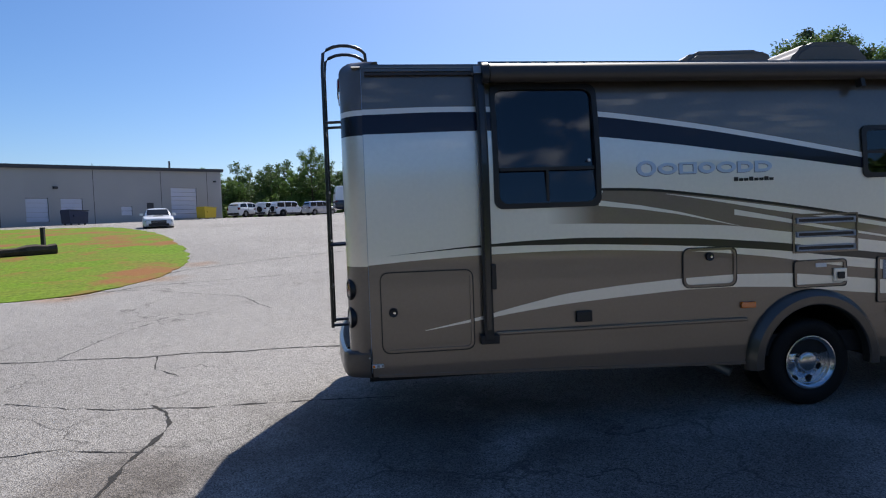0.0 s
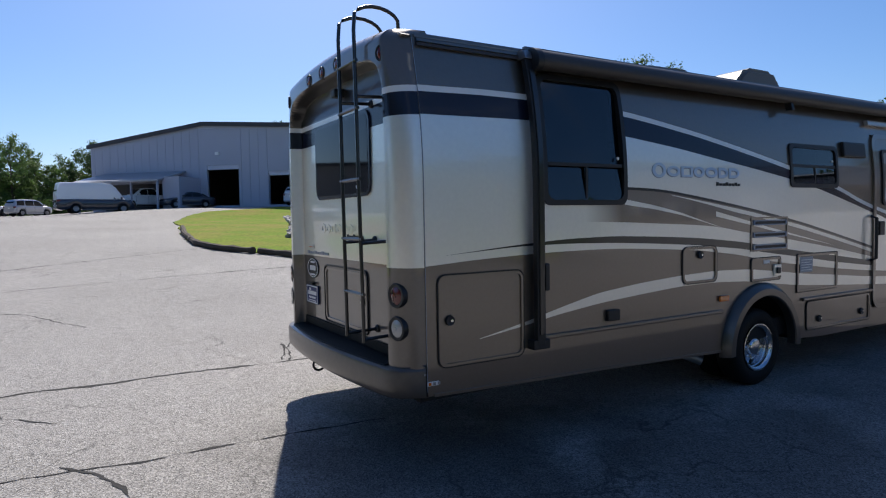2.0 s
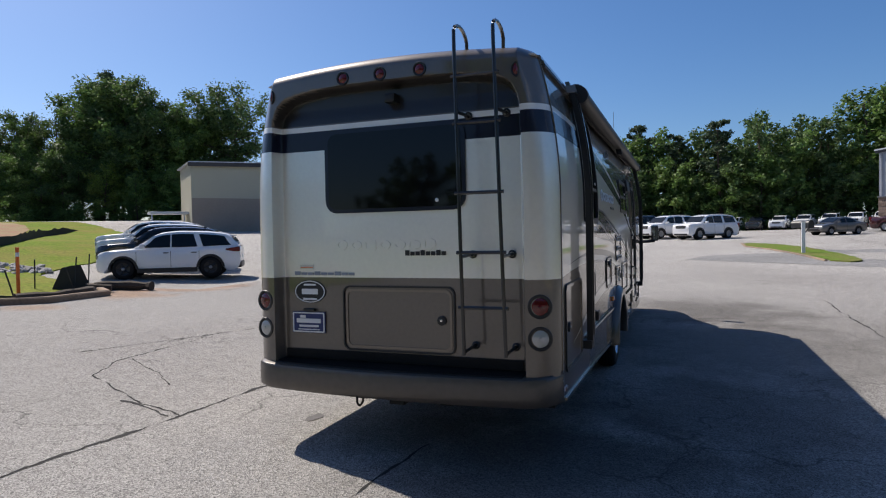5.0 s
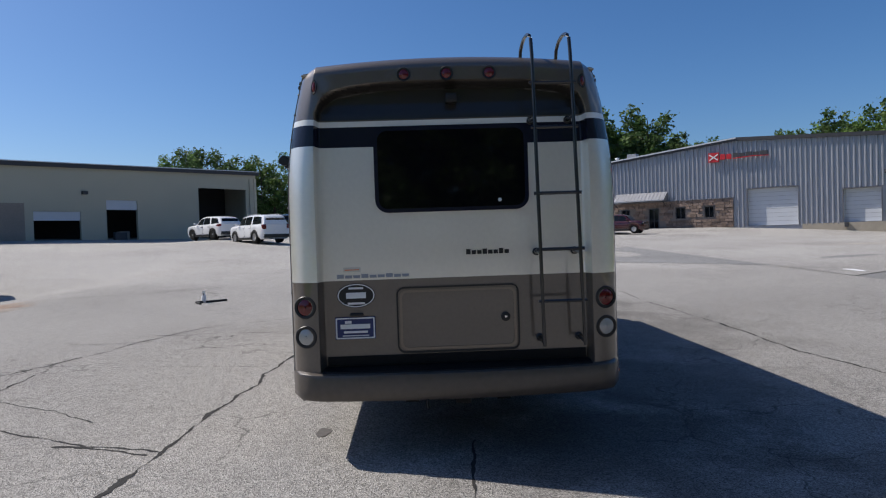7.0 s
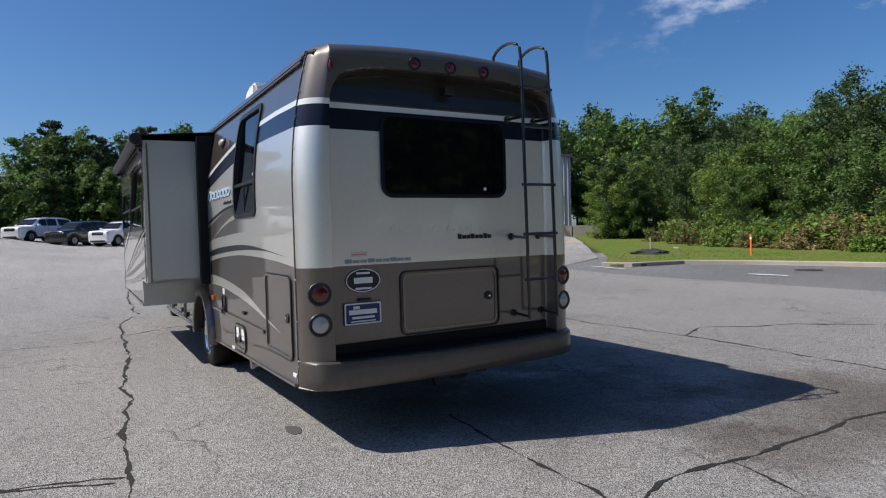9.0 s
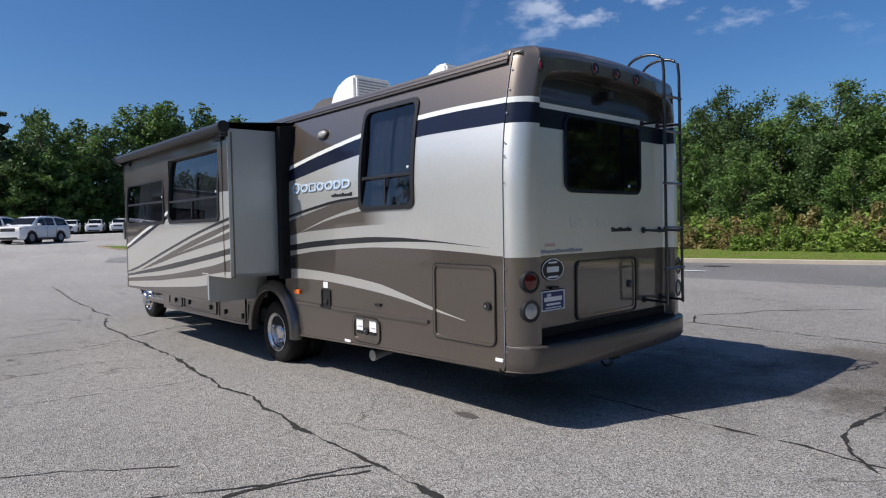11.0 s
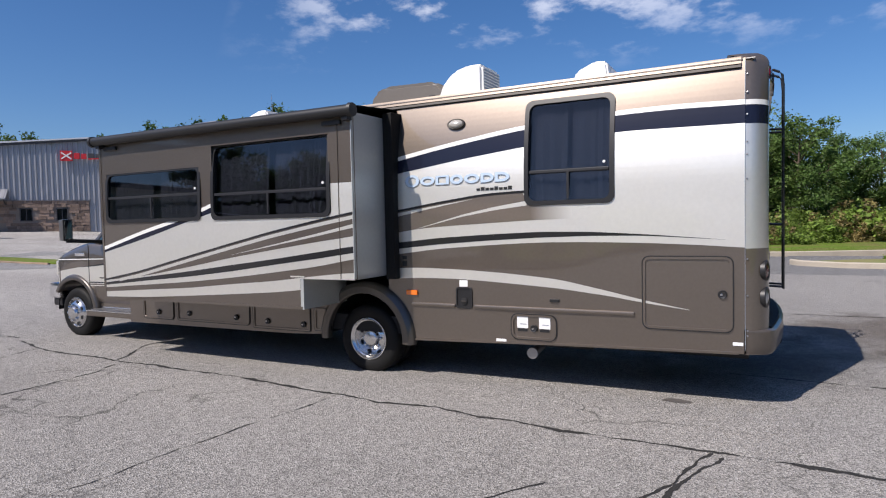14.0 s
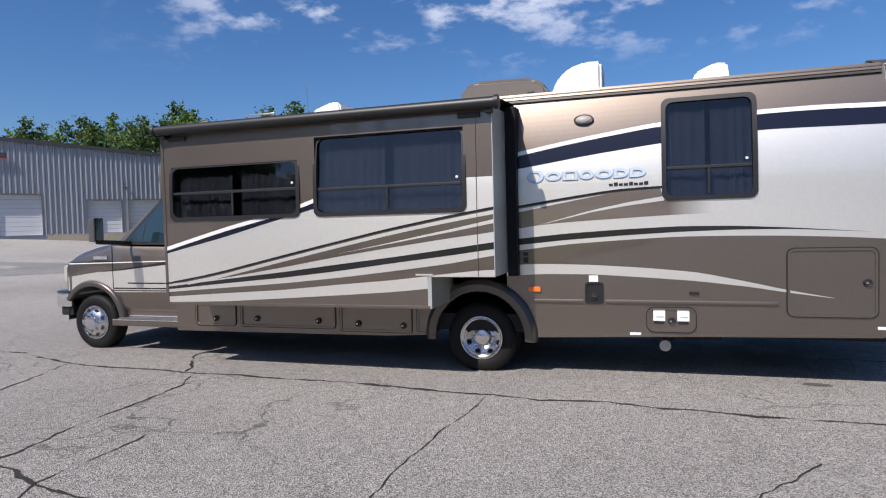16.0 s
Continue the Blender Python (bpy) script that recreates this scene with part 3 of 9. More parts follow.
def blades(name, poly, n, seed, material, label, x0, x1, y0, y1):
    """Short tufts of grass standing on the turf inside an outline."""
    r = np.random.RandomState(seed)
    inside = in_poly(soft_outline(poly))
    P = np.stack([r.uniform(x0, x1, n), r.uniform(y0, y1, n)], 1)
    P = np.array([(x, y, ground_z(x, y) + 0.02) for x, y in P if inside(x, y) and noise.noise(Vector((x * 0.5, y * 0.5, 3))) > -0.25])
    m = len(P)
    a, h = r.uniform(0, 2 * math.pi, m), r.uniform(0.05, 0.13, (m, 1))
    side = np.stack([np.cos(a), np.sin(a), np.zeros(m)], 1) * 0.028
    tip = P + np.concatenate([r.uniform(-0.05, 0.05, (m, 2)), h], 1)
    me = bpy.data.meshes.new(name)
    me.from_pydata(np.stack([P - side, P + side, tip], 1).reshape(-1, 3).tolist(), [], np.arange(3 * m).reshape(-1, 3).tolist())
    me.materials.append(material)
    return tagged(new(name, me), label, "grass", kind="stuff")


blades("grass_tufts", LAWN_S, 9000, 7, M["south_grass"], "short rough grass tufts by the kerb", -4, 18, -25, -13)

# ---- the motorhome: x runs from its rear bumper to its nose, y from the entry side to the driver's side ----
coach = root("motorhome", pose(0, 0, 0), "taupe and cream motorhome with swoosh stripes and extended slide-out", "motorhome")
W = 2.52
SKIRT = lerp_table([(0, 0.475), (2, 0.43), (3.3, 0.385), (4.7, 0.345), (8, 0.325)])
# heights of the painted stripes along the sides
WHITE_TOP = smooth_table([(-1, 2.54), (0.27, 2.54), (0.81, 2.558), (1.32, 2.553), (2.16, 2.505), (2.52, 2.46), (3.08, 2.38), (3.68, 2.275), (4.24, 2.17), (4.8, 2.06), (5.43, 1.92), (5.8, 1.80), (6.2, 1.705), (6.67, 1.605), (7.54, 1.38), (8.5, 1.13)])
NAVY_BOTTOM = smooth_table([(-1, 2.34), (0.3, 2.35), (1.1, 2.365), (1.32, 2.365), (2.16, 2.30), (2.83, 2.225), (3.32, 2.155), (3.82, 2.09), (4.5, 1.99), (5.0, 1.90), (5.59, 1.765), (6.14, 1.635), (6.67, 1.50), (7.54, 1.31), (8.5, 1.08)])
BLACK_LINE = smooth_table([(1.5, 1.89), (2.15, 1.89), (2.58, 1.875), (3.1, 1.81), (3.69, 1.725), (4.1, 1.66), (4.7, 1.555), (5.31, 1.43), (5.97, 1.29), (6.84, 1.10), (7.5, 0.99), (8.5, 0.85)])
WEDGE_BOTTOM = smooth_table([(1.0, 1.62), (1.66, 1.615), (2.12, 1.605), (2.54, 1.585), (3.0, 1.565), (3.36, 1.54), (3.69, 1.485), (4.09, 1.44), (4.68, 1.36), (5.31, 1.27), (5.98, 1.16), (6.76, 1.04), (7.6, 0.97), (8.5, 0.85)])
BLACK2_TOP = smooth_table([(0.0, 1.37), (0.42, 1.41), (1.04, 1.46), (1.52, 1.488), (2.0, 1.495), (2.54, 1.475), (3.09, 1.445), (3.69, 1.39), (4.1, 1.335), (4.69, 1.26), (5.31, 1.19), (5.98, 1.11), (6.69, 1.035), (7.55, 0.94), (8.5, 0.84)], 0.1)
BLACK2_BOTTOM = smooth_table([(0.0, 1.37), (0.42, 1.41), (1.04, 1.448), (1.52, 1.452), (2.02, 1.44), (2.54, 1.415), (3.09, 1.38), (3.69, 1.325), (4.1, 1.27), (4.69, 1.20), (5.32, 1.12), (5.98, 1.05), (6.69, 0.99), (7.56, 0.91), (8.5, 0.82)], 0.1)
CREAM_BOTTOM = smooth_table([(-1, 1.335), (0.25, 1.338), (0.49, 1.36), (1.04, 1.385), (1.52, 1.395), (2.02, 1.395), (2.54, 1.37), (3.09, 1.335), (3.69, 1.265), (4.1, 1.19), (4.69, 1.12), (5.32, 1.05), (5.98, 0.99), (6.7, 0.94), (7.56, 0.88), (8.5, 0.8)])
LOW_TOP = smooth_table([(0.6, 0.80), (0.70, 0.815), (1.1, 0.89), (1.38, 0.955), (1.84, 1.05), (2.32, 1.095), (2.81, 1.125), (3.31, 1.14), (3.81, 1.125), (4.3, 1.075), (4.69, 1.03), (5.32, 0.98), (5.99, 0.92), (6.7, 0.88), (7.56, 0.83), (8.5, 0.77)], 0.1)
LOW_BOTTOM = smooth_table([(0.6, 0.80), (0.70, 0.812), (1.1, 0.865), (1.37, 0.91), (1.84, 0.965), (2.32, 1.0), (2.81, 1.03), (3.3, 1.035), (3.81, 1.01), (4.34, 0.945), (4.7, 0.91), (5.32, 0.87), (5.99, 0.83), (6.7, 0.79), (7.56, 0.77), (8.5, 0.70)], 0.1)
DIAG1 = lerp_table([(2.1, 1.795), (2.48, 1.74), (2.82, 1.675), (3.41, 1.525)])
DIAG2 = lerp_table([(3.3, 1.68), (3.69, 1.605), (4.09, 1.525), (4.68, 1.415), (5.3, 1.30)])

SIDES = {  # name: (wall plane, outward sign, openings (x0, x1, z0, z1))
    "entry": (0.0, -1, [(1.30, 2.135, 1.765, 2.705), (4.49, 5.34, 1.93, 2.33), (6.13, 6.92, 0.55, 2.52)]),
    "driver": (W, 1, [(1.335, 2.135, 1.765, 2.705)]),
    "slide": (3.18, 1, [(3.955, 5.555, 1.705, 2.50), (5.76, 7.375, 1.705, 2.285)]),
}


def stripe(name, side, x0, x1, low, high, material, lay, holes=None):
    """Paint on a side wall between two curves, left open where a window is."""
    plane, out, openings = SIDES[side]
    openings = openings if holes is None else holes
    xs = sorted({x0, x1, *[x for o in openings for x in o[:2] if x0 < x < x1], *np.arange(x0, x1, 0.06).tolist()})
    y = plane + out * (0.002 + 0.0016 * lay)
    bm = bmesh.new()
    for a, b in zip(xs, xs[1:]):
        if b - a < 1e-4:
            continue
        spans = [((low(a), high(a)), (low(b), high(b)))]
        for o in openings:
            if o[0] - 1e-6 <= a and b <= o[1] + 1e-6:
                cut = []
                for (la, ha), (lb, hb) in spans:
                    cut.append(((la, min(ha, o[2])), (lb, min(hb, o[2]))))
                    cut.append(((max(la, o[3]), ha), (max(lb, o[3]), hb)))
                spans = cut
        for (la, ha), (lb, hb) in spans:
            if ha - la > 1e-4 or hb - lb > 1e-4:
                ha, hb = max(ha, la + 1e-5), max(hb, lb + 1e-5)
                bm.faces.new([bm.verts.new(c) for c in ((a, y, la), (b, y, lb), (b, y, hb), (a, y, ha))])
    bmesh.ops.remove_doubles(bm, verts=bm.verts, dist=1e-6)
    # a band cut by a window becomes two parts
    left = set(bm.faces)
    groups = []
    while left:
        todo, got = [left.pop()], []
        while todo:
            f = todo.pop()
            got.append(f)
            near = {g for e in f.edges for g in e.link_faces} & left
            left -= near
            todo += near
        groups.append([[tuple(v.co) for v in f.verts] for f in got])
    bm.free()
    last = None
    for faces in groups:
        piece = bmesh.new()
        for f in faces:
            piece.faces.new([piece.verts.new(c) for c in f])
        bmesh.ops.remove_doubles(piece, verts=piece.verts, dist=1e-6)
        last = part(name, piece, material, coach)
    return last


def paint_side(side, x0, x1, bottom=None):
    base = bottom or (lambda x: 0)
    def above(f):
        return lambda x: max(f(x), base(x))
    stripe("cream_field", side, x0, x1, above(CREAM_BOTTOM), lambda x: NAVY_BOTTOM(x), M["cream"], 0)
    stripe("navy_band", side, x0, x1, NAVY_BOTTOM, lambda x: WHITE_TOP(x) - 0.042, M["navy"], 1)
    stripe("white_stripe", side, x0, x1, lambda x: WHITE_TOP(x) - 0.042, WHITE_TOP, M["white_line"], 1)
    if side != "slide":
        wedge = stripe("taupe_wedge", side, max(x0, 1.70), x1, WEDGE_BOTTOM, lambda x: max(WEDGE_BOTTOM(x) + 0.001, min(BLACK_LINE(x), 1.765 if x < 2.14 else 9)), M["wedge"], 1)
    else:
        wedge = stripe("taupe_wedge", side, x0, min(x1, 7.4), WEDGE_BOTTOM, lambda x: max(WEDGE_BOTTOM(x), BLACK_LINE(x)), M["taupe"], 1)
    stripe("black_line", side, max(x0, 2.13), x1, lambda x: BLACK_LINE(x) - 0.022, BLACK_LINE, M["black_paint"], 3)
    stripe("cream_line", side, max(x0, 2.7), min(x1, 7.2), lambda x: BLACK_LINE(x) - 0.035 - 0.035 * min(1, max(0, (x - 2.7) / 0.9)), lambda x: BLACK_LINE(x) - 0.033, M["cream"], 2)
    if x0 < 3.3:
        stripe("cream_diagonal", side, 2.135, min(x1, 3.4), lambda x: DIAG1(x) - 0.045 * max(0.02, (3.41 - x) / 1.3), DIAG1, M["cream"], 2)
    if x1 > 5:
        stripe("cream_diagonal", side, max(x0, 3.3), 5.3, lambda x: DIAG2(x) - 0.045 * max(0.02, (5.31 - x) / 2.0), DIAG2, M["cream"], 2)
    stripe("black_swoosh", side, max(x0, 0.42), x1, BLACK2_BOTTOM, BLACK2_TOP, M["black_paint"], 1)
    stripe("low_swoosh", side, max(x0, 0.70), x1, above(LOW_BOTTOM), above(LOW_TOP), M["cream"], 0)


M["wedge"] = mat("taupe_fading_paint", (0.24, 0.20, 0.165), 0.45, 0.86, 0.05, 0.5, 40, 0.0, 1.0)
t = M["wedge"].node_tree  # the wedge fades out into the cream at its tail
co = t.nodes.new("ShaderNodeTexCoord"); sp = t.nodes.new("ShaderNodeSeparateXYZ"); mr = t.nodes.new("ShaderNodeMapRange"); fx = t.nodes.new("ShaderNodeMix")
fx.data_type = "RGBA"
mr.inputs["From Min"].default_value, mr.inputs["From Max"].default_value = 1.70, 2.1
t.links.new(co.outputs["Object"], sp.inputs[0]); t.links.new(sp.outputs["X"], mr.inputs["Value"]); t.links.new(mr.outputs[0], fx.inputs["Factor"])
fx.inputs["A"].default_value = (0.85, 0.825, 0.75, 1)
t.links.new(t.nodes["Principled BSDF"].inputs["Base Color"].links[0].from_socket, fx.inputs["B"])
t.links.new(fx.outputs["Result"], t.nodes["Principled BSDF"].inputs["Base Color"])


def wall(bm, x0, x1, low, high, y0, y1, holes):
    """A flat wall with rectangular openings right through it."""
    xs = sorted({x0, x1, *[x for h in holes for x in h[:2] if x0 < x < x1], *[x for x in np.arange(x0, x1, 0.5).tolist()]})
    for a, b in zip(xs, xs[1:]):
        if b - a < 1e-4:
            continue
        cuts = sorted([(h[2], h[3]) for h in holes if h[0] - 1e-6 <= a and b <= h[1] + 1e-6])
        edges = [low] + [c for cut in cuts for c in cut] + [high]
        for k in range(0, len(edges), 2):
            lo, hi = edges[k], edges[k + 1]
            la, lb = (lo(a), lo(b)) if callable(lo) else (lo, lo)
            ha, hb = (hi(a), hi(b)) if callable(hi) else (hi, hi)
            if ha <= la and hb <= lb:
                continue
            prism(bm, [(a, la), (b, lb), (b, hb), (a, ha)], "y", y0, y1)
    return bm


ROOF_Z = 2.885
ARCH = 0.56


def skirt_line(x):
    """Lower rim of the side wall, with the wheel opening."""
    d = abs(x - 4.0)
    return max(SKIRT(x), 0.37 + math.sqrt(ARCH * ARCH - d * d)) if d < ARCH else SKIRT(x)


def side_wall(name, y0, y1, x0, x1, holes):
    bm = bmesh.new()
    for a, b in ((x0, 3.44), (3.44, 4.56), (4.56, x1)):
        xs = np.arange(a, b, 0.07).tolist() + [b] if a == 3.44 else [a, b]
        for c, d in zip(xs, xs[1:]):
            if d - c > 1e-4:
                wall(bm, c, d, skirt_line, ROOF_Z, y0, y1, [h for h in holes if h[0] < d and h[1] > c])
    bmesh.ops.remove_doubles(bm, verts=bm.verts, dist=1e-5)
    return part(name, bm, M["taupe"], coach, "taupe painted side wall")


side_wall("entry_side_wall", 0.0, 0.05, 0.27, 7.95, SIDES["entry"][2])
SLIDE_HOLE = (3.70, 7.50, 0.75, 2.62)
side_wall("driver_side_wall", W - 0.05, W, 0.27, 7.95, SIDES["driver"][2] + [SLIDE_HOLE])
paint_side("entry", 0.27, 7.95)
SIDES["driver"][2].append(SLIDE_HOLE)
paint_side("driver", 0.27, 3.72)
SIDES["driver"][2].pop()


# roof, floor and front cap
bm = bmesh.new()
prof = [(0.0, ROOF_Z - 0.01)] + [(y, ROOF_Z + 0.075 * (1 - ((y - 1.26) / 1.26) ** 2)) for y in np.linspace(0.02, 2.50, 13)] + [(W, ROOF_Z - 0.01)]
prism(bm, prof, "x", 0.2, 7.9)
part("roof", bm, M["roof"], coach, "pale roof membrane", True)
part("floor_pan", boxed(0.25, 7.9, 0.06, W - 0.06, 0.42, 0.60), M["under"], coach)
part("inner_floor", boxed(0.3, 7.8, 0.06, W - 0.06, 0.9, 0.93), M["dark_room"], coach)
for y in (0.9, 1.62):
    part("chassis_rail", boxed(0.3, 9.9, y - 0.05, y + 0.05, 0.36, 0.5), M["under"], coach)
for y0, y1, lab in ((-0.022, 0.0, "entry"), (W, W + 0.022, "driver")):
    for z in (2.815, 2.845):
        part("roof_trim", boxed(0.30, 7.9, y0, y1, z - 0.009, z + 0.012), M["taupe"] if z > 2.83 else M["awning"], coach)
    part("roof_edge", boxed(0.29, 7.92, -0.012 if y0 < 0 else y0 - 0.05, y1 - 0.01 if y0 >= 0 else 0.05, 2.862, 2.897, 0.012), M["taupe"], coach)
    for x0, x1 in (((1.26, 3.40), (4.7, 6.1)) if lab == "entry" else ((2.91, 3.42), (1.15, 2.70))):
        yy = y0 if lab == "entry" else W
        part("rub_rail", boxed(x0, x1, *sorted((yy - 0.004, yy + 0.022)), 0.743, 0.777, 0.011), M["taupe"], coach)
    for x0, x1 in ((0.32, 1.9), (1.9, 3.40)):
        part("lower_flange", prism(bmesh.new(), [(x0, SKIRT(x0) - 0.004), (x1, SKIRT(x1) - 0.004), (x1, SKIRT(x1) + 0.016), (x0, SKIRT(x0) + 0.016)], "y", *((y0 + 0.008, -0.0005) if lab == "entry" else (W + 0.0005, y1 - 0.008))), M["taupe"], coach)

bm = bmesh.new()
cap = [(7.9, 1.95), (8.12, 1.98), (8.24, 2.08), (8.30, 2.25), (8.28, 2.45), (8.20, 2.65), (8.06, 2.80), (7.9, 2.90), (7.5, 2.93), (7.5, 1.95)]
ys = [0.0, 0.03, 0.10, 0.22, 0.5, 1.26, 2.02, 2.30, 2.42, 2.49, W]
rows = []
for y in ys:
    e = min(y, W - y)
    tuck = 0.30 * (1 - min(1, e / 0.3)) ** 2
    rows.append([bm.verts.new((7.5 + (x - 7.5) * (1 - tuck * 0.55), y, 1.95 + (z - 1.95) * (1 - 0.02 * tuck))) for x, z in cap])
for a, b in zip(rows, rows[1:]):
    for k in range(len(cap)):
        bm.faces.new((a[k], a[(k + 1) % len(cap)], b[(k + 1) % len(cap)], b[k]))
bm.faces.new(rows[0]); bm.faces.new(rows[-1])
part("front_cap", bm, M["taupe"], coach, "rounded taupe cap over the cab", True)
part("front_bulkhead", boxed(7.85, 7.93, 0.05, W - 0.05, 0.5, 2.8), M["taupe"], coach)


# rear cap: rounded corner posts and brow round a recessed back panel
def recess(y, z):
    """How far a point of the back lies inside the arched recess."""
    a, b, rad = min(y, W - y) - 0.235, 2.80 - 0.10 * (abs(y - W / 2) / 1.0) ** 4 - z, 0.17
    return rad - math.hypot(rad - a, rad - b) if a < rad and b < rad else min(a, b)


def back_x(y, z):
    e = min(y, W - y)
    bow = 0.05 * (1 - ((y - W / 2) / (W / 2)) ** 2)
    x = 0.115 - bow
    if e < 0.2:
        x += 0.19 * (1 - math.sqrt(max(0, 1 - (1 - e / 0.2) ** 2)))
    top = 2.93 + 0.07 * (1 - ((y - W / 2) / (W / 2)) ** 2)
    z = z if z < 2.6 else 2.6 + (z - 2.6) * (top - 2.6) / (2.955 - 2.6)
    if z > top - 0.10:
        u = min(1.0, (z - (top - 0.10)) / 0.10)
        x += 0.13 * (1 - math.sqrt(max(0, 1 - u * u)))
    # recess
    depth = sstep(-0.008, 0.026, recess(y, z))
    return x + depth * max(0.0, 0.205 + 0.02 * sstep(2.55, 2.68, z) - x)


zs = sorted({0.60, 0.64, 0.68, 1.335, 2.345, 2.498, 2.54, *np.arange(0.7, 2.6, 0.05).tolist(), *np.arange(2.6, 2.955, 0.008).tolist(), 2.955})
zs = [z for i, z in enumerate(zs) if i == 0 or z - zs[i - 1] > 0.004 or z in (1.335, 2.345, 2.498, 2.54)]
yh = np.concatenate([np.linspace(0, 0.2, 15), np.linspace(0.206, 0.30, 14), np.linspace(0.32, W / 2, 44)]).tolist()
ycols = yh + [W - y for y in reversed(yh[:-1])]
bm = bmesh.new()
def cap_z(y, z):
    top = 2.93 + 0.07 * (1 - ((y - W / 2) / (W / 2)) ** 2)
    return z if z < 2.6 else 2.6 + (z - 2.6) * (top - 2.6) / (2.955 - 2.6)


grid = [[bm.verts.new((back_x(y, z), y + (0.022 * (1 if y < 1 else -1) * sstep(2.86, 2.955, z) * max(0, 1 - min(y, W - y) / 0.1)), cap_z(y, z))) for z in zs] for y in ycols]
CAPMATS = [M["cap_taupe"], M["cream"], M["navy"], M["white_line"], mat("brow_shade_black", (0.02, 0.018, 0.016), 0.35, 0, 0.1, coat=0.3)]
for i in range(len(ycols) - 1):
    for j in range(len(zs) - 1):
        zm = (zs[j] + zs[j + 1]) / 2
        ym = (ycols[i] + ycols[i + 1]) / 2
        f = bm.faces.new((grid[i][j], grid[i + 1][j], grid[i + 1][j + 1], grid[i][j + 1]))
        f.material_index = 1 if 1.335 < zm < 2.345 else 2 if 2.345 <= zm < 2.498 else 3 if 2.498 <= zm < 2.54 else 0
        # upper recess coloured black to stand for the shade under the brow
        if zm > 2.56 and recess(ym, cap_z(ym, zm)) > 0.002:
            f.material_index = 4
top_front = [bm.verts.new((0.42, y + 0.022 * (1 if y < 1 else -1) * max(0, 1 - min(y, W - y) / 0.1), ROOF_Z - 0.005 + 0.07 * (1 - ((y - 1.26) / 1.26) ** 2))) for y in ycols]
for i in range(len(ycols) - 1):
    bm.faces.new((grid[i][-1], grid[i + 1][-1], top_front[i + 1], top_front[i]))
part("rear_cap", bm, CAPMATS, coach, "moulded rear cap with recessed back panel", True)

# bumper ledge
bm = bmesh.new()
rows = []
for y in np.linspace(0, W, 31):
    e = min(y, W - y)
    bow = 0.10 * (1 - ((y - W / 2) / (W / 2)) ** 2)
    x = 0.075 - bow + (0.175 * (1 - math.sqrt(max(0, 1 - (1 - e / 0.17) ** 2))) if e < 0.17 else 0)
    d = 0.012 * sstep(0, 0.3, e)
    sec = [(0.264, 0.475), (x + 0.03, 0.462 - d), (x + 0.006, 0.485), (x, 0.53), (x + 0.002, 0.640 - d), (x + 0.008, 0.658 - d), (x + 0.03, 0.668 - d), (0.264, 0.686 - 1.5 * d)]
    rows.append([bm.verts.new((a, y, b)) for a, b in sec])
for a, b in zip(rows, rows[1:]):
    for k in range(8):
        bm.faces.new((a[k], a[(k + 1) % 8], b[(k + 1) % 8], b[k]))
bm.faces.new(rows[0]); bm.faces.new(rows[-1])
part("rear_bumper", bm, M["bumper_taupe"], coach, "taupe wrap-round rear bumper", True)
bm = bmesh.new()
rows = []
for y in np.linspace(0.25, W - 0.25, 24):
    bow = 0.10 * (1 - ((y - W / 2) / (W / 2)) ** 2)
    d = 0.012 * sstep(0, 0.3, min(y, W - y))
    rows.append([bm.verts.new((x, y, z)) for x, z in ((0.075 - bow + 0.035, 0.664 - d), (0.075 - bow + 0.042, 0.680 - d), (0.23, 0.700 - 1.4 * d), (0.23, 0.68 - d))])
for a, b in zip(rows, rows[1:]):
    for k in range(4):
        bm.faces.new((a[k], a[(k + 1) % 4], b[(k + 1) % 4], b[k]))
bm.faces.new(rows[0]); bm.faces.new(rows[-1])
part("bumper_tread", bm, M["rubber"], coach, "black ribbed step pad on the bumper")
for y in (0.0, W):
    s = -0.0025 if y == 0 else 0.0025
    part("corner_seam", boxed(0.270, 0.2735, min(y, y + s), max(y, y + s), 0.5, 2.86), M["letter_grey"], coach)
    for z in (0.62, 0.66, 0.95, 1.25, 1.9, 2.1, 2.2, 2.42, 2.6, 2.75) if y > 1 else (0.62,):
        bm = bmesh.new()
        lathe(bm, [(0, 0.004), (0.006, 0.003), (0.008, 0)], pose(0.255, y, z, 90 if y == 0 else -90), 10)
        part("rivet", bm, M["steel"], coach)


def on_back(bm, y, z, prof, sx=0.004):
    return lathe(bm, prof, pose(back_x(y, z) - sx, y, z, 0, -90, 0), 24)


def round_lamp(name, y, z, r, lens, x=None):
    px = back_x(y, z) if x is None else x
    bm = bmesh.new()
    m = Matrix.Translation((px, y, z)) @ pose(0, 0, 0, 0, -90, 0) @ pose(0, 0, 0, 0, (18 if y < 1 else -18) if abs(y - 1.26) > 0.9 else 0, 0)
    if abs(y - 1.26) > 0.9:
        m = Matrix.Translation((px, y, z)) @ pose(0, 0, 0, 0, 0, 12 if y < 1.26 else -12) @ pose(0, 0, 0, 0, -90, 0)
    lathe(bm, [(r, -0.03), (r, 0.004), (r * 0.94, 0.010), (r * 0.74, 0.008), (r * 0.68, -0.016)], m)
    lamp = part(name, bm, M["black"], coach, "", True)
    bm = bmesh.new()
    lathe(bm, [(r * 0.72, -0.012), (r * 0.70, 0.003), (r * 0.45, 0.011), (0, 0.013)], m)
    part("lens", bm, lens, lamp, "", True)
    if r > 0.06:
        bm = bmesh.new()
        lathe(bm, [(r * 0.16, 0.010), (r * 0.12, 0.017), (0, 0.018)], m, 12)
        part("lens_centre", bm, lens, lamp, "", True)


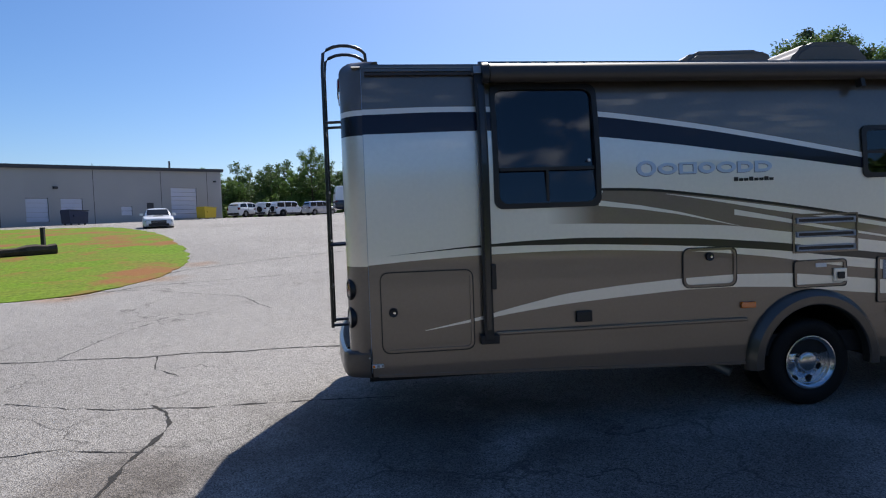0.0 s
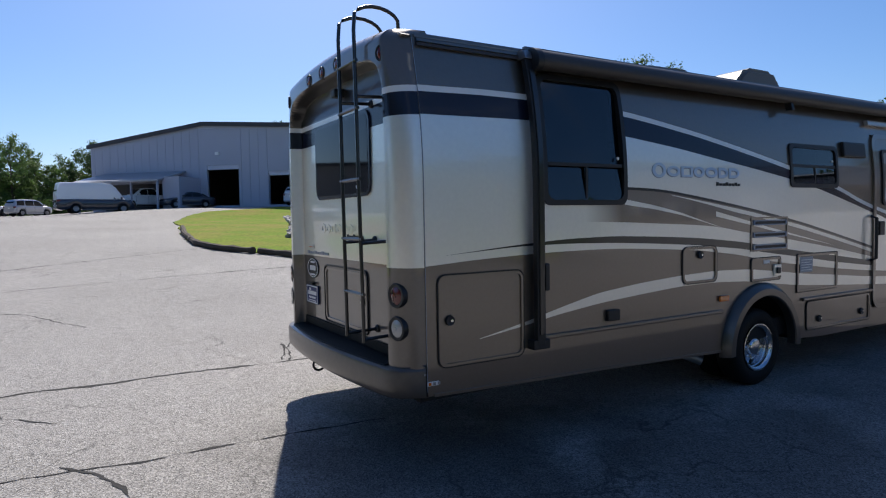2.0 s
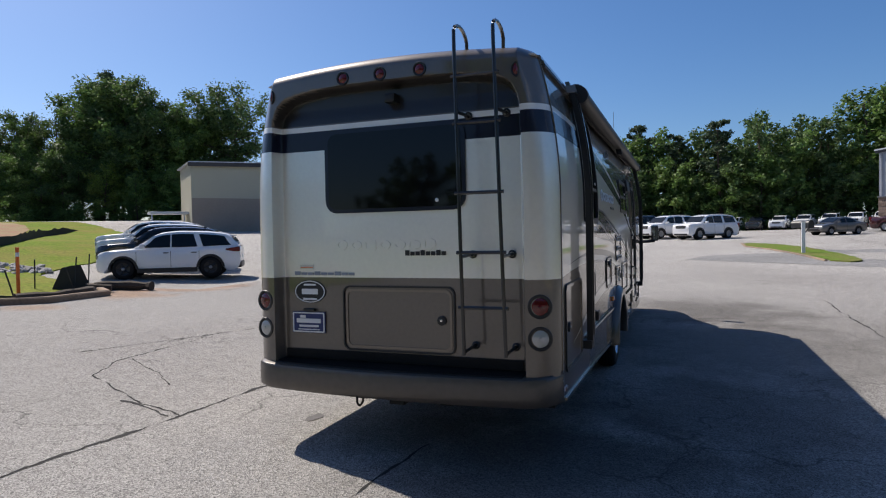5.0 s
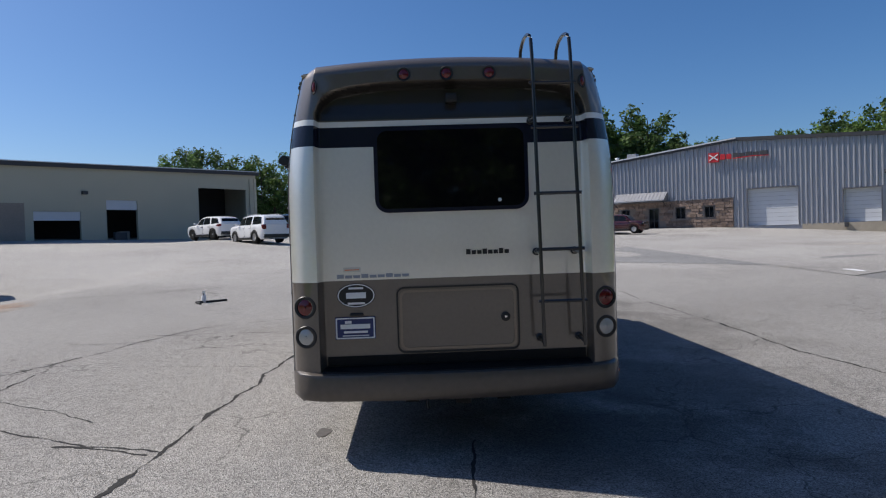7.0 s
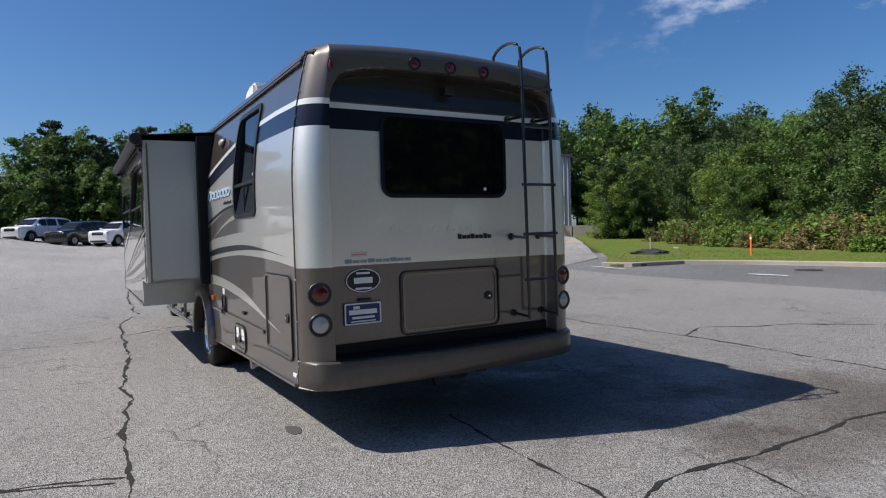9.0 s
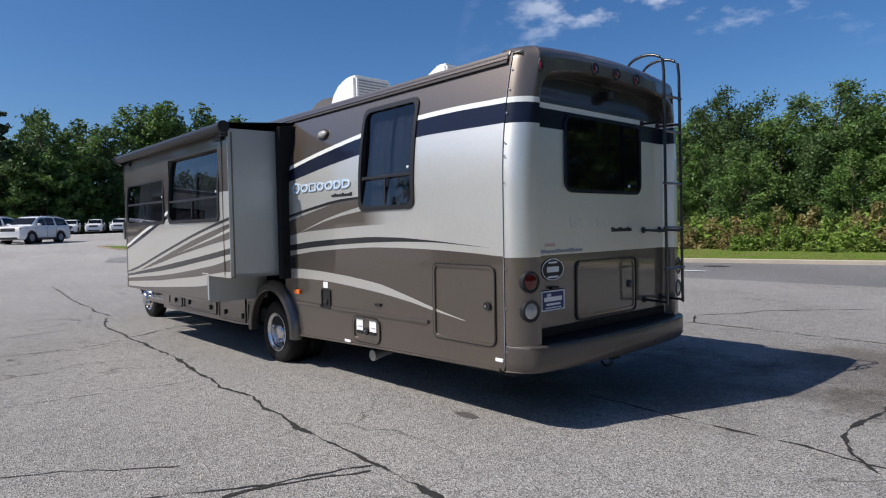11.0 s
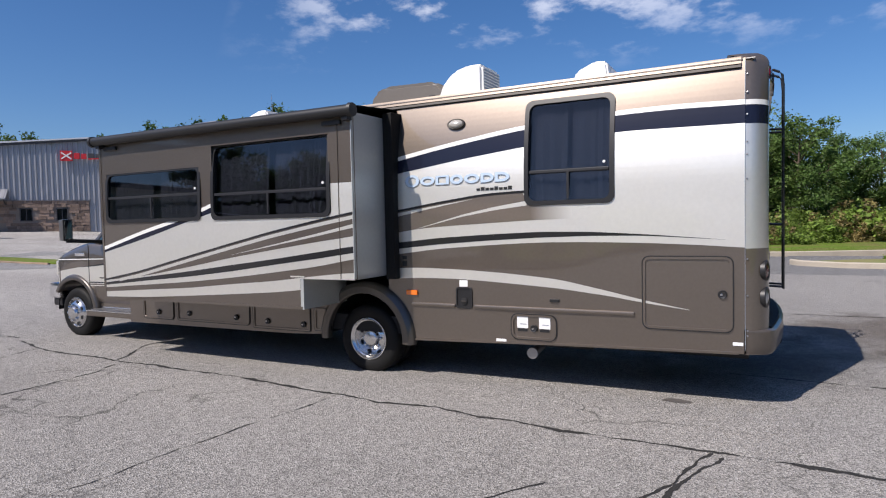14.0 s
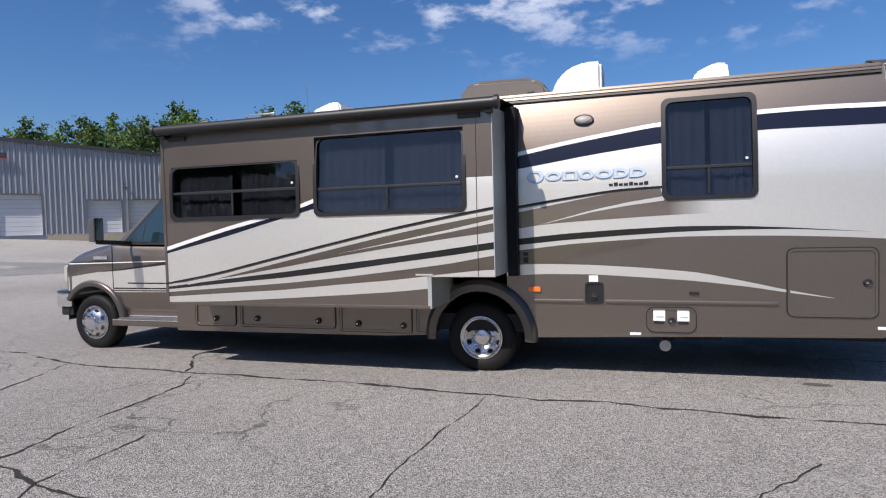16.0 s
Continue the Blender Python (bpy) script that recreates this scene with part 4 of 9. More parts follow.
for y in (0.128, W - 0.128):
    round_lamp("tail_lamp", y, 1.15, 0.085, M["red_lens"])
    round_lamp("reversing_lamp", y, 0.928, 0.085, M["clear_lens"])
    round_lamp("corner_marker", 0.245 if y < 1 else W - 0.215, 2.778, 0.054, M["red_lens"], 0.10)
    round_lamp("bumper_reflector", 0.16 if y < 1 else W - 0.16, 0.565, 0.036, M["red_lens"], 0.074)
for y in (1.60, 1.285, 0.968):
    round_lamp("roof_marker", y, 2.852, 0.052, M["red_lens"])


# windows
def pleats(x0, x1, z0, z1, y, out):
    bm = bmesh.new()
    n = int((x1 - x0) / 0.022)
    rows = [(x0 + (x1 - x0) * k / n) for k in range(n + 1)]
    vs = []
    for k, x in enumerate(rows):
        d = 0.010 * math.sin(x * 62 + 2.5 * math.sin(x * 9)) + 0.008 * math.sin(x * 23)
        vs.append([bm.verts.new((x, y + d, z)) for z in (z0, z1)])
    for a, b in zip(vs, vs[1:]):
        bm.faces.new((a[0], b[0], b[1], a[1]))
    return bm


def side_window(side, k, rail, mullion, r=0.09, curtain=True):
    plane, out, openings = SIDES[side]
    x0, x1, z0, z1 = openings[k]
    w = part("window_frame", ring(bmesh.new(), rrect(x0 - 0.021, x1 + 0.021, z0 - 0.021, z1 + 0.021, r * 0.8), rrect(x0 + 0.02, x1 - 0.02, z0 + 0.02, z1 - 0.02, r - 0.02), "y", plane - out * 0.085, plane + out * 0.016), M["frame_black"], coach, "dark rounded window frame", True)
    bm = prism(bmesh.new(), rrect(x0 + 0.018, x1 - 0.018, z0 + 0.018, z1 - 0.018, r - 0.02), "y", plane - out * 0.012, plane - out * 0.006)
    for v in bm.verts:  # the glass leans in a little towards the top
        v.co.y += out * (0.016 - 0.02 * (v.co.z - z0))
    part("pane", bm, M["tint"], w, "tinted glass").visible_shadow = False
    ya, yb = sorted((plane - out * 0.004, plane + out * 0.010))
    if rail:
        part("rail", boxed(x0 + 0.03, x1 - 0.03, ya, yb, rail - 0.014, rail + 0.014, 0.004), M["black"], w)
        if mullion:
            part("mullion", boxed(mullion - 0.011, mullion + 0.011, ya, yb, z0 + 0.03, rail - 0.014, 0.003), M["black"], w)
        bm = bmesh.new()
        xl = x1 - 0.07 if out < 0 else x0 + 0.07
        lathe(bm, [(0.014, 0), (0.012, 0.008), (0, 0.010)], pose(xl, plane + out * 0.0, rail + 0.06, -90 * out), 10)
        part("latch", bm, M["white_plastic"], w)
    if curtain:
        c = [(x0 - 0.02, x0 + (x1 - x0) * 0.47), (x0 + (x1 - x0) * 0.53, x1 + 0.02)]
        for a, b in c:
            part("curtain", pleats(a, b, z0 - 0.03, z1 + 0.03, plane - out * 0.082, out), M["curtain"], w, "pleated grey curtain behind the glass", True)
    # dark panel added behind the glass in place of an unlit interior
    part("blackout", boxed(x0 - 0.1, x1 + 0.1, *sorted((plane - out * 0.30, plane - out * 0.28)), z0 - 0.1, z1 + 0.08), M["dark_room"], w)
    return w


side_window("entry", 0, 2.055, 1.715, curtain=False)
side_window("entry", 1, 2.13, 4.92, 0.07, curtain=False)
side_window("driver", 0, 2.055, 1.735)

# back window: dark glass set flush in the recess
bm = bmesh.new()
yb0, yb1, zb0, zb1 = 0.675, 1.85, 1.84, 2.49
win = part("back_window", ring(bm, rrect(yb0, yb1, zb0, zb1, 0.10), rrect(yb0 + 0.035, yb1 - 0.035, zb0 + 0.035, zb1 - 0.035, 0.07), "x", 0.190, 0.22), M["navy"], coach, "dark rounded back window set in the navy band", True)
part("pane", prism(bmesh.new(), rrect(yb0 + 0.03, yb1 - 0.03, zb0 + 0.03, zb1 - 0.03, 0.07), "x", 0.188, 0.196), mat("deep_tinted_glass", (0.004, 0.004, 0.005), 0.04, 0, 0.02, spec=0.3), win, "nearly black tinted glass")
bm = bmesh.new()
lathe(bm, [(0.015, 0), (0.012, 0.008), (0, 0.01)], pose(0.187, 0.90, 1.915, 0, -90), 10)
part("latch", bm, M["white_plastic"], win)


def hatch(name, plane, out, x0, x1, z0, z1, r=0.05, label="", knobs=()):
    """A baggage door shown by its raised rim and dark seal."""
    a, b = sorted((plane, plane + out * 0.012))
    h = part(name, ring(bmesh.new(), rrect(x0 - 0.005, x1 + 0.005, z0 - 0.005, z1 + 0.005, r + 0.004), rrect(x0 + 0.002, x1 - 0.002, z0 + 0.002, z1 - 0.002, r), "y", a, b), M["black"], coach, label, True)
    part("rim", ring(bmesh.new(), rrect(x0 + 0.004, x1 - 0.004, z0 + 0.004, z1 - 0.004, r), rrect(x0 + 0.024, x1 - 0.024, z0 + 0.024, z1 - 0.024, r - 0.02), "y", a, b + 0.002 if out > 0 else b), M["taupe"], h, "", True)
    for kx, kz in knobs:
        knob(kx, kz, plane, out, h)
    return h


def knob(x, z, plane, out, parent, r=0.036):
    m = pose(x, plane + out * 0.004, z, -90 * out)
    k = part("latch", lathe(bmesh.new(), [(r, 0), (r, 0.012), (r * 0.9, 0.018), (r * 0.6, 0.014), (0, 0.012)], m, 20), M["black"], parent, "black round paddle latch", True)
    part("key_cap", lathe(bmesh.new(), [(r * 0.3, 0.012), (r * 0.28, 0.022), (0, 0.023)], m @ pose(0.008, 0, 0), 12), M["chrome"], k, "", True)


hatch("baggage_door", 0.0, -1, 0.36, 1.085, 0.65, 1.28, 0.06, "taupe baggage door with rounded corners", [(0.452, 0.968)])
hatch("baggage_door", W, 1, 0.36, 1.08, 0.64, 1.27, 0.06, "taupe baggage door with rounded corners", [(0.44, 0.955)])
hatch("fill_door", 0.0, -1, 2.84, 3.31, 1.045, 1.37, 0.06, "square fill door crossed by the stripe", [(3.075, 1.297)])
hatch("utility_door", 0.0, -1, 3.83, 4.31, 1.0, 1.225, 0.03, "utility panel over the wheel")
hatch("service_panel", 0.0, -1, 4.60, 5.36, 0.84, 1.23, 0.02, "square service panel")
hatch("locker_door", 0.0, -1, 4.78, 6.06, 0.43, 0.73, 0.04, "long low locker door", [(5.02, 0.535), (5.88, 0.535)])
hatch("locker_door", 0.0, -1, 7.12, 7.70, 0.45, 0.73, 0.04, "small low locker door", [(7.28, 0.56)])
hatch("hookup_hatch", W, 1, 1.86, 2.31, 0.465, 0.71, 0.07, "utility hookup hatch with paper labels", [(2.08, 0.575)])
for x0, x1 in ((1.92, 2.03), (2.14, 2.25)):
    part("paper_label", boxed(x0, x1, W + 0.003, W + 0.006, 0.575, 0.69), M["white_plastic"], coach, "white paper label")
    part("label_bar", boxed(x0 + 0.008, x1 - 0.008, W + 0.007, W + 0.009, 0.545, 0.572), M["black"], coach)
    part("label_bar", boxed(x0 + 0.015, x1 - 0.03, W + 0.0065, W + 0.0085, 0.61, 0.618), M["letter_grey"], coach)
# louvred refrigerator vent
v = part("fridge_vent", ring(bmesh.new(), rrect(3.82, 4.42, 1.29, 1.62, 0.01), rrect(3.835, 4.405, 1.305, 1.605, 0.008), "y", -0.012, 0), M["taupe"], coach, "three-slat refrigerator vent")
for z in (1.568, 1.45, 1.335):
    part("slat", ring(bmesh.new(), rrect(3.85, 4.39, z - 0.028, z + 0.022, 0.006), rrect(3.866, 4.374, z - 0.016, z + 0.010, 0.004), "y", -0.022, -0.002), M["letter_grey"], v)
    part("slot", boxed(3.86, 4.38, -0.012, -0.004, z - 0.018, z + 0.012), M["awning"], v)
part("paper_label", boxed(4.03, 4.13, -0.006, -0.003, 1.165, 1.21), M["white_plastic"], coach, "small white label")
part("outlet_box", boxed(4.19, 4.31, -0.02, 0, 1.035, 1.15, 0.008), M["cream"], coach)
part("outlet_plug", boxed(4.22, 4.28, -0.035, -0.02, 1.06, 1.12, 0.008), M["black"], coach)
part("warning_label", boxed(4.66, 4.89, -0.006, -0.003, 1.04, 1.20), M["letter_grey"], coach, "grey warning label")
for k in range(5):
    part("label_bar", boxed(4.68, 4.87 - 0.03 * (k % 2), -0.008, -0.0065, 1.06 + 0.026 * k, 1.068 + 0.026 * k), M["white_plastic"], coach)
part("outlet_cover", boxed(1.92, 2.05, -0.035, 0, 0.815, 0.905, 0.012), M["black"], coach, "dark outlet cover")
part("clearance_tag", boxed(0.27, 0.36, -0.010, 0, 0.54, 0.57, 0.006), M["white_plastic"], coach, "small clear licence lamp")
part("clearance_tag", boxed(0.285, 0.365, W, W + 0.010, 0.535, 0.563, 0.006), M["white_plastic"], coach, "small clear licence lamp")
for x0, x1 in ((0.275, 0.295), (0.31, 0.33), (0.345, 0.365)):
    part("tag_bar", boxed(x0, x1, -0.014, -0.012, 0.545, 0.565), M["amber"] if x0 < 0.3 else M["steel"], coach)
for out, y in ((-1, 0), (1, W)):
    part("side_marker", boxed(3.345, 3.475, *sorted((y, y + out * 0.025)), 0.853, 0.905, 0.010), M["amber"], coach, "amber side marker")
part("tag_plate", boxed(2.365, 2.47, W, W + 0.006, 0.425, 0.455), M["white_plastic"], coach)
part("vent_slot", boxed(1.83, 1.92, W, W + 0.02, 0.835, 0.865, 0.006), M["black"], coach)
# fuel filler with its flap cord and paper
f_ = part("fuel_pocket", ring(bmesh.new(), rrect(2.72, 2.90, 0.735, 0.95, 0.03), rrect(2.735, 2.885, 0.75, 0.935, 0.025), "y", W, W + 0.014), M["black"], coach, "open black fuel filler pocket")
part("pocket_back", boxed(2.73, 2.89, W + 0.001, W + 0.004, 0.745, 0.94), M["frame_black"], f_)
part("fuel_cap", lathe(bmesh.new(), [(0.036, 0), (0.036, 0.012), (0.022, 0.016), (0, 0.016)], pose(2.81, W + 0.002, 0.81, -90), 16), M["under"], f_, "", True)
part("cap_grip", boxed(2.785, 2.835, W + 0.012, W + 0.022, 0.803, 0.817, 0.003), M["awning"], f_)
part("paper_label", boxed(2.77, 2.86, W + 0.003, W + 0.006, 0.955, 1.02), M["white_plastic"], coach, "white paper flap over the filler")
# porch lamp and outlet on the driver's side
bm = bmesh.new()
lathe(bm, [(0.085, 0), (0.085, 0.02), (0.078, 0.028), (0.068, 0.026)], pose(2.89, W, 2.58, -90) @ Matrix.Diagonal((1.15, 0.62, 1, 1)), 24)
lamp = part("porch_lamp", bm, M["awning"], coach, "oval porch lamp with dark bezel", True)
part("lens", lathe(bmesh.new(), [(0.070, 0.02), (0.06, 0.038), (0.035, 0.05), (0, 0.054)], pose(2.89, W, 2.58, -90) @ Matrix.Diagonal((1.15, 0.62, 1, 1)), 24), mat("smoked_lens", (0.42, 0.40, 0.36), 0.2, 0, 0.05, coat=1.0), lamp, "", True)
part("outlet_box", boxed(3.47, 3.52, W, W + 0.012, 1.15, 1.21, 0.004), M["black"], coach)
part("outlet_box", boxed(3.47, 3.52, W, W + 0.010, 1.225, 1.26, 0.004), M["black"], coach)


def half_round(u0, u1, v0, v1, n=5):
    """An outline straight on one side and round on the other."""
    r = (v1 - v0) / 2
    w = u1 - u0
    pts = [(u0, v1), (u0, v0)]
    return pts + [(u0 + w * (0.45 + 0.55 * math.cos(a)), (v0 + v1) / 2 + r * math.sin(a)) for a in np.linspace(-math.pi / 2, math.pi / 2, 2 * n)]


def badge_shape(k, a, b, z0, z1, t):
    """Outer and inner outline of one plain badge shape: ovals, an upright block and half-rounds."""
    if k in (0, 1, 3, 4):
        c, d, w, h = (a + b) / 2, (z0 + z1) / 2, (b - a) / 2, (z1 - z0) / 2
        return disc(c, d, w, 20, h), disc(c, d, w - t * 1.15, 20, h - t * 0.75)
    if k == 2:
        return rrect(a, b, z0, z1, 0.008), rrect(a + t, b - t, z0 + t * 0.5, z1 - t * 0.5, 0.006)
    return half_round(a, b, z0, z1), half_round(a + t, b - t * 1.1, z0 + t * 0.8, z1 - t * 0.8)


def word_blocks(x0, x1, z0, z1, out, plane):
    """A raised model badge, kept as plain rounded shapes."""
    share = (1.15, 1.15, 1.05, 1.0, 1.15, 0.95, 1.05)
    gap = 0.014
    unit, at = (x1 - x0 - gap * 6) / sum(share), 0.0
    for k in range(7):
        w = share[k] * unit
        p0, p1 = (x0 + at, x0 + at + w) if out < 0 else (x1 - at - w, x1 - at)
        at += w + gap
        lo, hi = (z0 - 0.012, z1 + 0.008) if k == 0 else (z0, z1 - 0.014)
        outer, inner = badge_shape(k, 0, w, lo, hi, 0.030)
        back, front = ([((p0 + u) if out < 0 else (p1 - u), v) for u, v in loop] for loop in (outer, inner))
        b = part("badge_edge", ring(bmesh.new(), [(u + 0.006 * out, v - 0.006) for u, v in back], [(u + 0.006 * out, v - 0.006) for u, v in front], "y", *sorted((plane, plane + out * 0.006))), M["letter_grey"], coach)
        part("badge_face", ring(bmesh.new(), back, front, "y", *sorted((plane + out * 0.007, plane + out * 0.011))), M["letter_blue"], b)


word_blocks(2.46, 3.64, 1.985, 2.09, -1, 0.003)
word_blocks(2.30, 3.46, 1.985, 2.09, 1, W + 0.003)
for x0, x1, z0, z1, out, y in ((3.30, 3.66, 1.912, 1.945, -1, 0), (2.28, 2.66, 1.905, 1.94, 1, W)):
    for k in range(8):
        w = (x1 - x0) / 8
        a = x0 + k * w
        part("script_bar", boxed(a, a + w * 0.8, *sorted((y + out * 0.004, y + out * 0.007)), z0, z1 - (0.01 if k % 3 else 0)), M["black"], coach)

# back panel details
h = part("back_locker_door", ring(bmesh.new(), rrect(0.775, 1.715, 0.765, 1.272, 0.06), rrect(0.787, 1.703, 0.777, 1.26, 0.05), "x", 0.192, 0.212), M["black"], coach, "large square back locker door", True)
part("rim", ring(bmesh.new(), rrect(0.80, 1.69, 0.79, 1.247, 0.05), rrect(0.818, 1.672, 0.808, 1.229, 0.04), "x", 0.196, 0.212), M["taupe"], h, "", True)
part("latch", lathe(bmesh.new(), [(0.036, 0), (0.036, 0.014), (0.025, 0.018), (0, 0.014)], pose(0.205, 0.882, 1.02, 0, -90), 20), M["black"], h, "", True)
part("key_cap", lathe(bmesh.new(), [(0.011, 0.012), (0.010, 0.024), (0, 0.025)], pose(0.205, 0.882, 1.022, 0, -90), 12), M["chrome"], h)
bm = bmesh.new()
prism(bm, disc(2.02, 1.22, 0.145, 32, 0.092), "x", 0.197, 0.204)
badge = part("club_badge", bm, M["black"], coach, "black oval club badge with white rim")
part("badge_ring", ring(bmesh.new(), disc(2.02, 1.22, 0.140, 32, 0.088), disc(2.02, 1.22, 0.132, 32, 0.081), "x", 0.1945, 0.197), M["white_plastic"], badge)
for y0, y1, z0, z1 in ((1.945, 2.095, 1.198, 1.243), (1.965, 2.075, 1.268, 1.283), (1.955, 2.085, 1.152, 1.168)):
    part("badge_bar", boxed(0.1945, 0.197, y0, y1, z0, z1), M["white_plastic"], badge)
plate = part("dealer_plate", boxed(0.190, 0.200, 1.88, 2.185, 0.888, 1.058, 0.004), M["plate_blue"], coach, "dark blue dealer plate with white border")
part("plate_rim", ring(bmesh.new(), rrect(1.885, 2.18, 0.893, 1.053, 0.01), rrect(1.895, 2.17, 0.903, 1.043, 0.008), "x", 0.186, 0.190), M["white_plastic"], plate)
for y0, y1, z0, z1 in ((1.92, 2.145, 0.968, 1.003), (1.94, 2.12, 0.935, 0.952), (1.93, 2.13, 0.912, 0.920), (2.06, 2.11, 1.008, 1.03)):
    part("plate_bar", boxed(0.186, 0.190, y0, y1, z0, z1), M["white_plastic"], plate)
part("kick_panel", boxed(0.190, 0.204, 0.27, W - 0.27, 0.685, 0.757, 0.004), M["rubber"], coach, "black strip under the locker door")
part("plate_lamp", boxed(0.17, 0.2, 1.97, 2.07, 1.065, 1.085, 0.006), M["black"], coach)
for k in range(9):
    part("script_bar", boxed(0.198, 0.203, 2.16 - 0.062 * k - 0.052, 2.16 - 0.062 * k, 1.352, 1.352 + (0.022 if k % 3 else 0.03)), M["letter_grey"], coach)
for k in range(8):
    part("script_bar", boxed(0.198, 0.203, 1.17 - 0.042 * k - 0.034, 1.17 - 0.042 * k, 1.505, 1.505 + (0.03 if k % 3 else 0.04)), M["black"], coach)
for k in range(7):
    a = 1.78 - k * 0.125
    outer, inner = badge_shape(k, 0, 0.112, 1.55, 1.635 if k in (0, 6) else 1.625, 0.026)
    part("raised_badge", ring(bmesh.new(), [(a - u, v) for u, v in outer], [(a - u, v) for u, v in inner], "x", 0.2, 0.2055), M["cream"], coach)
part("paper_label", boxed(0.199, 0.203, 1.98, 2.11, 1.40, 1.435), M["cream_relief"], coach, "small pale label")
part("label_bar", boxed(0.196, 0.199, 1.99, 2.10, 1.413, 1.419), M["amber"], coach)
bm = bmesh.new()
box(bm, 0.135, 0.24, 1.205, 1.295, 2.655, 2.725, 0.02)
cam_box = part("rear_view_camera", bm, M["black"], coach, "small black backup camera under the brow")
part("tow_hitch", boxed(0.12, 0.4, 1.17, 1.29, 0.385, 0.47, 0.01), M["under"], coach)
part("hitch_ring", lathe(bmesh.new(), [(0.05, -0.01), (0.06, 0), (0.05, 0.01), (0.04, 0)], pose(0.05, 1.50, 0.43, 90), 16), M["under"], coach)

# ladder on the back
LX = -0.035
ladder = part("ladder", bmesh.new(), M["black"], coach, "black tube ladder with hoops over the roof")
for yt, yb_, in ((0.665, 0.63), (0.385, 0.33)):
    def ly(z):
        return yb_ + (yt - yb_) * (z - 0.8) / 2.2
    pts = [(LX, ly(0.82), 0.82), (LX, ly(2.0), 2.0), (LX, ly(2.95), 2.95)]
    for k in range(1, 9):
        a = math.pi * k / 9
        pts.append((LX + 0.18 * (1 - math.cos(a)), yt + 0.003 * k, 3.03 + 0.10 * math.sin(a)))
    pts += [(LX + 0.36, yt + 0.03, 2.94)]
    part("rail", tube(bmesh.new(), pts, 0.0135, 10), M["black_paint"], ladder, "", True)
    for z in (0.84, 1.50, 2.50):
        bx = back_x(yb_, z)
        part("standoff", tube(bmesh.new(), [(LX, ly(z), z), (bx, ly(z) - 0.01, z + 0.01)], 0.012, 8), M["black_paint"], ladder, "", True)
        part("foot", lathe(bmesh.new(), [(0.03, 0), (0.03, 0.012), (0.018, 0.02)], pose(bx, ly(z) - 0.01, z + 0.01, 0, -90), 14), M["black"], ladder, "", True)
for z in (1.15, 1.53, 1.94, 2.42, 2.74):
    a, b = 0.63 + 0.035 * (z - 0.8) / 2.2, 0.33 + 0.055 * (z - 0.8) / 2.2
    part("rung", tube(bmesh.new(), [(LX, a + 0.03, z), (LX, b - 0.03, z)], 0.0125, 8), M["black_paint"], ladder, "", True)

# slide-out room
SX0, SX1, SY = 3.67, 7.50, 3.18
slide = part("slide_out", bmesh.new(), M["taupe"], coach, "extended slide-out room")
bm = bmesh.new()
wall(bm, SX0 + 0.68, SX1, 0.745, 2.655, SY - 0.05, SY, SIDES["slide"][2])
wall(bm, SX0, SX0 + 0.68, 1.06, 2.655, SY - 0.05, SY, SIDES["slide"][2])
bmesh.ops.remove_doubles(bm, verts=bm.verts, dist=1e-5)
part("slide_face", bm, M["taupe"], slide, "taupe slide-out face")
SIDES["slide"][2].append((3.60, SX0 + 0.68, 0.0, 1.06))
paint_side("slide", SX0, SX1)
SIDES["slide"][2].pop()
side_window("slide", 0, 1.965, 4.75)
side_window("slide", 1, 1.99, 6.57)
part("slide_back_end", boxed(SX0, SX0 + 0.04, 2.50, SY - 0.052, 1.06, 2.655), M["slide_side"], slide, "plain pale grey end wall")
part("slide_front_end", boxed(SX1 - 0.04, SX1, 2.50, SY - 0.052, 0.745, 2.655), M["slide_side"], slide, "plain pale grey end wall")
part("slide_roof", boxed(SX0, SX1, 2.50, SY, 2.655, 2.69), M["slide_side"], slide)
part("slide_floor", boxed(SX0 + 0.68, SX1, 2.45, SY - 0.052, 0.745, 0.785), M["under"], slide)
part("slide_floor", boxed(SX0, SX0 + 0.68, 2.45, SY - 0.052, 1.06, 1.10), M["slide_side"], slide)
part("slide_step", boxed(SX0 + 0.64, SX0 + 0.68, 2.45, SY, 0.745, 1.06), M["slide_side"], slide)
for x in (SX0, SX1 - 0.03):
    part("corner_trim", boxed(x - 0.004, x + (0.004 if x == SX0 else 0.032), SY - 0.03, SY + 0.006, 1.07 if x == SX0 else 0.745, 2.655, 0.001), M["taupe"] if x > 5 else M["slide_side"], slide)
part("corner_trim", boxed(SX0 + 0.16, SX0 + 0.165, SY + 0.001, SY + 0.009, 1.07, 2.6), M["taupe"], slide)
part("rim_trim", boxed(SX0 + 0.66, SX1, SY, SY + 0.012, 0.745, 0.775, 0.003), M["taupe"], slide)
part("rim_trim", boxed(SX0 + 0.62, SX0 + 0.80, SY, SY + 0.012, 1.075, 1.09), M["cream"], slide)
# black wiper seal round the opening
part("seal", boxed(3.56, 3.668, W - 0.02, W + 0.10, 1.02, 2.75, 0.01), M["rubber"], slide, "black rubber wiper seal")
part("seal", boxed(3.56, 7.6, W - 0.02, W + 0.03, 2.64, 2.75, 0.01), M["rubber"], slide)
part("seal", boxed(SX1, SX1 + 0.06, W - 0.02, W + 0.05, 0.70, 2.7, 0.01), M["rubber"], slide)
# topper awning over the slide
top = part("slide_topper", tube(bmesh.new(), [(3.60, 3.255, 2.69), (7.52, 3.255, 2.69)], 0.055, 16), M["black"], slide, "black slide topper roll", True)
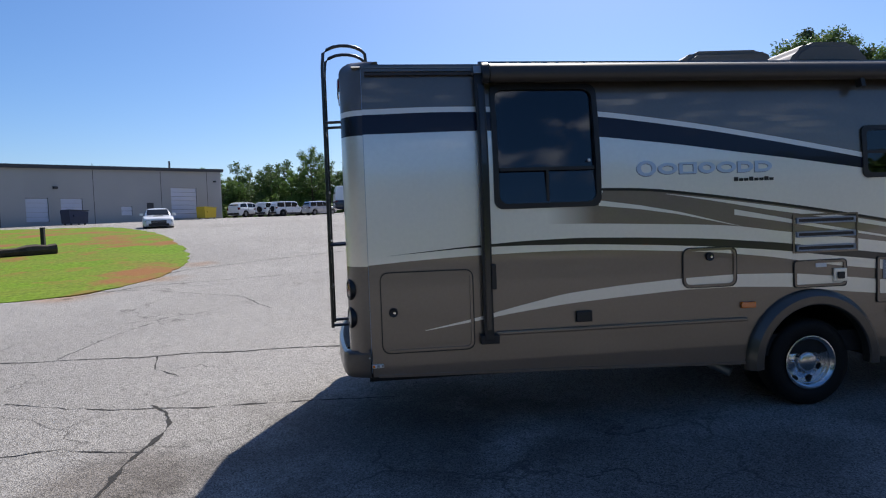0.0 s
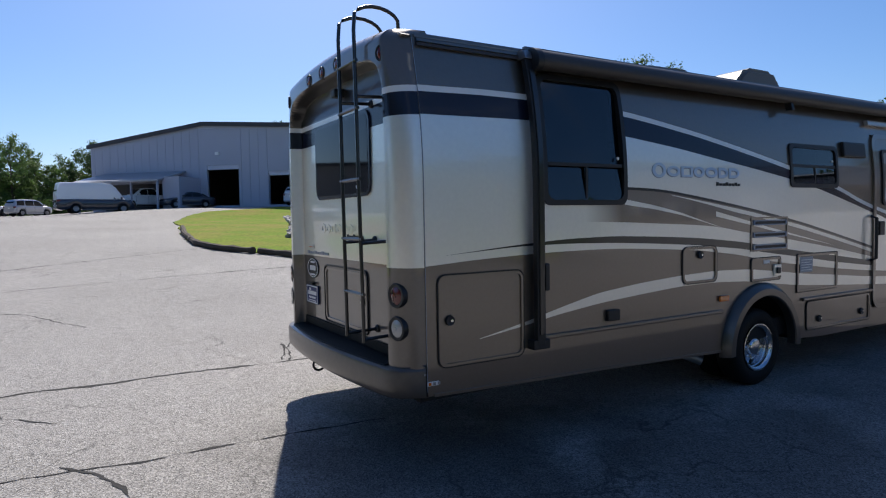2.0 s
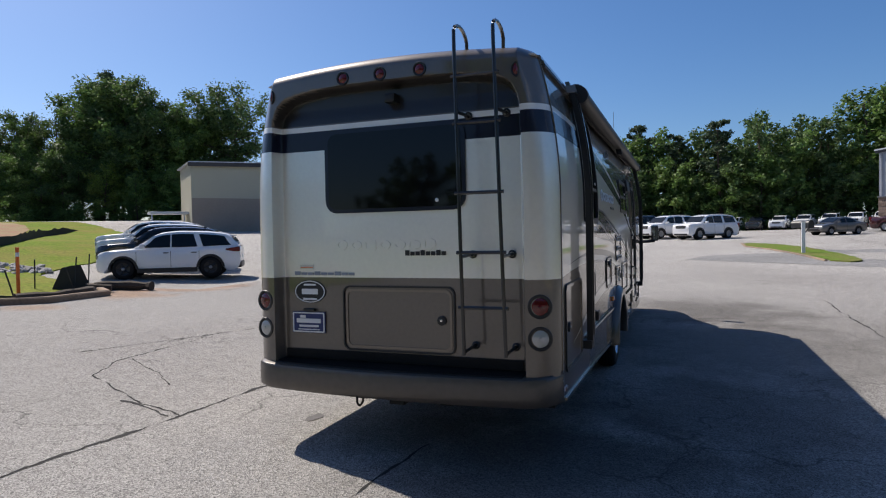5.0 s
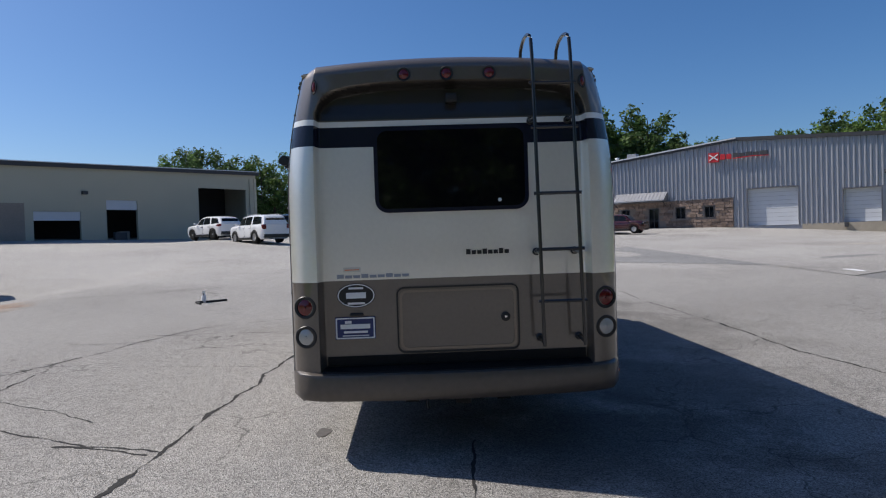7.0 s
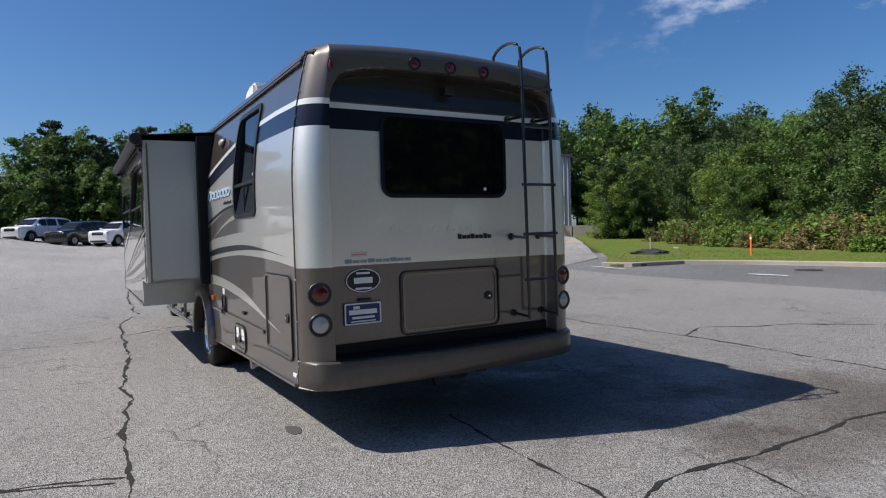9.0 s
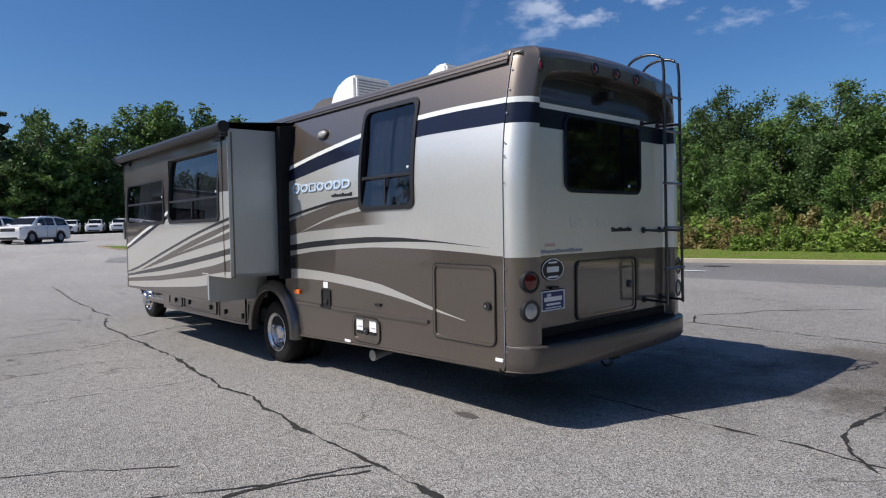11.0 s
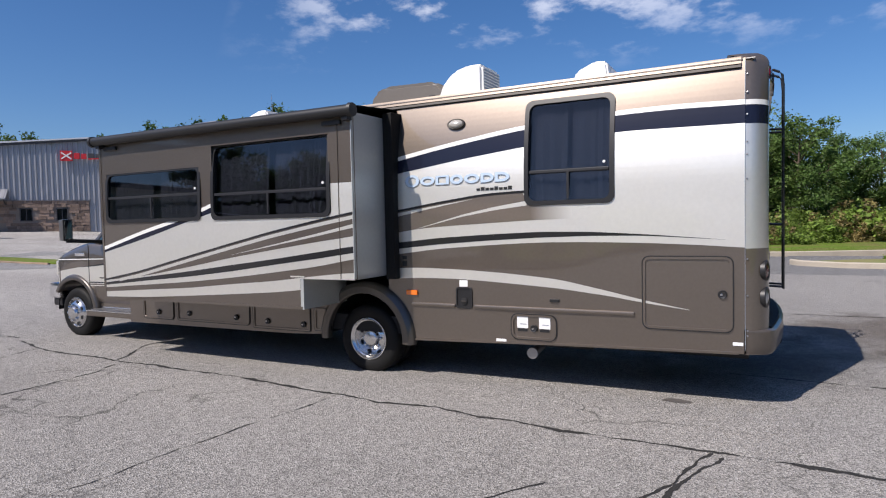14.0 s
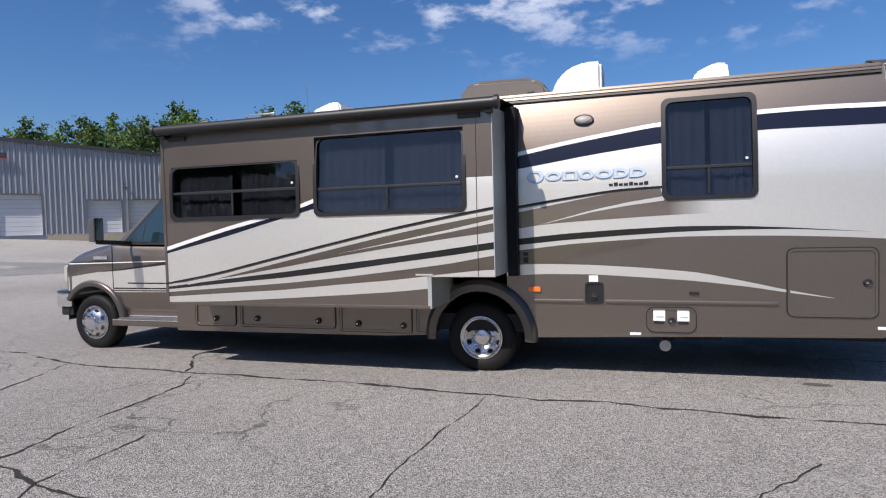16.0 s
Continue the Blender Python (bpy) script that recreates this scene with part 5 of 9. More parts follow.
part("topper_fabric", prism(bmesh.new(), [(W, 2.80), (3.25, 2.742), (3.25, 2.738), (W, 2.795)], "x", 3.62, 7.50), M["black"], top, "taut black topper cloth")
for x in (3.60, 7.50):
    part("topper_cap", lathe(bmesh.new(), [(0, -0.02), (0.065, -0.018), (0.068, 0.018), (0, 0.02)], pose(x, 3.255, 2.69, 0, 90), 20), M["black"], top, "", True)
    part("topper_arm", boxed(x + (0.05 if x < 5 else -0.12), x + (0.12 if x < 5 else -0.05), SY, 3.26, 2.60, 2.66, 0.008), M["black"], top)
for x0, x1 in ((3.78, 4.0), (7.15, 7.38)):
    part("topper_bracket", boxed(x0, x1, SY, SY + 0.03, 2.575, 2.62, 0.006), M["black"], top)

# skirt lockers under the slide
hatch("locker_door", W, 1, 7.07, 7.66, 0.40, 0.68, 0.05, "low locker door under the slide-out", [(7.36, 0.49)])
hatch("locker_door", W, 1, 5.72, 7.00, 0.40, 0.68, 0.05, "low locker door under the slide-out", [(6.77, 0.50), (5.94, 0.49)])
hatch("locker_door", W, 1, 4.78, 5.66, 0.38, 0.70, 0.02, "low locker door under the slide-out", [(5.43, 0.47), (4.88, 0.46)])
hatch("locker_door", W, 1, 4.48, 4.72, 0.40, 0.66, 0.03, "small low locker door")


# wheels
def wheel(x, yc, out, dually):
    """yc: plane of the tyre's outer face."""
    m = pose(x, yc, 0.347, -90 * out)
    w = part("wheel", bmesh.new(), M["rubber"], coach, "truck wheel with polished rim")
    wd = 0.225
    part("tyre", lathe(bmesh.new(), [(0.225, -0.02), (0.245, -0.002), (0.31, 0.004), (0.352, -0.006), (0.372, -0.03), (0.378, -0.055), (0.378, -wd + 0.05), (0.362, -wd + 0.01), (0.24, -wd)], m, 40), M["rubber"], w, "black truck tyre", True)
    if dually:
        prof = [(0.225, -0.012), (0.232, 0.002), (0.222, 0.004), (0.212, -0.012), (0.198, -0.02), (0.194, -0.05), (0.188, -0.055), (0.186, -0.09), (0.176, -0.115), (0.150, -0.112), (0.118, -0.085), (0.098, -0.078), (0.088, -0.05), (0.080, -0.03), (0.070, -0.024), (0, -0.022)]
    else:
        prof = [(0.225, -0.012), (0.232, 0.002), (0.222, 0.004), (0.212, -0.010), (0.205, -0.02), (0.185, 0.02), (0.15, 0.045), (0.11, 0.055), (0.10, 0.075), (0.085, 0.095), (0.05, 0.10), (0, 0.10)]
    rim = part("rim", lathe(bmesh.new(), prof, m, 40), M["rim"], w, "polished chrome rim", True)
    for k in range(8):
        a = 2 * math.pi * (k + 0.5) / 8
        hz = -0.114 if dually else 0.035
        part("hand_hole", prism(bmesh.new(), disc(0, 0, 0.024, 12, 0.030), "z", hz - 0.004, hz + 0.006), M["under"], rim).matrix_basis = m @ pose(0.176 * math.cos(a), 0.176 * math.sin(a), 0, 0, 0, math.degrees(a))
        a = 2 * math.pi * k / 8
        part("lug_nut", lathe(bmesh.new(), [(0.016, 0), (0.016, 0.03), (0.008, 0.038), (0, 0.038)], m @ pose(0.116 * math.cos(a), 0.116 * math.sin(a), -0.088 if dually else 0.05), 6), M["chrome"], rim, "", True)
    if dually:
        part("inner_tyre", lathe(bmesh.new(), [(0.2, -0.28), (0.31, -0.275), (0.366, -0.31), (0.366, -0.46), (0.31, -0.49), (0.2, -0.49)], m, 32), M["rubber"], w, "", True)
    part("drum", lathe(bmesh.new(), [(0.2, -0.13), (0.2, -0.3), (0, -0.3)], m, 24), M["under"], w)


wheel(4.0, 0.02, -1, True)
wheel(4.0, W - 0.02, 1, True)
FWX = 9.57
wheel(FWX, 0.26, -1, False)
wheel(FWX, W - 0.26, 1, False)
part("rear_axle", tube(bmesh.new(), [(4.0, 0.3, 0.37), (4.0, W - 0.3, 0.37)], 0.08, 12), M["under"], coach)


def arch_flare(cx, y, out, r0, r1, wide, a0, a1, material, n=26):
    """A rounded wheel-arch flare standing out from the side."""
    bm = bmesh.new()
    rows = []
    for k in range(n + 1):
        a = radians(a0 + (a1 - a0) * k / n)
        row = []
        for r, d in ((r1, -0.02), (r1, 0.015), (r1 - 0.02, 0.045), ((r0 + r1) / 2 + 0.01, wide), (r0 + 0.012, wide), (r0, wide - 0.012), (r0 + 0.004, -0.02)):
            row.append(bm.verts.new((cx + r * math.cos(a), y + out * d, 0.37 + r * math.sin(a))))
        rows.append(row)
    for a, b in zip(rows, rows[1:]):
        for k in range(6):
            bm.faces.new((a[k], a[k + 1], b[k + 1], b[k]))
    bm.faces.new(rows[0]); bm.faces.new(rows[-1])
    return bm


for y, out in ((0.0, -1), (W, 1)):
    part("rear_fender", arch_flare(4.0, y, out, 0.485, 0.615, 0.075, -4, 184, M["fender"]), M["fender"], coach, "smooth taupe wheel-arch flare", True)
    bm = bmesh.new()
    n = 18
    rows = [[bm.verts.new((4.0 + 0.56 * math.cos(math.pi * k / n), y - out * d, 0.37 + 0.56 * math.sin(math.pi * k / n))) for d in (0.0, 0.62)] for k in range(n + 1)]
    for a, b in zip(rows, rows[1:]):
        bm.faces.new((a[0], a[1], b[1], b[0]))
    part("wheel_well", bm, M["under"], coach)

# exhaust, drain pipe, valves
part("tail_pipe", tube(bmesh.new(), [(2.9, 0.62, 0.47), (3.2, 0.38, 0.36), (3.38, 0.20, 0.265)], 0.048, 14), M["steel"], coach, "bare steel tail pipe", True)
part("drain_pipe", tube(bmesh.new(), [(2.12, 1.9, 0.40), (2.13, 2.28, 0.33), (2.14, 2.40, 0.31)], 0.045, 14), M["steel"], coach, "capped waste drain pipe", True)
part("drain_cap", lathe(bmesh.new(), [(0.055, 0), (0.055, 0.03), (0, 0.032)], pose(2.14, 2.39, 0.312, -90), 14), M["steel"], coach)
part("holding_tank", boxed(1.6, 2.9, 0.5, 2.2, 0.34, 0.45, 0.03), M["under"], coach)
part("running_gear", boxed(4.8, 7.6, 0.6, 1.9, 0.30, 0.42, 0.03), M["under"], coach)

# roof equipment
bm = bmesh.new()
prism(bm, [(3.32, 2.93), (3.36, 3.13), (3.52, 3.235), (4.2, 3.25), (4.36, 3.18), (4.44, 2.93)], "y", 0.95, 1.75)
bmesh.ops.bevel(bm, geom=bm.edges[:], offset=0.05, segments=3, affect="EDGES")
ac = part("air_conditioner", bm, M["unit_brown"], coach, "brown roof air conditioner", True)
part("ac_vent", boxed(3.5, 3.58, 1.74, 1.757, 3.0, 3.07, 0.006), M["black"], ac)
bm = bmesh.new()
prism(bm, [(4.0, 2.92), (4.08, 3.06), (4.2, 3.13), (4.62, 3.13), (4.74, 3.05), (4.8, 2.92)], "y", 0.25, 0.80)
bmesh.ops.bevel(bm, geom=bm.edges[:], offset=0.05, segments=3, affect="EDGES")
part("roof_vent_lid", bm, M["unit_brown"], coach, "brown domed roof vent lid", True)
bm = bmesh.new()
prism(bm, [(2.73, 2.93), (2.73, 3.24), (2.90, 3.245), (3.06, 3.20), (3.17, 3.11), (3.235, 3.0), (3.25, 2.93)], "y", 1.65, 2.15)
bmesh.ops.bevel(bm, geom=bm.edges[:], offset=0.03, segments=3, affect="EDGES")
dish = part("satellite_cover", bm, M["white_plastic"], coach, "white satellite dish cover", True)
for k in range(8):
    part("grille_bar", boxed(2.724, 2.732, 1.70, 2.10, 2.96 + 0.031 * k, 2.975 + 0.031 * k), M["letter_grey"], dish)
for x0, x1, h_ in ((1.47, 1.86, 3.14), (5.85, 6.3, 3.11)):
    bm = bmesh.new()
    prism(bm, [(x0, 2.92), (x0 + 0.03, h_), (x0 + 0.15, h_ + 0.01), (x1 - 0.06, h_ - 0.07), (x1, 2.92)], "y", 1.5, 1.95)
    bmesh.ops.bevel(bm, geom=bm.edges[:], offset=0.02, segments=2, affect="EDGES")
    part("roof_vent_cover", bm, M["white_plastic"], coach, "white roof vent cover", True)
part("roof_rail", tube(bmesh.new(), [(6.8, 1.9, 2.95), (6.83, 1.9, 3.06), (7.25, 1.9, 3.06), (7.28, 1.9, 2.95)], 0.012, 8), M["steel"], coach, "", True)
part("antenna", tube(bmesh.new(), [(7.2, 0.35, 2.93), (7.25, 0.35, 3.75)], [0.006, 0.003], 6), M["steel"], coach)

# roll-out awning on the entry side
aw = part("awning", tube(bmesh.new(), [(1.27, -0.10, 2.80), (7.55, -0.10, 2.80)], 0.075, 18), M["awning"], coach, "rolled patio awning", True)
part("awning_rail", boxed(1.2, 7.6, -0.06, -0.022, 2.86, 2.905, 0.01), M["taupe"], aw)
for x in (1.20, 7.58):
    part("awning_head", lathe(bmesh.new(), [(0, -0.03), (0.08, -0.028), (0.085, 0.02), (0.06, 0.03), (0, 0.03)], pose(x + 0.04, -0.10, 2.80, 0, 90), 20), M["black"], aw, "", True)
    arm = part("awning_arm", boxed(x - 0.045, x + 0.03, -0.085, -0.035, 0.72, 2.80, 0.008), M["black"], aw, "black awning support arm")
    part("arm_channel", boxed(x - 0.028, x + 0.013, -0.096, -0.085, 0.80, 2.72, 0.004), M["black_paint"], arm)
    part("arm_knob", boxed(x + 0.02, x + 0.06, -0.10, -0.03, 1.12, 1.32, 0.012), M["black"], arm)
    part("arm_foot", boxed(x - 0.075, x + 0.075, -0.08, 0.0, 0.69, 0.76, 0.008), M["black"], arm)
    part("arm_cap", boxed(x - 0.05, x + 0.03, -0.10, -0.0, 2.80, 2.86, 0.006), M["steel"], arm)
part("awning_latch", boxed(4.43, 4.47, -0.13, -0.06, 2.66, 2.74, 0.01), M["black"], aw)

# entry door
d = part("entry_door", ring(bmesh.new(), rrect(6.11, 6.94, 0.54, 2.53, 0.14), rrect(6.16, 6.89, 0.59, 2.48, 0.11), "y", -0.022, 0.02), M["wedge"], coach, "narrow entry door with tan frame and window", True)
part("door_leaf", prism(bmesh.new(), rrect(6.155, 6.895, 0.585, 2.485, 0.11), "y", -0.008, 0.02), M["taupe"], d)
for lo, hi, m_ in ((CREAM_BOTTOM, NAVY_BOTTOM, "cream"), (NAVY_BOTTOM, lambda x: WHITE_TOP(x) - 0.04, "navy"), (lambda x: WHITE_TOP(x) - 0.04, WHITE_TOP, "white_line"), (LOW_BOTTOM, LOW_TOP, "cream")):
    bm = bmesh.new()
    xs = np.linspace(6.16, 6.89, 9)
    for a, b in zip(xs, xs[1:]):
        bm.faces.new([bm.verts.new(c) for c in ((a, -0.0105, lo(a)), (b, -0.0105, lo(b)), (b, -0.0105, hi(b)), (a, -0.0105, hi(a)))])
    part("door_stripe", bm, M[m_], d)
part("door_window_frame", ring(bmesh.new(), rrect(6.30, 6.72, 1.72, 2.36, 0.06), rrect(6.335, 6.685, 1.755, 2.325, 0.05), "y", -0.024, -0.006), M["black"], d, "", True)
part("pane", prism(bmesh.new(), rrect(6.33, 6.69, 1.75, 2.33, 0.05), "y", -0.016, -0.011), mat("milky_glass", (0.30, 0.33, 0.34), 0.1, 0, 0.05, coat=1.0), d)
part("grab_handle", tube(bmesh.new(), [(6.06, -0.01, 1.60), (6.06, -0.07, 1.58), (6.06, -0.07, 1.12), (6.06, -0.01, 1.10)], 0.018, 8), M["black"], coach, "black grab handle", True)
part("door_latch", boxed(6.19, 6.30, -0.05, -0.01, 1.38, 1.54, 0.012), M["black"], d)
part("door_lamp", boxed(6.05, 6.75, -0.05, 0.0, 2.615, 2.675, 0.015), M["clear_lens"], coach, "long pale lamp over the door")
part("range_vent", boxed(5.46, 5.92, -0.04, 0.0, 2.245, 2.41, 0.02), M["black"], coach, "dark range hood vent")

# ---- the van cab under the front cap ----
def cab_low(x):
    d = abs(x - FWX)
    return max(0.52, 0.37 + math.sqrt(0.485 ** 2 - d * d)) if d < 0.485 else 0.52


CAB_TOP = lerp_table([(7.85, 1.40), (9.02, 1.43), (9.2, 1.45), (9.55, 1.40), (9.88, 1.315), (10.07, 1.245), (10.13, 1.18), (10.165, 1.02)])
CAB_HALF = lerp_table([(7.85, 1.025), (9.3, 1.02), (9.8, 1.01), (10.0, 0.985), (10.1, 0.95), (10.165, 0.90)])
bm = bmesh.new()
rows = []
for x in [7.85, 8.4, 8.9, 9.02, 9.12, 9.14, *np.linspace(9.16, 9.98, 17), 10.0, 10.05, 10.08, 10.11, 10.135, 10.165]:
    hw, zt, zl = CAB_HALF(x), CAB_TOP(x), cab_low(x)
    belt = zt - 0.08 - 0.04 * sstep(9.0, 9.6, x)
    half = [(hw * 0.97, zl), (hw, min(zl + 0.08, belt - 0.02)), (hw, belt - 0.01), (hw * 0.975, belt + 0.04), (hw * 0.86, zt - 0.015), (hw * 0.5, zt + 0.015), (0, zt + 0.02)]
    ring_ = [(1.26 - a, b) for a, b in half] + [(1.26 + a, b) for a, b in reversed(half[:-1])]
    rows.append([bm.verts.new((x, y, z)) for y, z in ring_])
for a, b in zip(rows, rows[1:]):
    for k in range(len(a) - 1):
        bm.faces.new((a[k], a[k + 1], b[k + 1], b[k]))
    bm.faces.new((a[-1], a[0], b[0], b[-1]))
bm.faces.new(rows[-1])
cab = part("cab", bm, M["taupe"], coach, "van cab with taupe hood and cream flank", True)


def cab_y(x, out, d):
    return 1.26 + out * (CAB_HALF(x) + d)


def cab_strip(name, lo, hi, x0, x1, out, material, d):
    bm = bmesh.new()
    xs = np.linspace(x0, x1, 24)
    for a, b in zip(xs, xs[1:]):
        la, lb = max(lo(a), cab_low(a)), max(lo(b), cab_low(b))
        if hi(a) > la and hi(b) > lb:
            bm.faces.new([bm.verts.new(c) for c in ((a, cab_y(a, out, d), la), (b, cab_y(b, out, d), lb), (b, cab_y(b, out, d), hi(b)), (a, cab_y(a, out, d), hi(a)))])
    part(name, bm, material, cab)


for out in (-1, 1):
    cab_strip("cab_cream", lerp_table([(7.9, 0.78), (9.2, 0.77), (10.15, 0.77)]), lerp_table([(7.9, 1.22), (8.39, 1.165), (9.065, 1.083), (9.5, 1.04), (10.08, 0.965), (10.15, 0.95)]), 7.9, 10.15, out, M["cream"], 0.002)
    cab_strip("cab_black_line", lerp_table([(7.9, 1.185), (8.39, 1.13), (9.065, 1.066), (9.4, 1.045)]), lerp_table([(7.9, 1.222), (8.39, 1.167), (9.065, 1.085), (9.4, 1.05)]), 7.9, 9.4, out, M["black_paint"], 0.004)
    for z, x1, m_ in ((0.885, 8.95, "black_paint"), (0.815, 9.19, "black_paint"), (0.785, 9.19, "taupe")):
        cab_strip("cab_dark_line", lambda x, z=z: z, lambda x, z=z: z + 0.018, 7.9, x1, out, M[m_], 0.004)
    cab_strip("cab_white_line", lambda x: 1.150 + 0.017 * (10.05 - x), lambda x: 1.163 + 0.017 * (10.05 - x), 7.9, 10.02, out, M["white_line"], 0.004)
    part("door_seam", boxed(9.195, 9.205, *sorted((cab_y(9, out, 0.0), cab_y(9, out, 0.005))), 0.56, 1.40), M["black"], cab)
    part("cab_badge", boxed(9.28, 9.52, *sorted((cab_y(9.2, out, 0.0), cab_y(9.2, out, 0.012))), 1.215, 1.265, 0.005), M["chrome"], cab)
    cab_strip("hood_seam", lambda x: 1.175 + 0.017 * (10.05 - x), lambda x: 1.182 + 0.017 * (10.05 - x), 9.2, 10.0, out, M["black"], 0.004)
    y = 1.26 + out * 1.02
    part("cab_flare", arch_flare(FWX, y - out * 0.02, out, 0.475, 0.565, 0.055, 34, 186, M["fender"]), M["fender"], cab, "", True)
    bm = bmesh.new()
    n = 16
    rows = [[bm.verts.new((FWX + 0.49 * math.cos(math.pi * k / n), 1.26 + out * d, 0.37 + 0.49 * math.sin(math.pi * k / n))) for d in (0.99, 0.5)] for k in range(n + 1)]
    for a, b in zip(rows, rows[1:]):
        bm.faces.new((a[0], a[1], b[1], b[0]))
    part("wheel_well", bm, M["under"], cab)
    # running board
    part("running_board", boxed(7.95, 9.12, *sorted((1.26 + out * 0.92, 1.26 + out * 1.15)), 0.335, 0.425, 0.02), M["taupe"], coach, "moulded running board")
    part("board_tread", boxed(8.0, 9.05, *sorted((1.26 + out * 0.97, 1.26 + out * 1.12)), 0.424, 0.434), M["steel"], coach)
    for y_, z_ in ((1.152, 0.418), (0.985, 0.452)):
        part("board_edge", boxed(8.0, 9.1, *sorted((1.26 + out * (y_ - 0.004), 1.26 + out * (y_ + 0.004))), z_ - 0.009, z_ + 0.009, 0.003), M["chrome"], coach)
    part("rocker", boxed(7.95, 9.1, *sorted((1.26 + out * 0.9, 1.26 + out * 0.98)), 0.42, 0.56, 0.02), M["taupe"], coach)
    # door mirror
    my = 1.26 + out * 1.50
    mr_ = part("door_mirror", boxed(8.90, 9.01, my - 0.068, my + 0.068, 1.46, 1.77, 0.045), mat("mirror_housing_grey", (0.10, 0.10, 0.105), 0.35, 0.3, 0.05, coat=0.4), coach, "tall towing mirror", True)
    part("mirror_glass", boxed(8.886, 8.894, my - 0.052, my + 0.052, 1.485, 1.75, 0.003), mat("mirror", (0.55, 0.57, 0.6), 0.02, 1.0, 0.0), mr_)
    part("mirror_back", boxed(8.893, 8.91, my - 0.066, my + 0.066, 1.465, 1.765, 0.006), M["black"], mr_)
    for z in (1.45, 1.475):
        part("mirror_arm", tube(bmesh.new(), [(8.95, my, z), (8.90, 1.26 + out * 1.0, z - 0.03)], 0.016, 8), M["black"], mr_, "", True)
# greenhouse
bm = bmesh.new()
prof = [(7.85, 1.38, 1.0), (9.2, 1.43, 0.97), (8.46, 2.05, 0.86), (7.85, 2.06, 0.87)]
lo = [bm.verts.new((x, 1.26 - h_, z)) for x, z, h_ in prof]
hi = [bm.verts.new((x, 1.26 + h_, z)) for x, z, h_ in prof]
bm.faces.new(lo); bm.faces.new(hi)
for k in range(4):
    bm.faces.new((lo[k], lo[(k + 1) % 4], hi[(k + 1) % 4], hi[k]))
bmesh.ops.bevel(bm, geom=bm.edges[:], offset=0.03, segments=2, affect="EDGES")
gh = part("cab_roof", bm, M["taupe"], cab, "", True)
M["car_glass"] = mat("car_glass", (0.006, 0.008, 0.009), 0.05, 0, 0.02, spec=0.35)
M["teal_glass"] = mat("teal_cab_glass", (0.012, 0.028, 0.03), 0.03, 0, 0.02, coat=1.0)
for out in (-1, 1):
    for name, quad, lift, material, label in (("window_surround", [(7.93, 1.395), (9.06, 1.415), (8.46, 2.02), (7.93, 2.03)], 0.006, M["frame_black"], "black rubber window surround"), ("door_window", [(7.98, 1.43), (8.97, 1.45), (8.43, 1.975), (7.98, 1.985)], 0.012, M["teal_glass"], "greenish cab door glass")):
        bm = bmesh.new()
        face = bm.faces.new([bm.verts.new((x, 1.26 + out * (1.0 - 0.13 * (z - 1.38) / 0.66 + lift), z)) for x, z in quad])
        part(name, bm, material, cab, label)
    part("quarter_post", tube(bmesh.new(), [(8.70, 1.26 + out * 0.995, 1.43), (8.68, 1.26 + out * 0.945, 1.68)], 0.012, 6), M["black"], cab)
bm = bmesh.new()
bm.faces.new([bm.verts.new(v) for v in ((9.19, 1.26 - 0.90, 1.455), (9.19, 1.26 + 0.90, 1.455), (8.53, 1.26 + 0.79, 2.008), (8.53, 1.26 - 0.79, 2.008))])
part("windscreen", bm, M["teal_glass"], cab, "raked windscreen")
part("front_bumper", boxed(9.96, 10.24, 0.24, 2.28, 0.55, 0.79, 0.05), M["chrome"], coach, "chrome front bumper", True)
part("air_dam", boxed(9.98, 10.20, 0.28, 2.24, 0.43, 0.56, 0.03), M["black"], coach)
part("grille", boxed(10.13, 10.20, 0.62, 1.90, 0.80, 1.10, 0.02), M["chrome"], coach)
for k in range(5):
    part("grille_slot", boxed(10.195, 10.205, 0.66, 1.86, 0.83 + 0.048 * k, 0.855 + 0.048 * k), M["black"], coach)
for y in (0.46, 2.06):
    part("headlamp", boxed(10.03, 10.175, y - (0.115 if y > 1 else 0.135), y + (0.135 if y > 1 else 0.115), 0.90, 1.14, 0.03), M["clear_lens"], coach, "clear headlamp", True)
part("step_well", boxed(6.15, 6.9, 0.05, 0.45, 0.30, 0.40), M["under"], coach)
part("front_axle", boxed(9.45, 9.7, 0.45, 2.07, 0.28, 0.42), M["under"], coach)

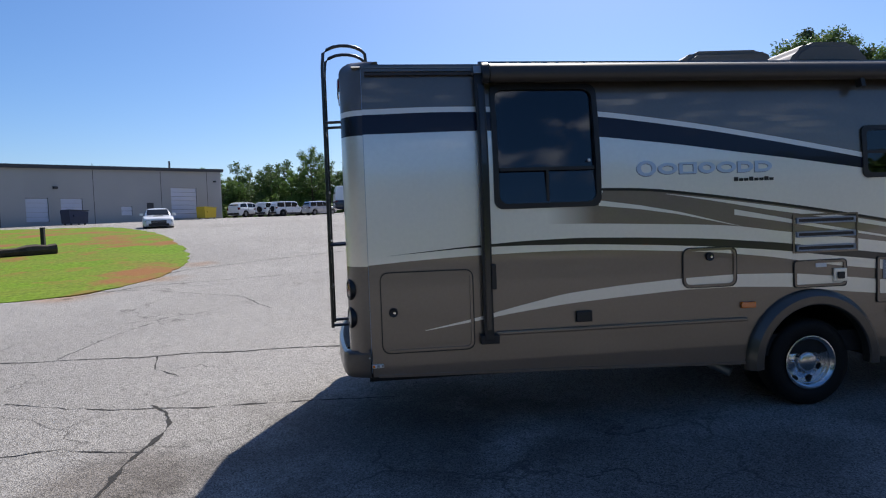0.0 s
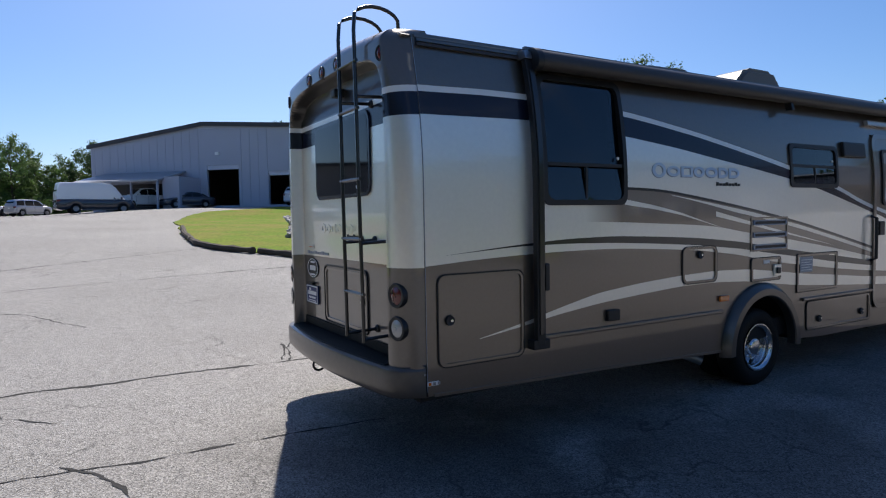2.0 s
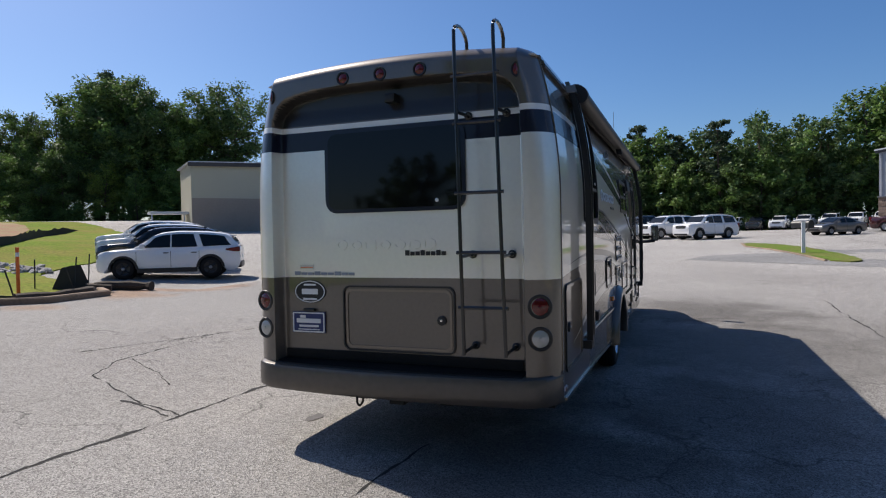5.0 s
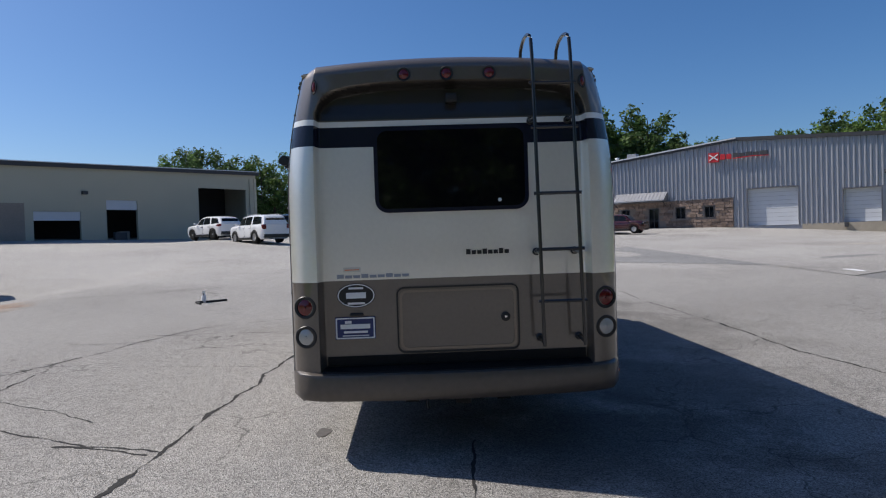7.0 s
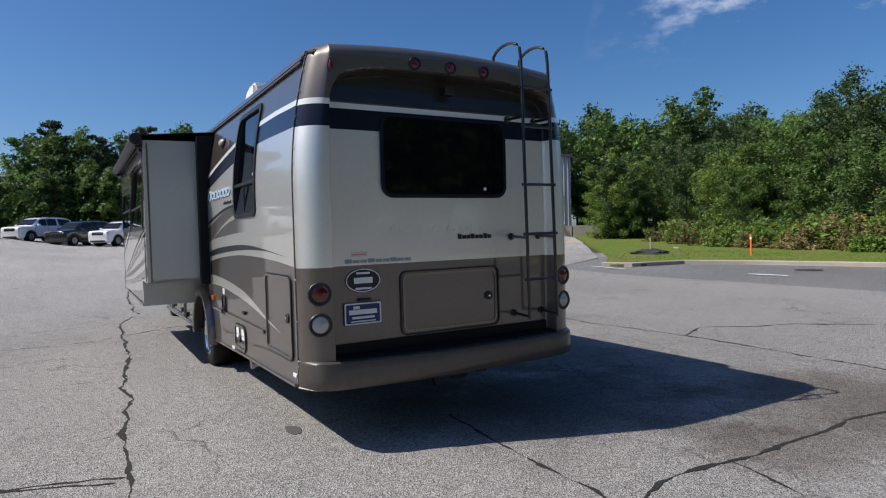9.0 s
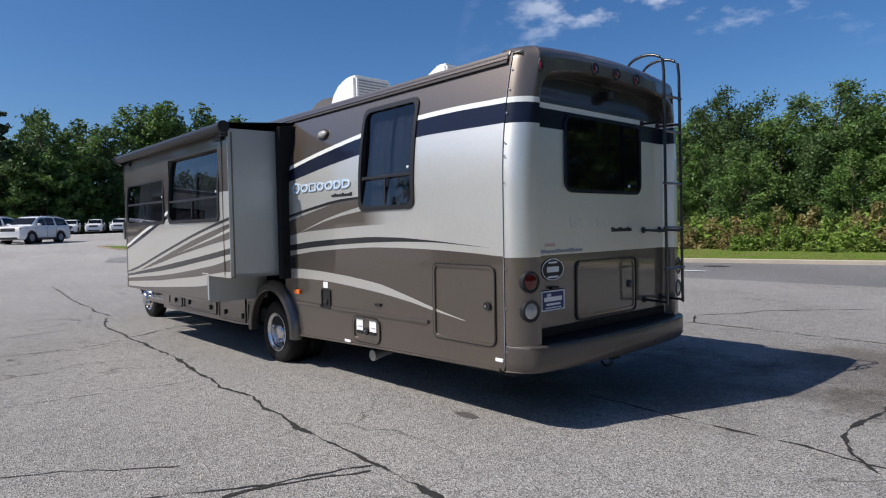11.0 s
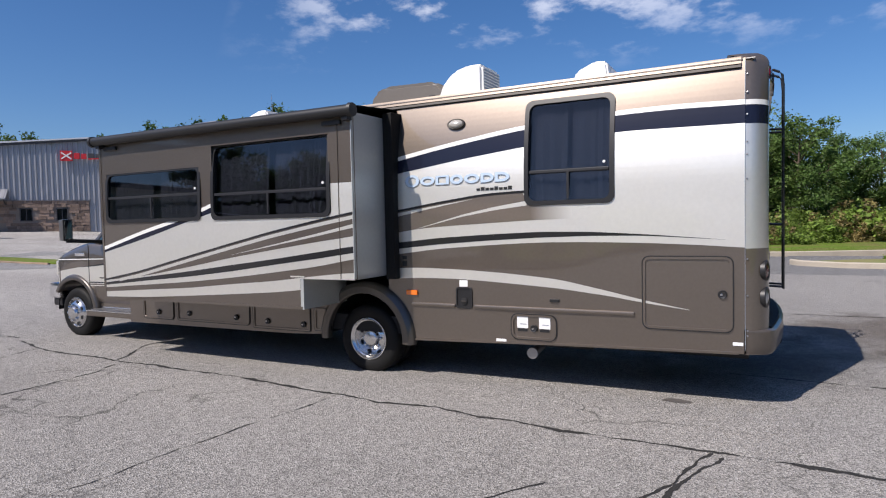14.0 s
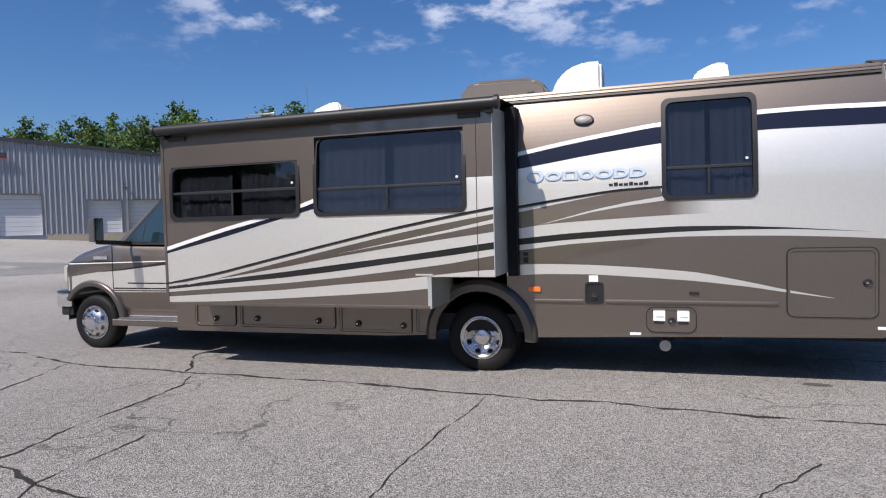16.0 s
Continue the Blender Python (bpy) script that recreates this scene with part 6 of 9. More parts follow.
# the body draws in towards the roof: walls, cap, windows and stripes follow one curve
def draw_in(ob, on_slide):
    me = ob.data
    if ob.matrix_basis != Matrix.Identity(4) or not any(v.co.z > 1.95 and abs(v.co.y - 1.26) > 0.96 for v in me.vertices):
        return
    bm = bmesh.new()
    bm.from_mesh(me)
    low, high = min(v.co.z for v in bm.verts), max(v.co.z for v in bm.verts)
    flat = ob.name.split(".")[0] == "pane"
    curve = lambda z: 0.15 * max(0.0, min(z, 2.95) - 1.9) ** 2
    tall = not flat and any(abs(e.verts[0].co.z - e.verts[1].co.z) > 0.08 for e in bm.edges)
    for k in range(22):
        z = 1.9 + 0.05 * k
        if tall and low + 0.001 < z < high - 0.001:
            bmesh.ops.bisect_plane(bm, geom=bm.verts[:] + bm.edges[:] + bm.faces[:], plane_co=(0, 0, z), plane_no=(0, 0, 1))
    for v in bm.verts:
        half = abs(v.co.y - 1.26)
        w = sstep(0.95, 1.2, half) * (1 - sstep(1.28, 1.36, half) if on_slide else 1)
        inset = w * (curve(low) + (curve(high) - curve(low)) * (v.co.z - low) / max(1e-6, high - low) if flat else curve(v.co.z))
        v.co.y -= math.copysign(inset, v.co.y - 1.26)
        v.co.z += 0.12 * inset
    bm.to_mesh(me)
    bm.free()


for piece in coach.children_recursive:
    line = [piece, piece.parent, piece.parent.parent if piece.parent else None]
    if piece.type == "MESH" and not any(o is not None and o.name.split(".")[0] == "ladder" for o in line):
        draw_in(piece, slide in line)

# ---- buildings round the lot ----
M["tilt_up"] = mat("grey_tilt_up_concrete", (0.40, 0.39, 0.375), 0.9, 0, 0.08, 0.25, 12, 0.1)
M["grey_metal"] = mat("blue_grey_metal_wall", (0.42, 0.44, 0.52), 0.55, 0.1, 0.06, 0.3, 15)
M["grey_metal_side"] = mat("pale_grey_metal_side", (0.42, 0.41, 0.43), 0.55, 0.1, 0.06, 0.3, 15)
M["beige_metal"] = mat("beige_metal_wall", (0.46, 0.43, 0.33), 0.6, 0.05, 0.06, 0.3, 15)
M["tan_block"] = mat("tan_block", (0.30, 0.25, 0.21), 0.9, 0, 0.1, 0.5, 12)
M["silver_metal"] = mat("silver_ribbed_metal", (0.34, 0.35, 0.385), 0.45, 0.35, 0.06, 0.4, 15, 0, 0, 0.05)
M["trim_grey"] = mat("trim_grey", (0.16, 0.16, 0.175), 0.55, 0.2, 0.05)
M["dark_trim"] = mat("dark_trim", (0.05, 0.05, 0.055), 0.6)
M["door_white"] = mat("white_roll_door", (0.60, 0.62, 0.65), 0.5, 0, 0.04)
M["door_lilac"] = mat("pale_roll_door", (0.58, 0.60, 0.68), 0.5, 0, 0.04)
M["metal_roof"] = mat("metal_roof", (0.40, 0.40, 0.42), 0.45, 0.4, 0.08)
M["stone"] = mat("rough_stone", (0.24, 0.175, 0.14), 0.9, 0, 0.3, 1.5, 8, 0.6, 0, 0.35)
M["mortar"] = mat("mortar", (0.22, 0.19, 0.17), 0.95)
M["sign_red"] = mat("sign_red", (0.55, 0.02, 0.03), 0.5)


def wall_holes(bm, L, top, holes, t, z0=0.0):
    xs = sorted({0.0, L, *[x for h in holes for x in h[:2]], *([12.5] if L < 26 and L > 24 else []), *([16.7] if 34 < L < 34.3 else [])})
    for a, b in zip(xs, xs[1:]):
        cuts = sorted([(h[2], h[3]) for h in holes if h[0] - 1e-6 <= a and b <= h[1] + 1e-6])
        edges = [z0] + [c for cut in cuts for c in cut]
        for k in range(0, len(edges) + 1, 2):
            lo = edges[k] if k < len(edges) else None
            if lo is None:
                break
            if k + 1 < len(edges):
                prism(bm, [(a, lo), (b, lo), (b, edges[k + 1]), (a, edges[k + 1])], "y", 0, t)
            else:
                prism(bm, [(a, lo), (b, lo), (b, top(b)), (a, top(a))], "y", 0, t)
    bmesh.ops.remove_doubles(bm, verts=bm.verts, dist=1e-5)
    return bm


def roll_door(parent, x0, x1, z0, z1, y, material, slat=0.45, name="roll_up_door"):
    d = part(name, ring(bmesh.new(), [(x0 - 0.1, z0), (x1 + 0.1, z0), (x1 + 0.1, z1 + 0.1), (x0 - 0.1, z1 + 0.1)], [(x0, z0 + 0.001), (x1, z0 + 0.001), (x1, z1), (x0, z1)], "y", y - 0.03, y + 0.15), M["dark_trim"] if material is not M["door_white"] else M["door_white"], parent)
    n = max(1, int((z1 - z0) / slat))
    h = (z1 - z0) / n
    for k in range(n):
        part("door_panel", boxed(x0, x1, y + 0.05, y + 0.10, z0 + k * h + 0.012, z0 + (k + 1) * h - 0.012), material, d)
    return d


# floor colour kept dark so the open bays look shaded inside
M["shop_floor"] = mat("shaded_shop_floor", (0.07, 0.066, 0.06), 0.8, 0, 0.25, 0.8, 12)


def shed(name, label, p0, p1, depth, base, top, wall_mat, side_mat, openings, parapet=0.0, flat=False, t=0.3):
    """A hall with its front wall from p0 to p1 (seen left to right); heights over its base; openings (x0, x1, z0, z1)."""
    d = Vector((p1[0] - p0[0], p1[1] - p0[1], 0))
    L = d.length
    b = root(name, pose(p0[0], p0[1], base, 0, 0, math.degrees(math.atan2(d.y, d.x))), label, "building")
    part("front_wall", wall_holes(bmesh.new(), L, top, openings, t, -1.5), wall_mat, b)
    for x in (0, L - t):
        h = top(0) if x == 0 else top(L)
        part("side_wall", boxed(x, x + t, t, depth - t, -1.5, h - 0.004), side_mat, b)
    part("back_wall", wall_holes(bmesh.new(), L, top, [], t, -1.5), side_mat, b).matrix_basis = pose(0, depth - t, 0)
    xs = [0, 16.7, L] if 34 < L < 34.3 else [0, 12.5, L] if 24 < L < 26 else [0, L]
    for a, c in zip(xs, xs[1:]):
        e0, e1 = (0.25 if a == 0 else 0), (0.25 if c == L else 0)
        part("roof", prism(bmesh.new(), [(a - e0, top(a)), (c + e1, top(c)), (c + e1, top(c) + 0.12), (a - e0, top(a) + 0.12)], "y", -0.2, depth + 0.2), M["metal_roof"], b)
        part("eave_trim", prism(bmesh.new(), [(a - e0, top(a) - 0.22), (c + e1, top(c) - 0.22), (c + e1, top(c) + 0.16), (a - e0, top(a) + 0.16)], "y", -0.28, -0.2), M["dark_trim"], b)
    part("slab", boxed(t, L - t, t, depth - t, -0.3, 0.02), M["shop_floor"], b)
    return b, L


# beige tilt-up warehouse
wh, L = shed("warehouse", "long low beige concrete warehouse with roll-up doors", (-51, 34), (-17.9, 78.2), 30, 2.55, lambda x: 6.15 - 0.8 * max(0.0, 55 - x) / 28, M["tilt_up"], M["tilt_up"], [(31.8, 33.9, 0.1, 2.4), (35.1, 37.3, 0.1, 2.4), (47.8, 51.4, 0.2, 3.8), (44.6, 45.5, 0.2, 2.0), (41.5, 42.8, 0.6, 1.6)])
for x0, x1, z0, z1, m_ in ((31.8, 33.9, 0.1, 2.4, "door_lilac"), (35.1, 37.3, 0.1, 2.4, "door_lilac"), (47.8, 51.4, 0.2, 3.8, "door_lilac"), (41.5, 42.8, 0.6, 1.6, "door_lilac")):
    roll_door(wh, x0, x1, z0, z1, 0.05, M[m_])
part("steel_door", boxed(44.6, 45.5, 0.08, 0.14, 0.2, 2.0), M["dark_trim"], wh, "dark steel door")
for x in (29.5, 38.5, 46.5, 53.0):
    part("panel_joint", boxed(x, x + 0.06, -0.004, 0.0, -1, 6.1), M["dark_trim"], wh)
part("wall_lamp", boxed(34.4, 34.8, -0.25, 0, 3.35, 3.6, 0.03), M["dark_trim"], wh)
part("wall_lamp", boxed(54.0, 54.3, -0.25, 0, 4.6, 4.8, 0.03), M["dark_trim"], wh)
part("roof_pipe", tube(bmesh.new(), [(52.3, 6, 6.2), (52.3, 6, 7.6)], 0.12, 8), M["dark_trim"], wh)
part("roof_unit", boxed(45.5, 47.5, 10, 11.5, 6.0, 6.65, 0.05), M["dark_trim"], wh)

# blue-grey gabled hall on the pad
gh_, L = shed("metal_hall", "tall blue-grey metal hall with open bay doors", (0.34, 66.8), (18.3, 49.5), 33.1, 3.05, lambda x: float(np.interp(x, [0, 12.5, 24.94], [6.1, 7.75, 7.0])), M["grey_metal"], M["grey_metal_side"], [(12.7, 16.0, 0.1, 3.85), (19.0, 21.2, 0.1, 3.15), (21.9, 24.3, 0.4, 3.25)])
part("door_header", boxed(12.7, 16.0, 0.1, 0.16, 3.45, 3.85), M["door_lilac"], gh_)
part("door_header", boxed(19.0, 21.2, 0.1, 0.16, 2.75, 3.15), M["door_lilac"], gh_)
roll_door(gh_, 21.9, 24.3, 1.75, 3.25, 0.05, M["door_lilac"], 0.5)
for k in range(28):
    part("wall_rib", boxed(0.4 + 0.88 * k, 0.46 + 0.88 * k, -0.03, 0, -0.5, float(np.interp(0.43 + 0.88 * k, [0, 12.5, 24.94], [6.1, 7.75, 7.0])) - 0.25), M["grey_metal"], gh_) if not (12.5 < 0.4 + 0.88 * k < 16.2 or 18.9 < 0.4 + 0.88 * k < 24.4) else None
for u in (4.1, 10.4, 17.1, 23.7, 31.2):
    part("downspout", boxed(24.94, 25.06, u - 0.06, u + 0.06, 0, 6.95), M["dark_trim"], gh_)
part("downspout", boxed(24.4, 24.5, -0.08, 0, 0, 6.9), M["dark_trim"], gh_)
part("side_door", boxed(24.94, 25.0, 3.4, 4.5, 0.3, 2.4), M["door_white"], gh_, "pale side door")
for u, z in ((6.5, 5.6), (6.3, 4.0)):
    part("side_vent", boxed(24.94, 25.05, u - 0.35, u + 0.35, z, z + 0.7), M["dark_trim"], gh_)
for u, z in ((13.9, 4.8), (21.4, 5.0)):
    part("wall_lamp", boxed(u - 0.2, u + 0.2, -0.2, 0, z, z + 0.25), M["white_plastic"], gh_)
lean = part("lean_to", prism(bmesh.new(), [(-4.0, 2.3), (-4.0, 2.45), (0, 3.45), (0, 3.3)], "x", 1.5, 10.5), M["metal_roof"], gh_, "low canopy roof along the front")
part("lean_to_wall", boxed(10.3, 12.0, -3.2, 0, -1, 2.7), M["grey_metal"], gh_)
part("lean_to_wall", boxed(1.7, 10.3, -0.4, -0.05, -1, 2.3), M["dark_trim"], gh_)
for x in (1.8, 4.5, 7.4, 10.1):
    part("canopy_post", boxed(x, x + 0.15, -3.8, -3.65, -1, 2.32), M["grey_metal"], gh_)

# beige shed with docks
ys_, L = shed("dock_shed", "beige metal shed with loading docks and open bay", (36.2, 36.85), (59.5, 18.25), 6.0, 1.9, lambda x: 6.0 + 0.65 * x / 30, M["beige_metal"], M["beige_metal"], [(9.6, 13.0, -1.0, 2.6), (15.0, 17.6, -0.3, 3.6), (23.4, 28.6, 0.2, 4.95)])
part("block_band", boxed(0.0, 9.0, -0.05, -0.002, -1, 3.2), M["tan_block"], ys_, "tan lower wall band")
part("door_header", boxed(9.6, 13.0, 0.1, 0.16, 1.9, 2.6), M["door_white"], ys_)
part("door_header", boxed(15.0, 17.6, 0.1, 0.16, 2.8, 3.6), M["door_white"], ys_)
part("corner_trim", boxed(29.55, 29.85, -0.05, 0.35, -1, 6.1), M["beige_metal"], ys_)
part("gutter", prism(bmesh.new(), [(-0.2, 6.10), (30.1, 6.75), (30.1, 6.82), (-0.2, 6.17)], "y", -0.36, -0.29), M["door_white"], ys_, "pale roof edge strip")
part("downspout", boxed(29.0, 29.1, -0.12, 0, -0.8, 6.0), M["beige_metal"], ys_)
part("dock_foundation", boxed(9.1, 29.9, -0.06, -0.002, -1.4, -0.1), M["kerb"], ys_, "concrete dock foundation")
part("wall_lamp", boxed(13.1, 13.5, -0.3, 0, 4.0, 4.25), M["dark_trim"], ys_)
part("dock_bumper", boxed(12.2, 12.8, -0.3, 0, -0.9, -0.2), M["white_plastic"], ys_)
part("canopy", boxed(-3.0, 0.1, 1.5, 3.5, 1.95, 2.15, 0.02), M["door_white"], ys_, "small white canopy")
for x_ in (-2.9, -0.4):
    part("canopy_post", boxed(x_, x_ + 0.1, 1.55, 1.65, -1.0, 1.97), M["door_white"], ys_)
part("stacked_crate", boxed(16.4, 17.2, 0.7, 1.4, 0.02, 1.0, 0.02), M["tan_block"], ys_)
# dark panel added behind the bays so that their inside stays black
part("inner_partition", boxed(9.4, 29.3, 4.6, 4.75, -0.2, 5.9), M["dark_room"], ys_, "dark panel added to keep the bays shaded")
part("dock_leveller", boxed(15.4, 16.4, -0.5, -0.1, -0.3, 0.9, 0.05), M["dark_trim"], ys_)

# silver ribbed shop with a stone front and white bay doors
SHOP_TOP = lambda x: float(np.interp(x, [0, 16.7, 34.1], [7.9, 9.5, 8.35]))
SHOP_DOORS = ((17.7, 22.45, 0.05, 4.0), (26.4, 29.5, 0.13, 3.45), (30.2, 33.3, 0.2, 3.52))
SHOP_HOLES = ((1.2, 2.25, 1.1, 2.4), (3.9, 4.95, 1.1, 2.4), (7.15, 8.3, 0.02, 2.4), (10.2, 11.3, 1.1, 2.4), (13.3, 14.35, 1.1, 2.4))
zs_, L = shed("ribbed_shop", "silver ribbed metal shop with white doors, stone front", (72.32, -19.46), (51.86, -46.74), 14, 1.55, SHOP_TOP, M["silver_metal"], M["silver_metal"], list(SHOP_DOORS + SHOP_HOLES))
for x0, x1, z0, z1 in SHOP_DOORS:
    roll_door(zs_, x0, x1, z0, z1, 0.36, M["door_white"], 0.4)
    part("door_reveal", ring(bmesh.new(), [(x0 - 0.12, z0 - 0.05), (x1 + 0.12, z0 - 0.05), (x1 + 0.12, z1 + 0.12), (x0 - 0.12, z1 + 0.12)], [(x0, z0), (x1, z0), (x1, z1), (x0, z1)], "y", 0.302, 0.52), M["door_lilac"], zs_)
    part("door_trim", ring(bmesh.new(), [(x0 - 0.10, z0), (x1 + 0.10, z0), (x1 + 0.10, z1 + 0.10), (x0 - 0.10, z1 + 0.10)], [(x0, z0 + 0.01), (x1, z0 + 0.01), (x1, z1), (x0, z1)], "y", -0.08, 0.0), M["trim_grey"], zs_)


def rib_lo(x):
    for x0, x1, z0, z1 in SHOP_DOORS:
        if x0 - 0.2 < x < x1 + 0.2:
            return z1 + 0.14
    return 3.15 if x < 16.5 else -0.05


for k in range(74):
    x = 0.12 + 0.46 * k
    part("wall_rib", prism(bmesh.new(), [(x, -0.004), (x + 0.05, -0.09), (x + 0.15, -0.09), (x + 0.20, -0.004)], "z", rib_lo(x + 0.1), SHOP_TOP(x) - 0.15), M["silver_metal"], zs_)
part("gable_edge", prism(bmesh.new(), [(-0.3, 7.92), (16.7, 9.52), (16.7, 9.66), (-0.3, 8.06)], "y", -0.36, -0.28), M["door_white"], zs_, "white roof edge strip")
rng = random.Random(4)
for r in range(10):  # stone courses
    x = 0.0
    while x < 16.2:
        w = rng.uniform(0.30, 0.95)
        z = 0.02 + r * 0.31
        if not any(a - 0.05 < x + w and x < b + 0.05 and lo < z + 0.30 and z < hi for a, b, lo, hi in SHOP_HOLES):
            part("stone", boxed(x, min(x + w, 16.3) - 0.03, -0.16 - rng.uniform(0, 0.07), -0.02, z, z + 0.285), M["stone"], zs_)
        x += w
part("stone_backing", wall_holes(bmesh.new(), 16.3, lambda x: 3.12, list(SHOP_HOLES), 0.09), M["mortar"], zs_).matrix_basis = pose(0, -0.1, 0)
part("stone_coping", boxed(-0.05, 16.4, -0.28, -0.0, 3.12, 3.24, 0.02), M["trim_grey"], zs_)
for x0, x1, z0, z1 in SHOP_HOLES:
    w_ = part("shop_window" if z0 > 0.5 else "shop_door", ring(bmesh.new(), [(x0, z0), (x1, z0), (x1, z1), (x0, z1)], [(x0 + 0.08, z0 + 0.08), (x1 - 0.08, z0 + 0.08), (x1 - 0.08, z1 - 0.08), (x0 + 0.08, z1 - 0.08)], "y", -0.16, 0.1), M["dark_trim"], zs_)
    part("pane", boxed(x0 + 0.08, x1 - 0.08, 0.0, 0.02, z0 + 0.08, z1 - 0.08), M["car_glass"], w_)
    part("glazing_bar", boxed((x0 + x1) / 2 - 0.03, (x0 + x1) / 2 + 0.03, -0.03, 0.0, z0 + 0.08, z1 - 0.08), M["dark_trim"], w_)
cn = part("canopy", prism(bmesh.new(), [(-1.6, 3.25), (-1.6, 3.37), (-0.06, 4.3), (-0.06, 4.15)], "x", 3.3, 9.3), M["metal_roof"], zs_, "tan metal canopy over the entrance")
for x in (3.4, 9.1):
    part("canopy_bracket", tube(bmesh.new(), [(x, -1.5, 3.25), (x, -0.1, 2.7)], 0.05, 6), M["dark_trim"], cn)
for k in range(15):
    part("canopy_rib", prism(bmesh.new(), [(-1.6, 3.37), (-1.6, 3.41), (-0.06, 4.34), (-0.06, 4.30)], "x", 3.35 + 0.41 * k, 3.40 + 0.41 * k), M["metal_roof"], cn)
sg = part("shop_sign", boxed(13.9, 15.0, -0.42, -0.24, 7.15, 8.2, 0.03), M["sign_red"], zs_, "red sign with a white cross mark")
for a in (35, -35):
    part("sign_mark", boxed(-0.55, 0.55, -0.02, 0.0, -0.06, 0.06, 0, pose(14.45, -0.43, 7.68, 0, a, 0)), M["white_plastic"], sg)
for k, (a, w, c) in enumerate(((15.1, 0.55, "sign_red"), (15.75, 0.5, "sign_red"), (16.35, 0.6, "dark_trim"), (17.05, 0.5, "dark_trim"), (17.65, 0.6, "dark_trim"), (18.35, 0.55, "dark_trim"), (19.0, 0.8, "dark_trim"))):
    part("sign_block", boxed(a, a + w, -0.40, -0.26, 7.50 if c == "dark_trim" else 7.38, 7.98 - 0.05 * (k % 2), 0.04), M[c], sg)
part("sign_swash", prism(bmesh.new(), [(16.4, 7.34), (18.4, 7.46), (19.9, 7.40), (19.9, 7.46), (18.4, 7.56), (16.4, 7.46)], "y", -0.43, -0.38), M["sign_red"], sg)
for x in (14.4, 16.8, 19.2):
    part("sign_bracket", boxed(x, x + 0.08, -0.26, -0.05, 7.55, 7.65), M["trim_grey"], sg)
part("wall_lamp", prism(bmesh.new(), [(-0.7, 4.7), (-0.7, 4.85), (0, 5.1), (0, 4.9)], "x", 29.78, 29.96), M["dark_trim"], zs_)
part("ramp_wall", boxed(34.25, 39.0, -0.35, 0.0, -1.8, 0.1), M["kerb"], zs_, "low concrete ramp wall")
for x in (26.45, 30.5, 32.8):
    part("dock_bumper", boxed(x, x + 0.35, -0.32, -0.08, -0.35, 0.09, 0.02), M["dark_trim"], zs_)
part("dock_foundation", boxed(22.8, 34.1, -0.09, -0.004, -1.6, 0.1), M["kerb"], zs_, "concrete dock foundation")
part("roof_unit", boxed(4.2, 5.3, 1.5, 2.6, 8.5, 9.2, 0.03), M["metal_roof"], zs_)
part("roof_vent", lathe(bmesh.new(), [(0.15, 0), (0.15, 0.4), (0.3, 0.45), (0.25, 0.6), (0, 0.65)], pose(3.0, 1.5, 8.3), 12), M["white_plastic"], zs_, "", True)

# ---- parked vehicles ----
PAINT = {
    "white": mat("white_car_paint", (0.80, 0.80, 0.80), 0.32, 0, 0.02, coat=0.8), "black": mat("black_car_paint", (0.02, 0.02, 0.022), 0.25, 0, 0.02, coat=0.8),
    "silver": mat("silver_car_paint", (0.50, 0.51, 0.54), 0.3, 0.5, 0.03, coat=0.8), "grey": mat("grey_car_paint", (0.16, 0.15, 0.14), 0.3, 0.4, 0.03, coat=0.8),
    "blue": mat("blue_grey_van_paint", (0.20, 0.22, 0.30), 0.35, 0.2, 0.03, coat=0.6), "red": mat("red_truck_paint", (0.05, 0.008, 0.010), 0.25, 0, 0.03, coat=0.8),
    "dark": mat("dark_blue_car_paint", (0.035, 0.04, 0.055), 0.25, 0.2, 0.02, coat=0.8),
}
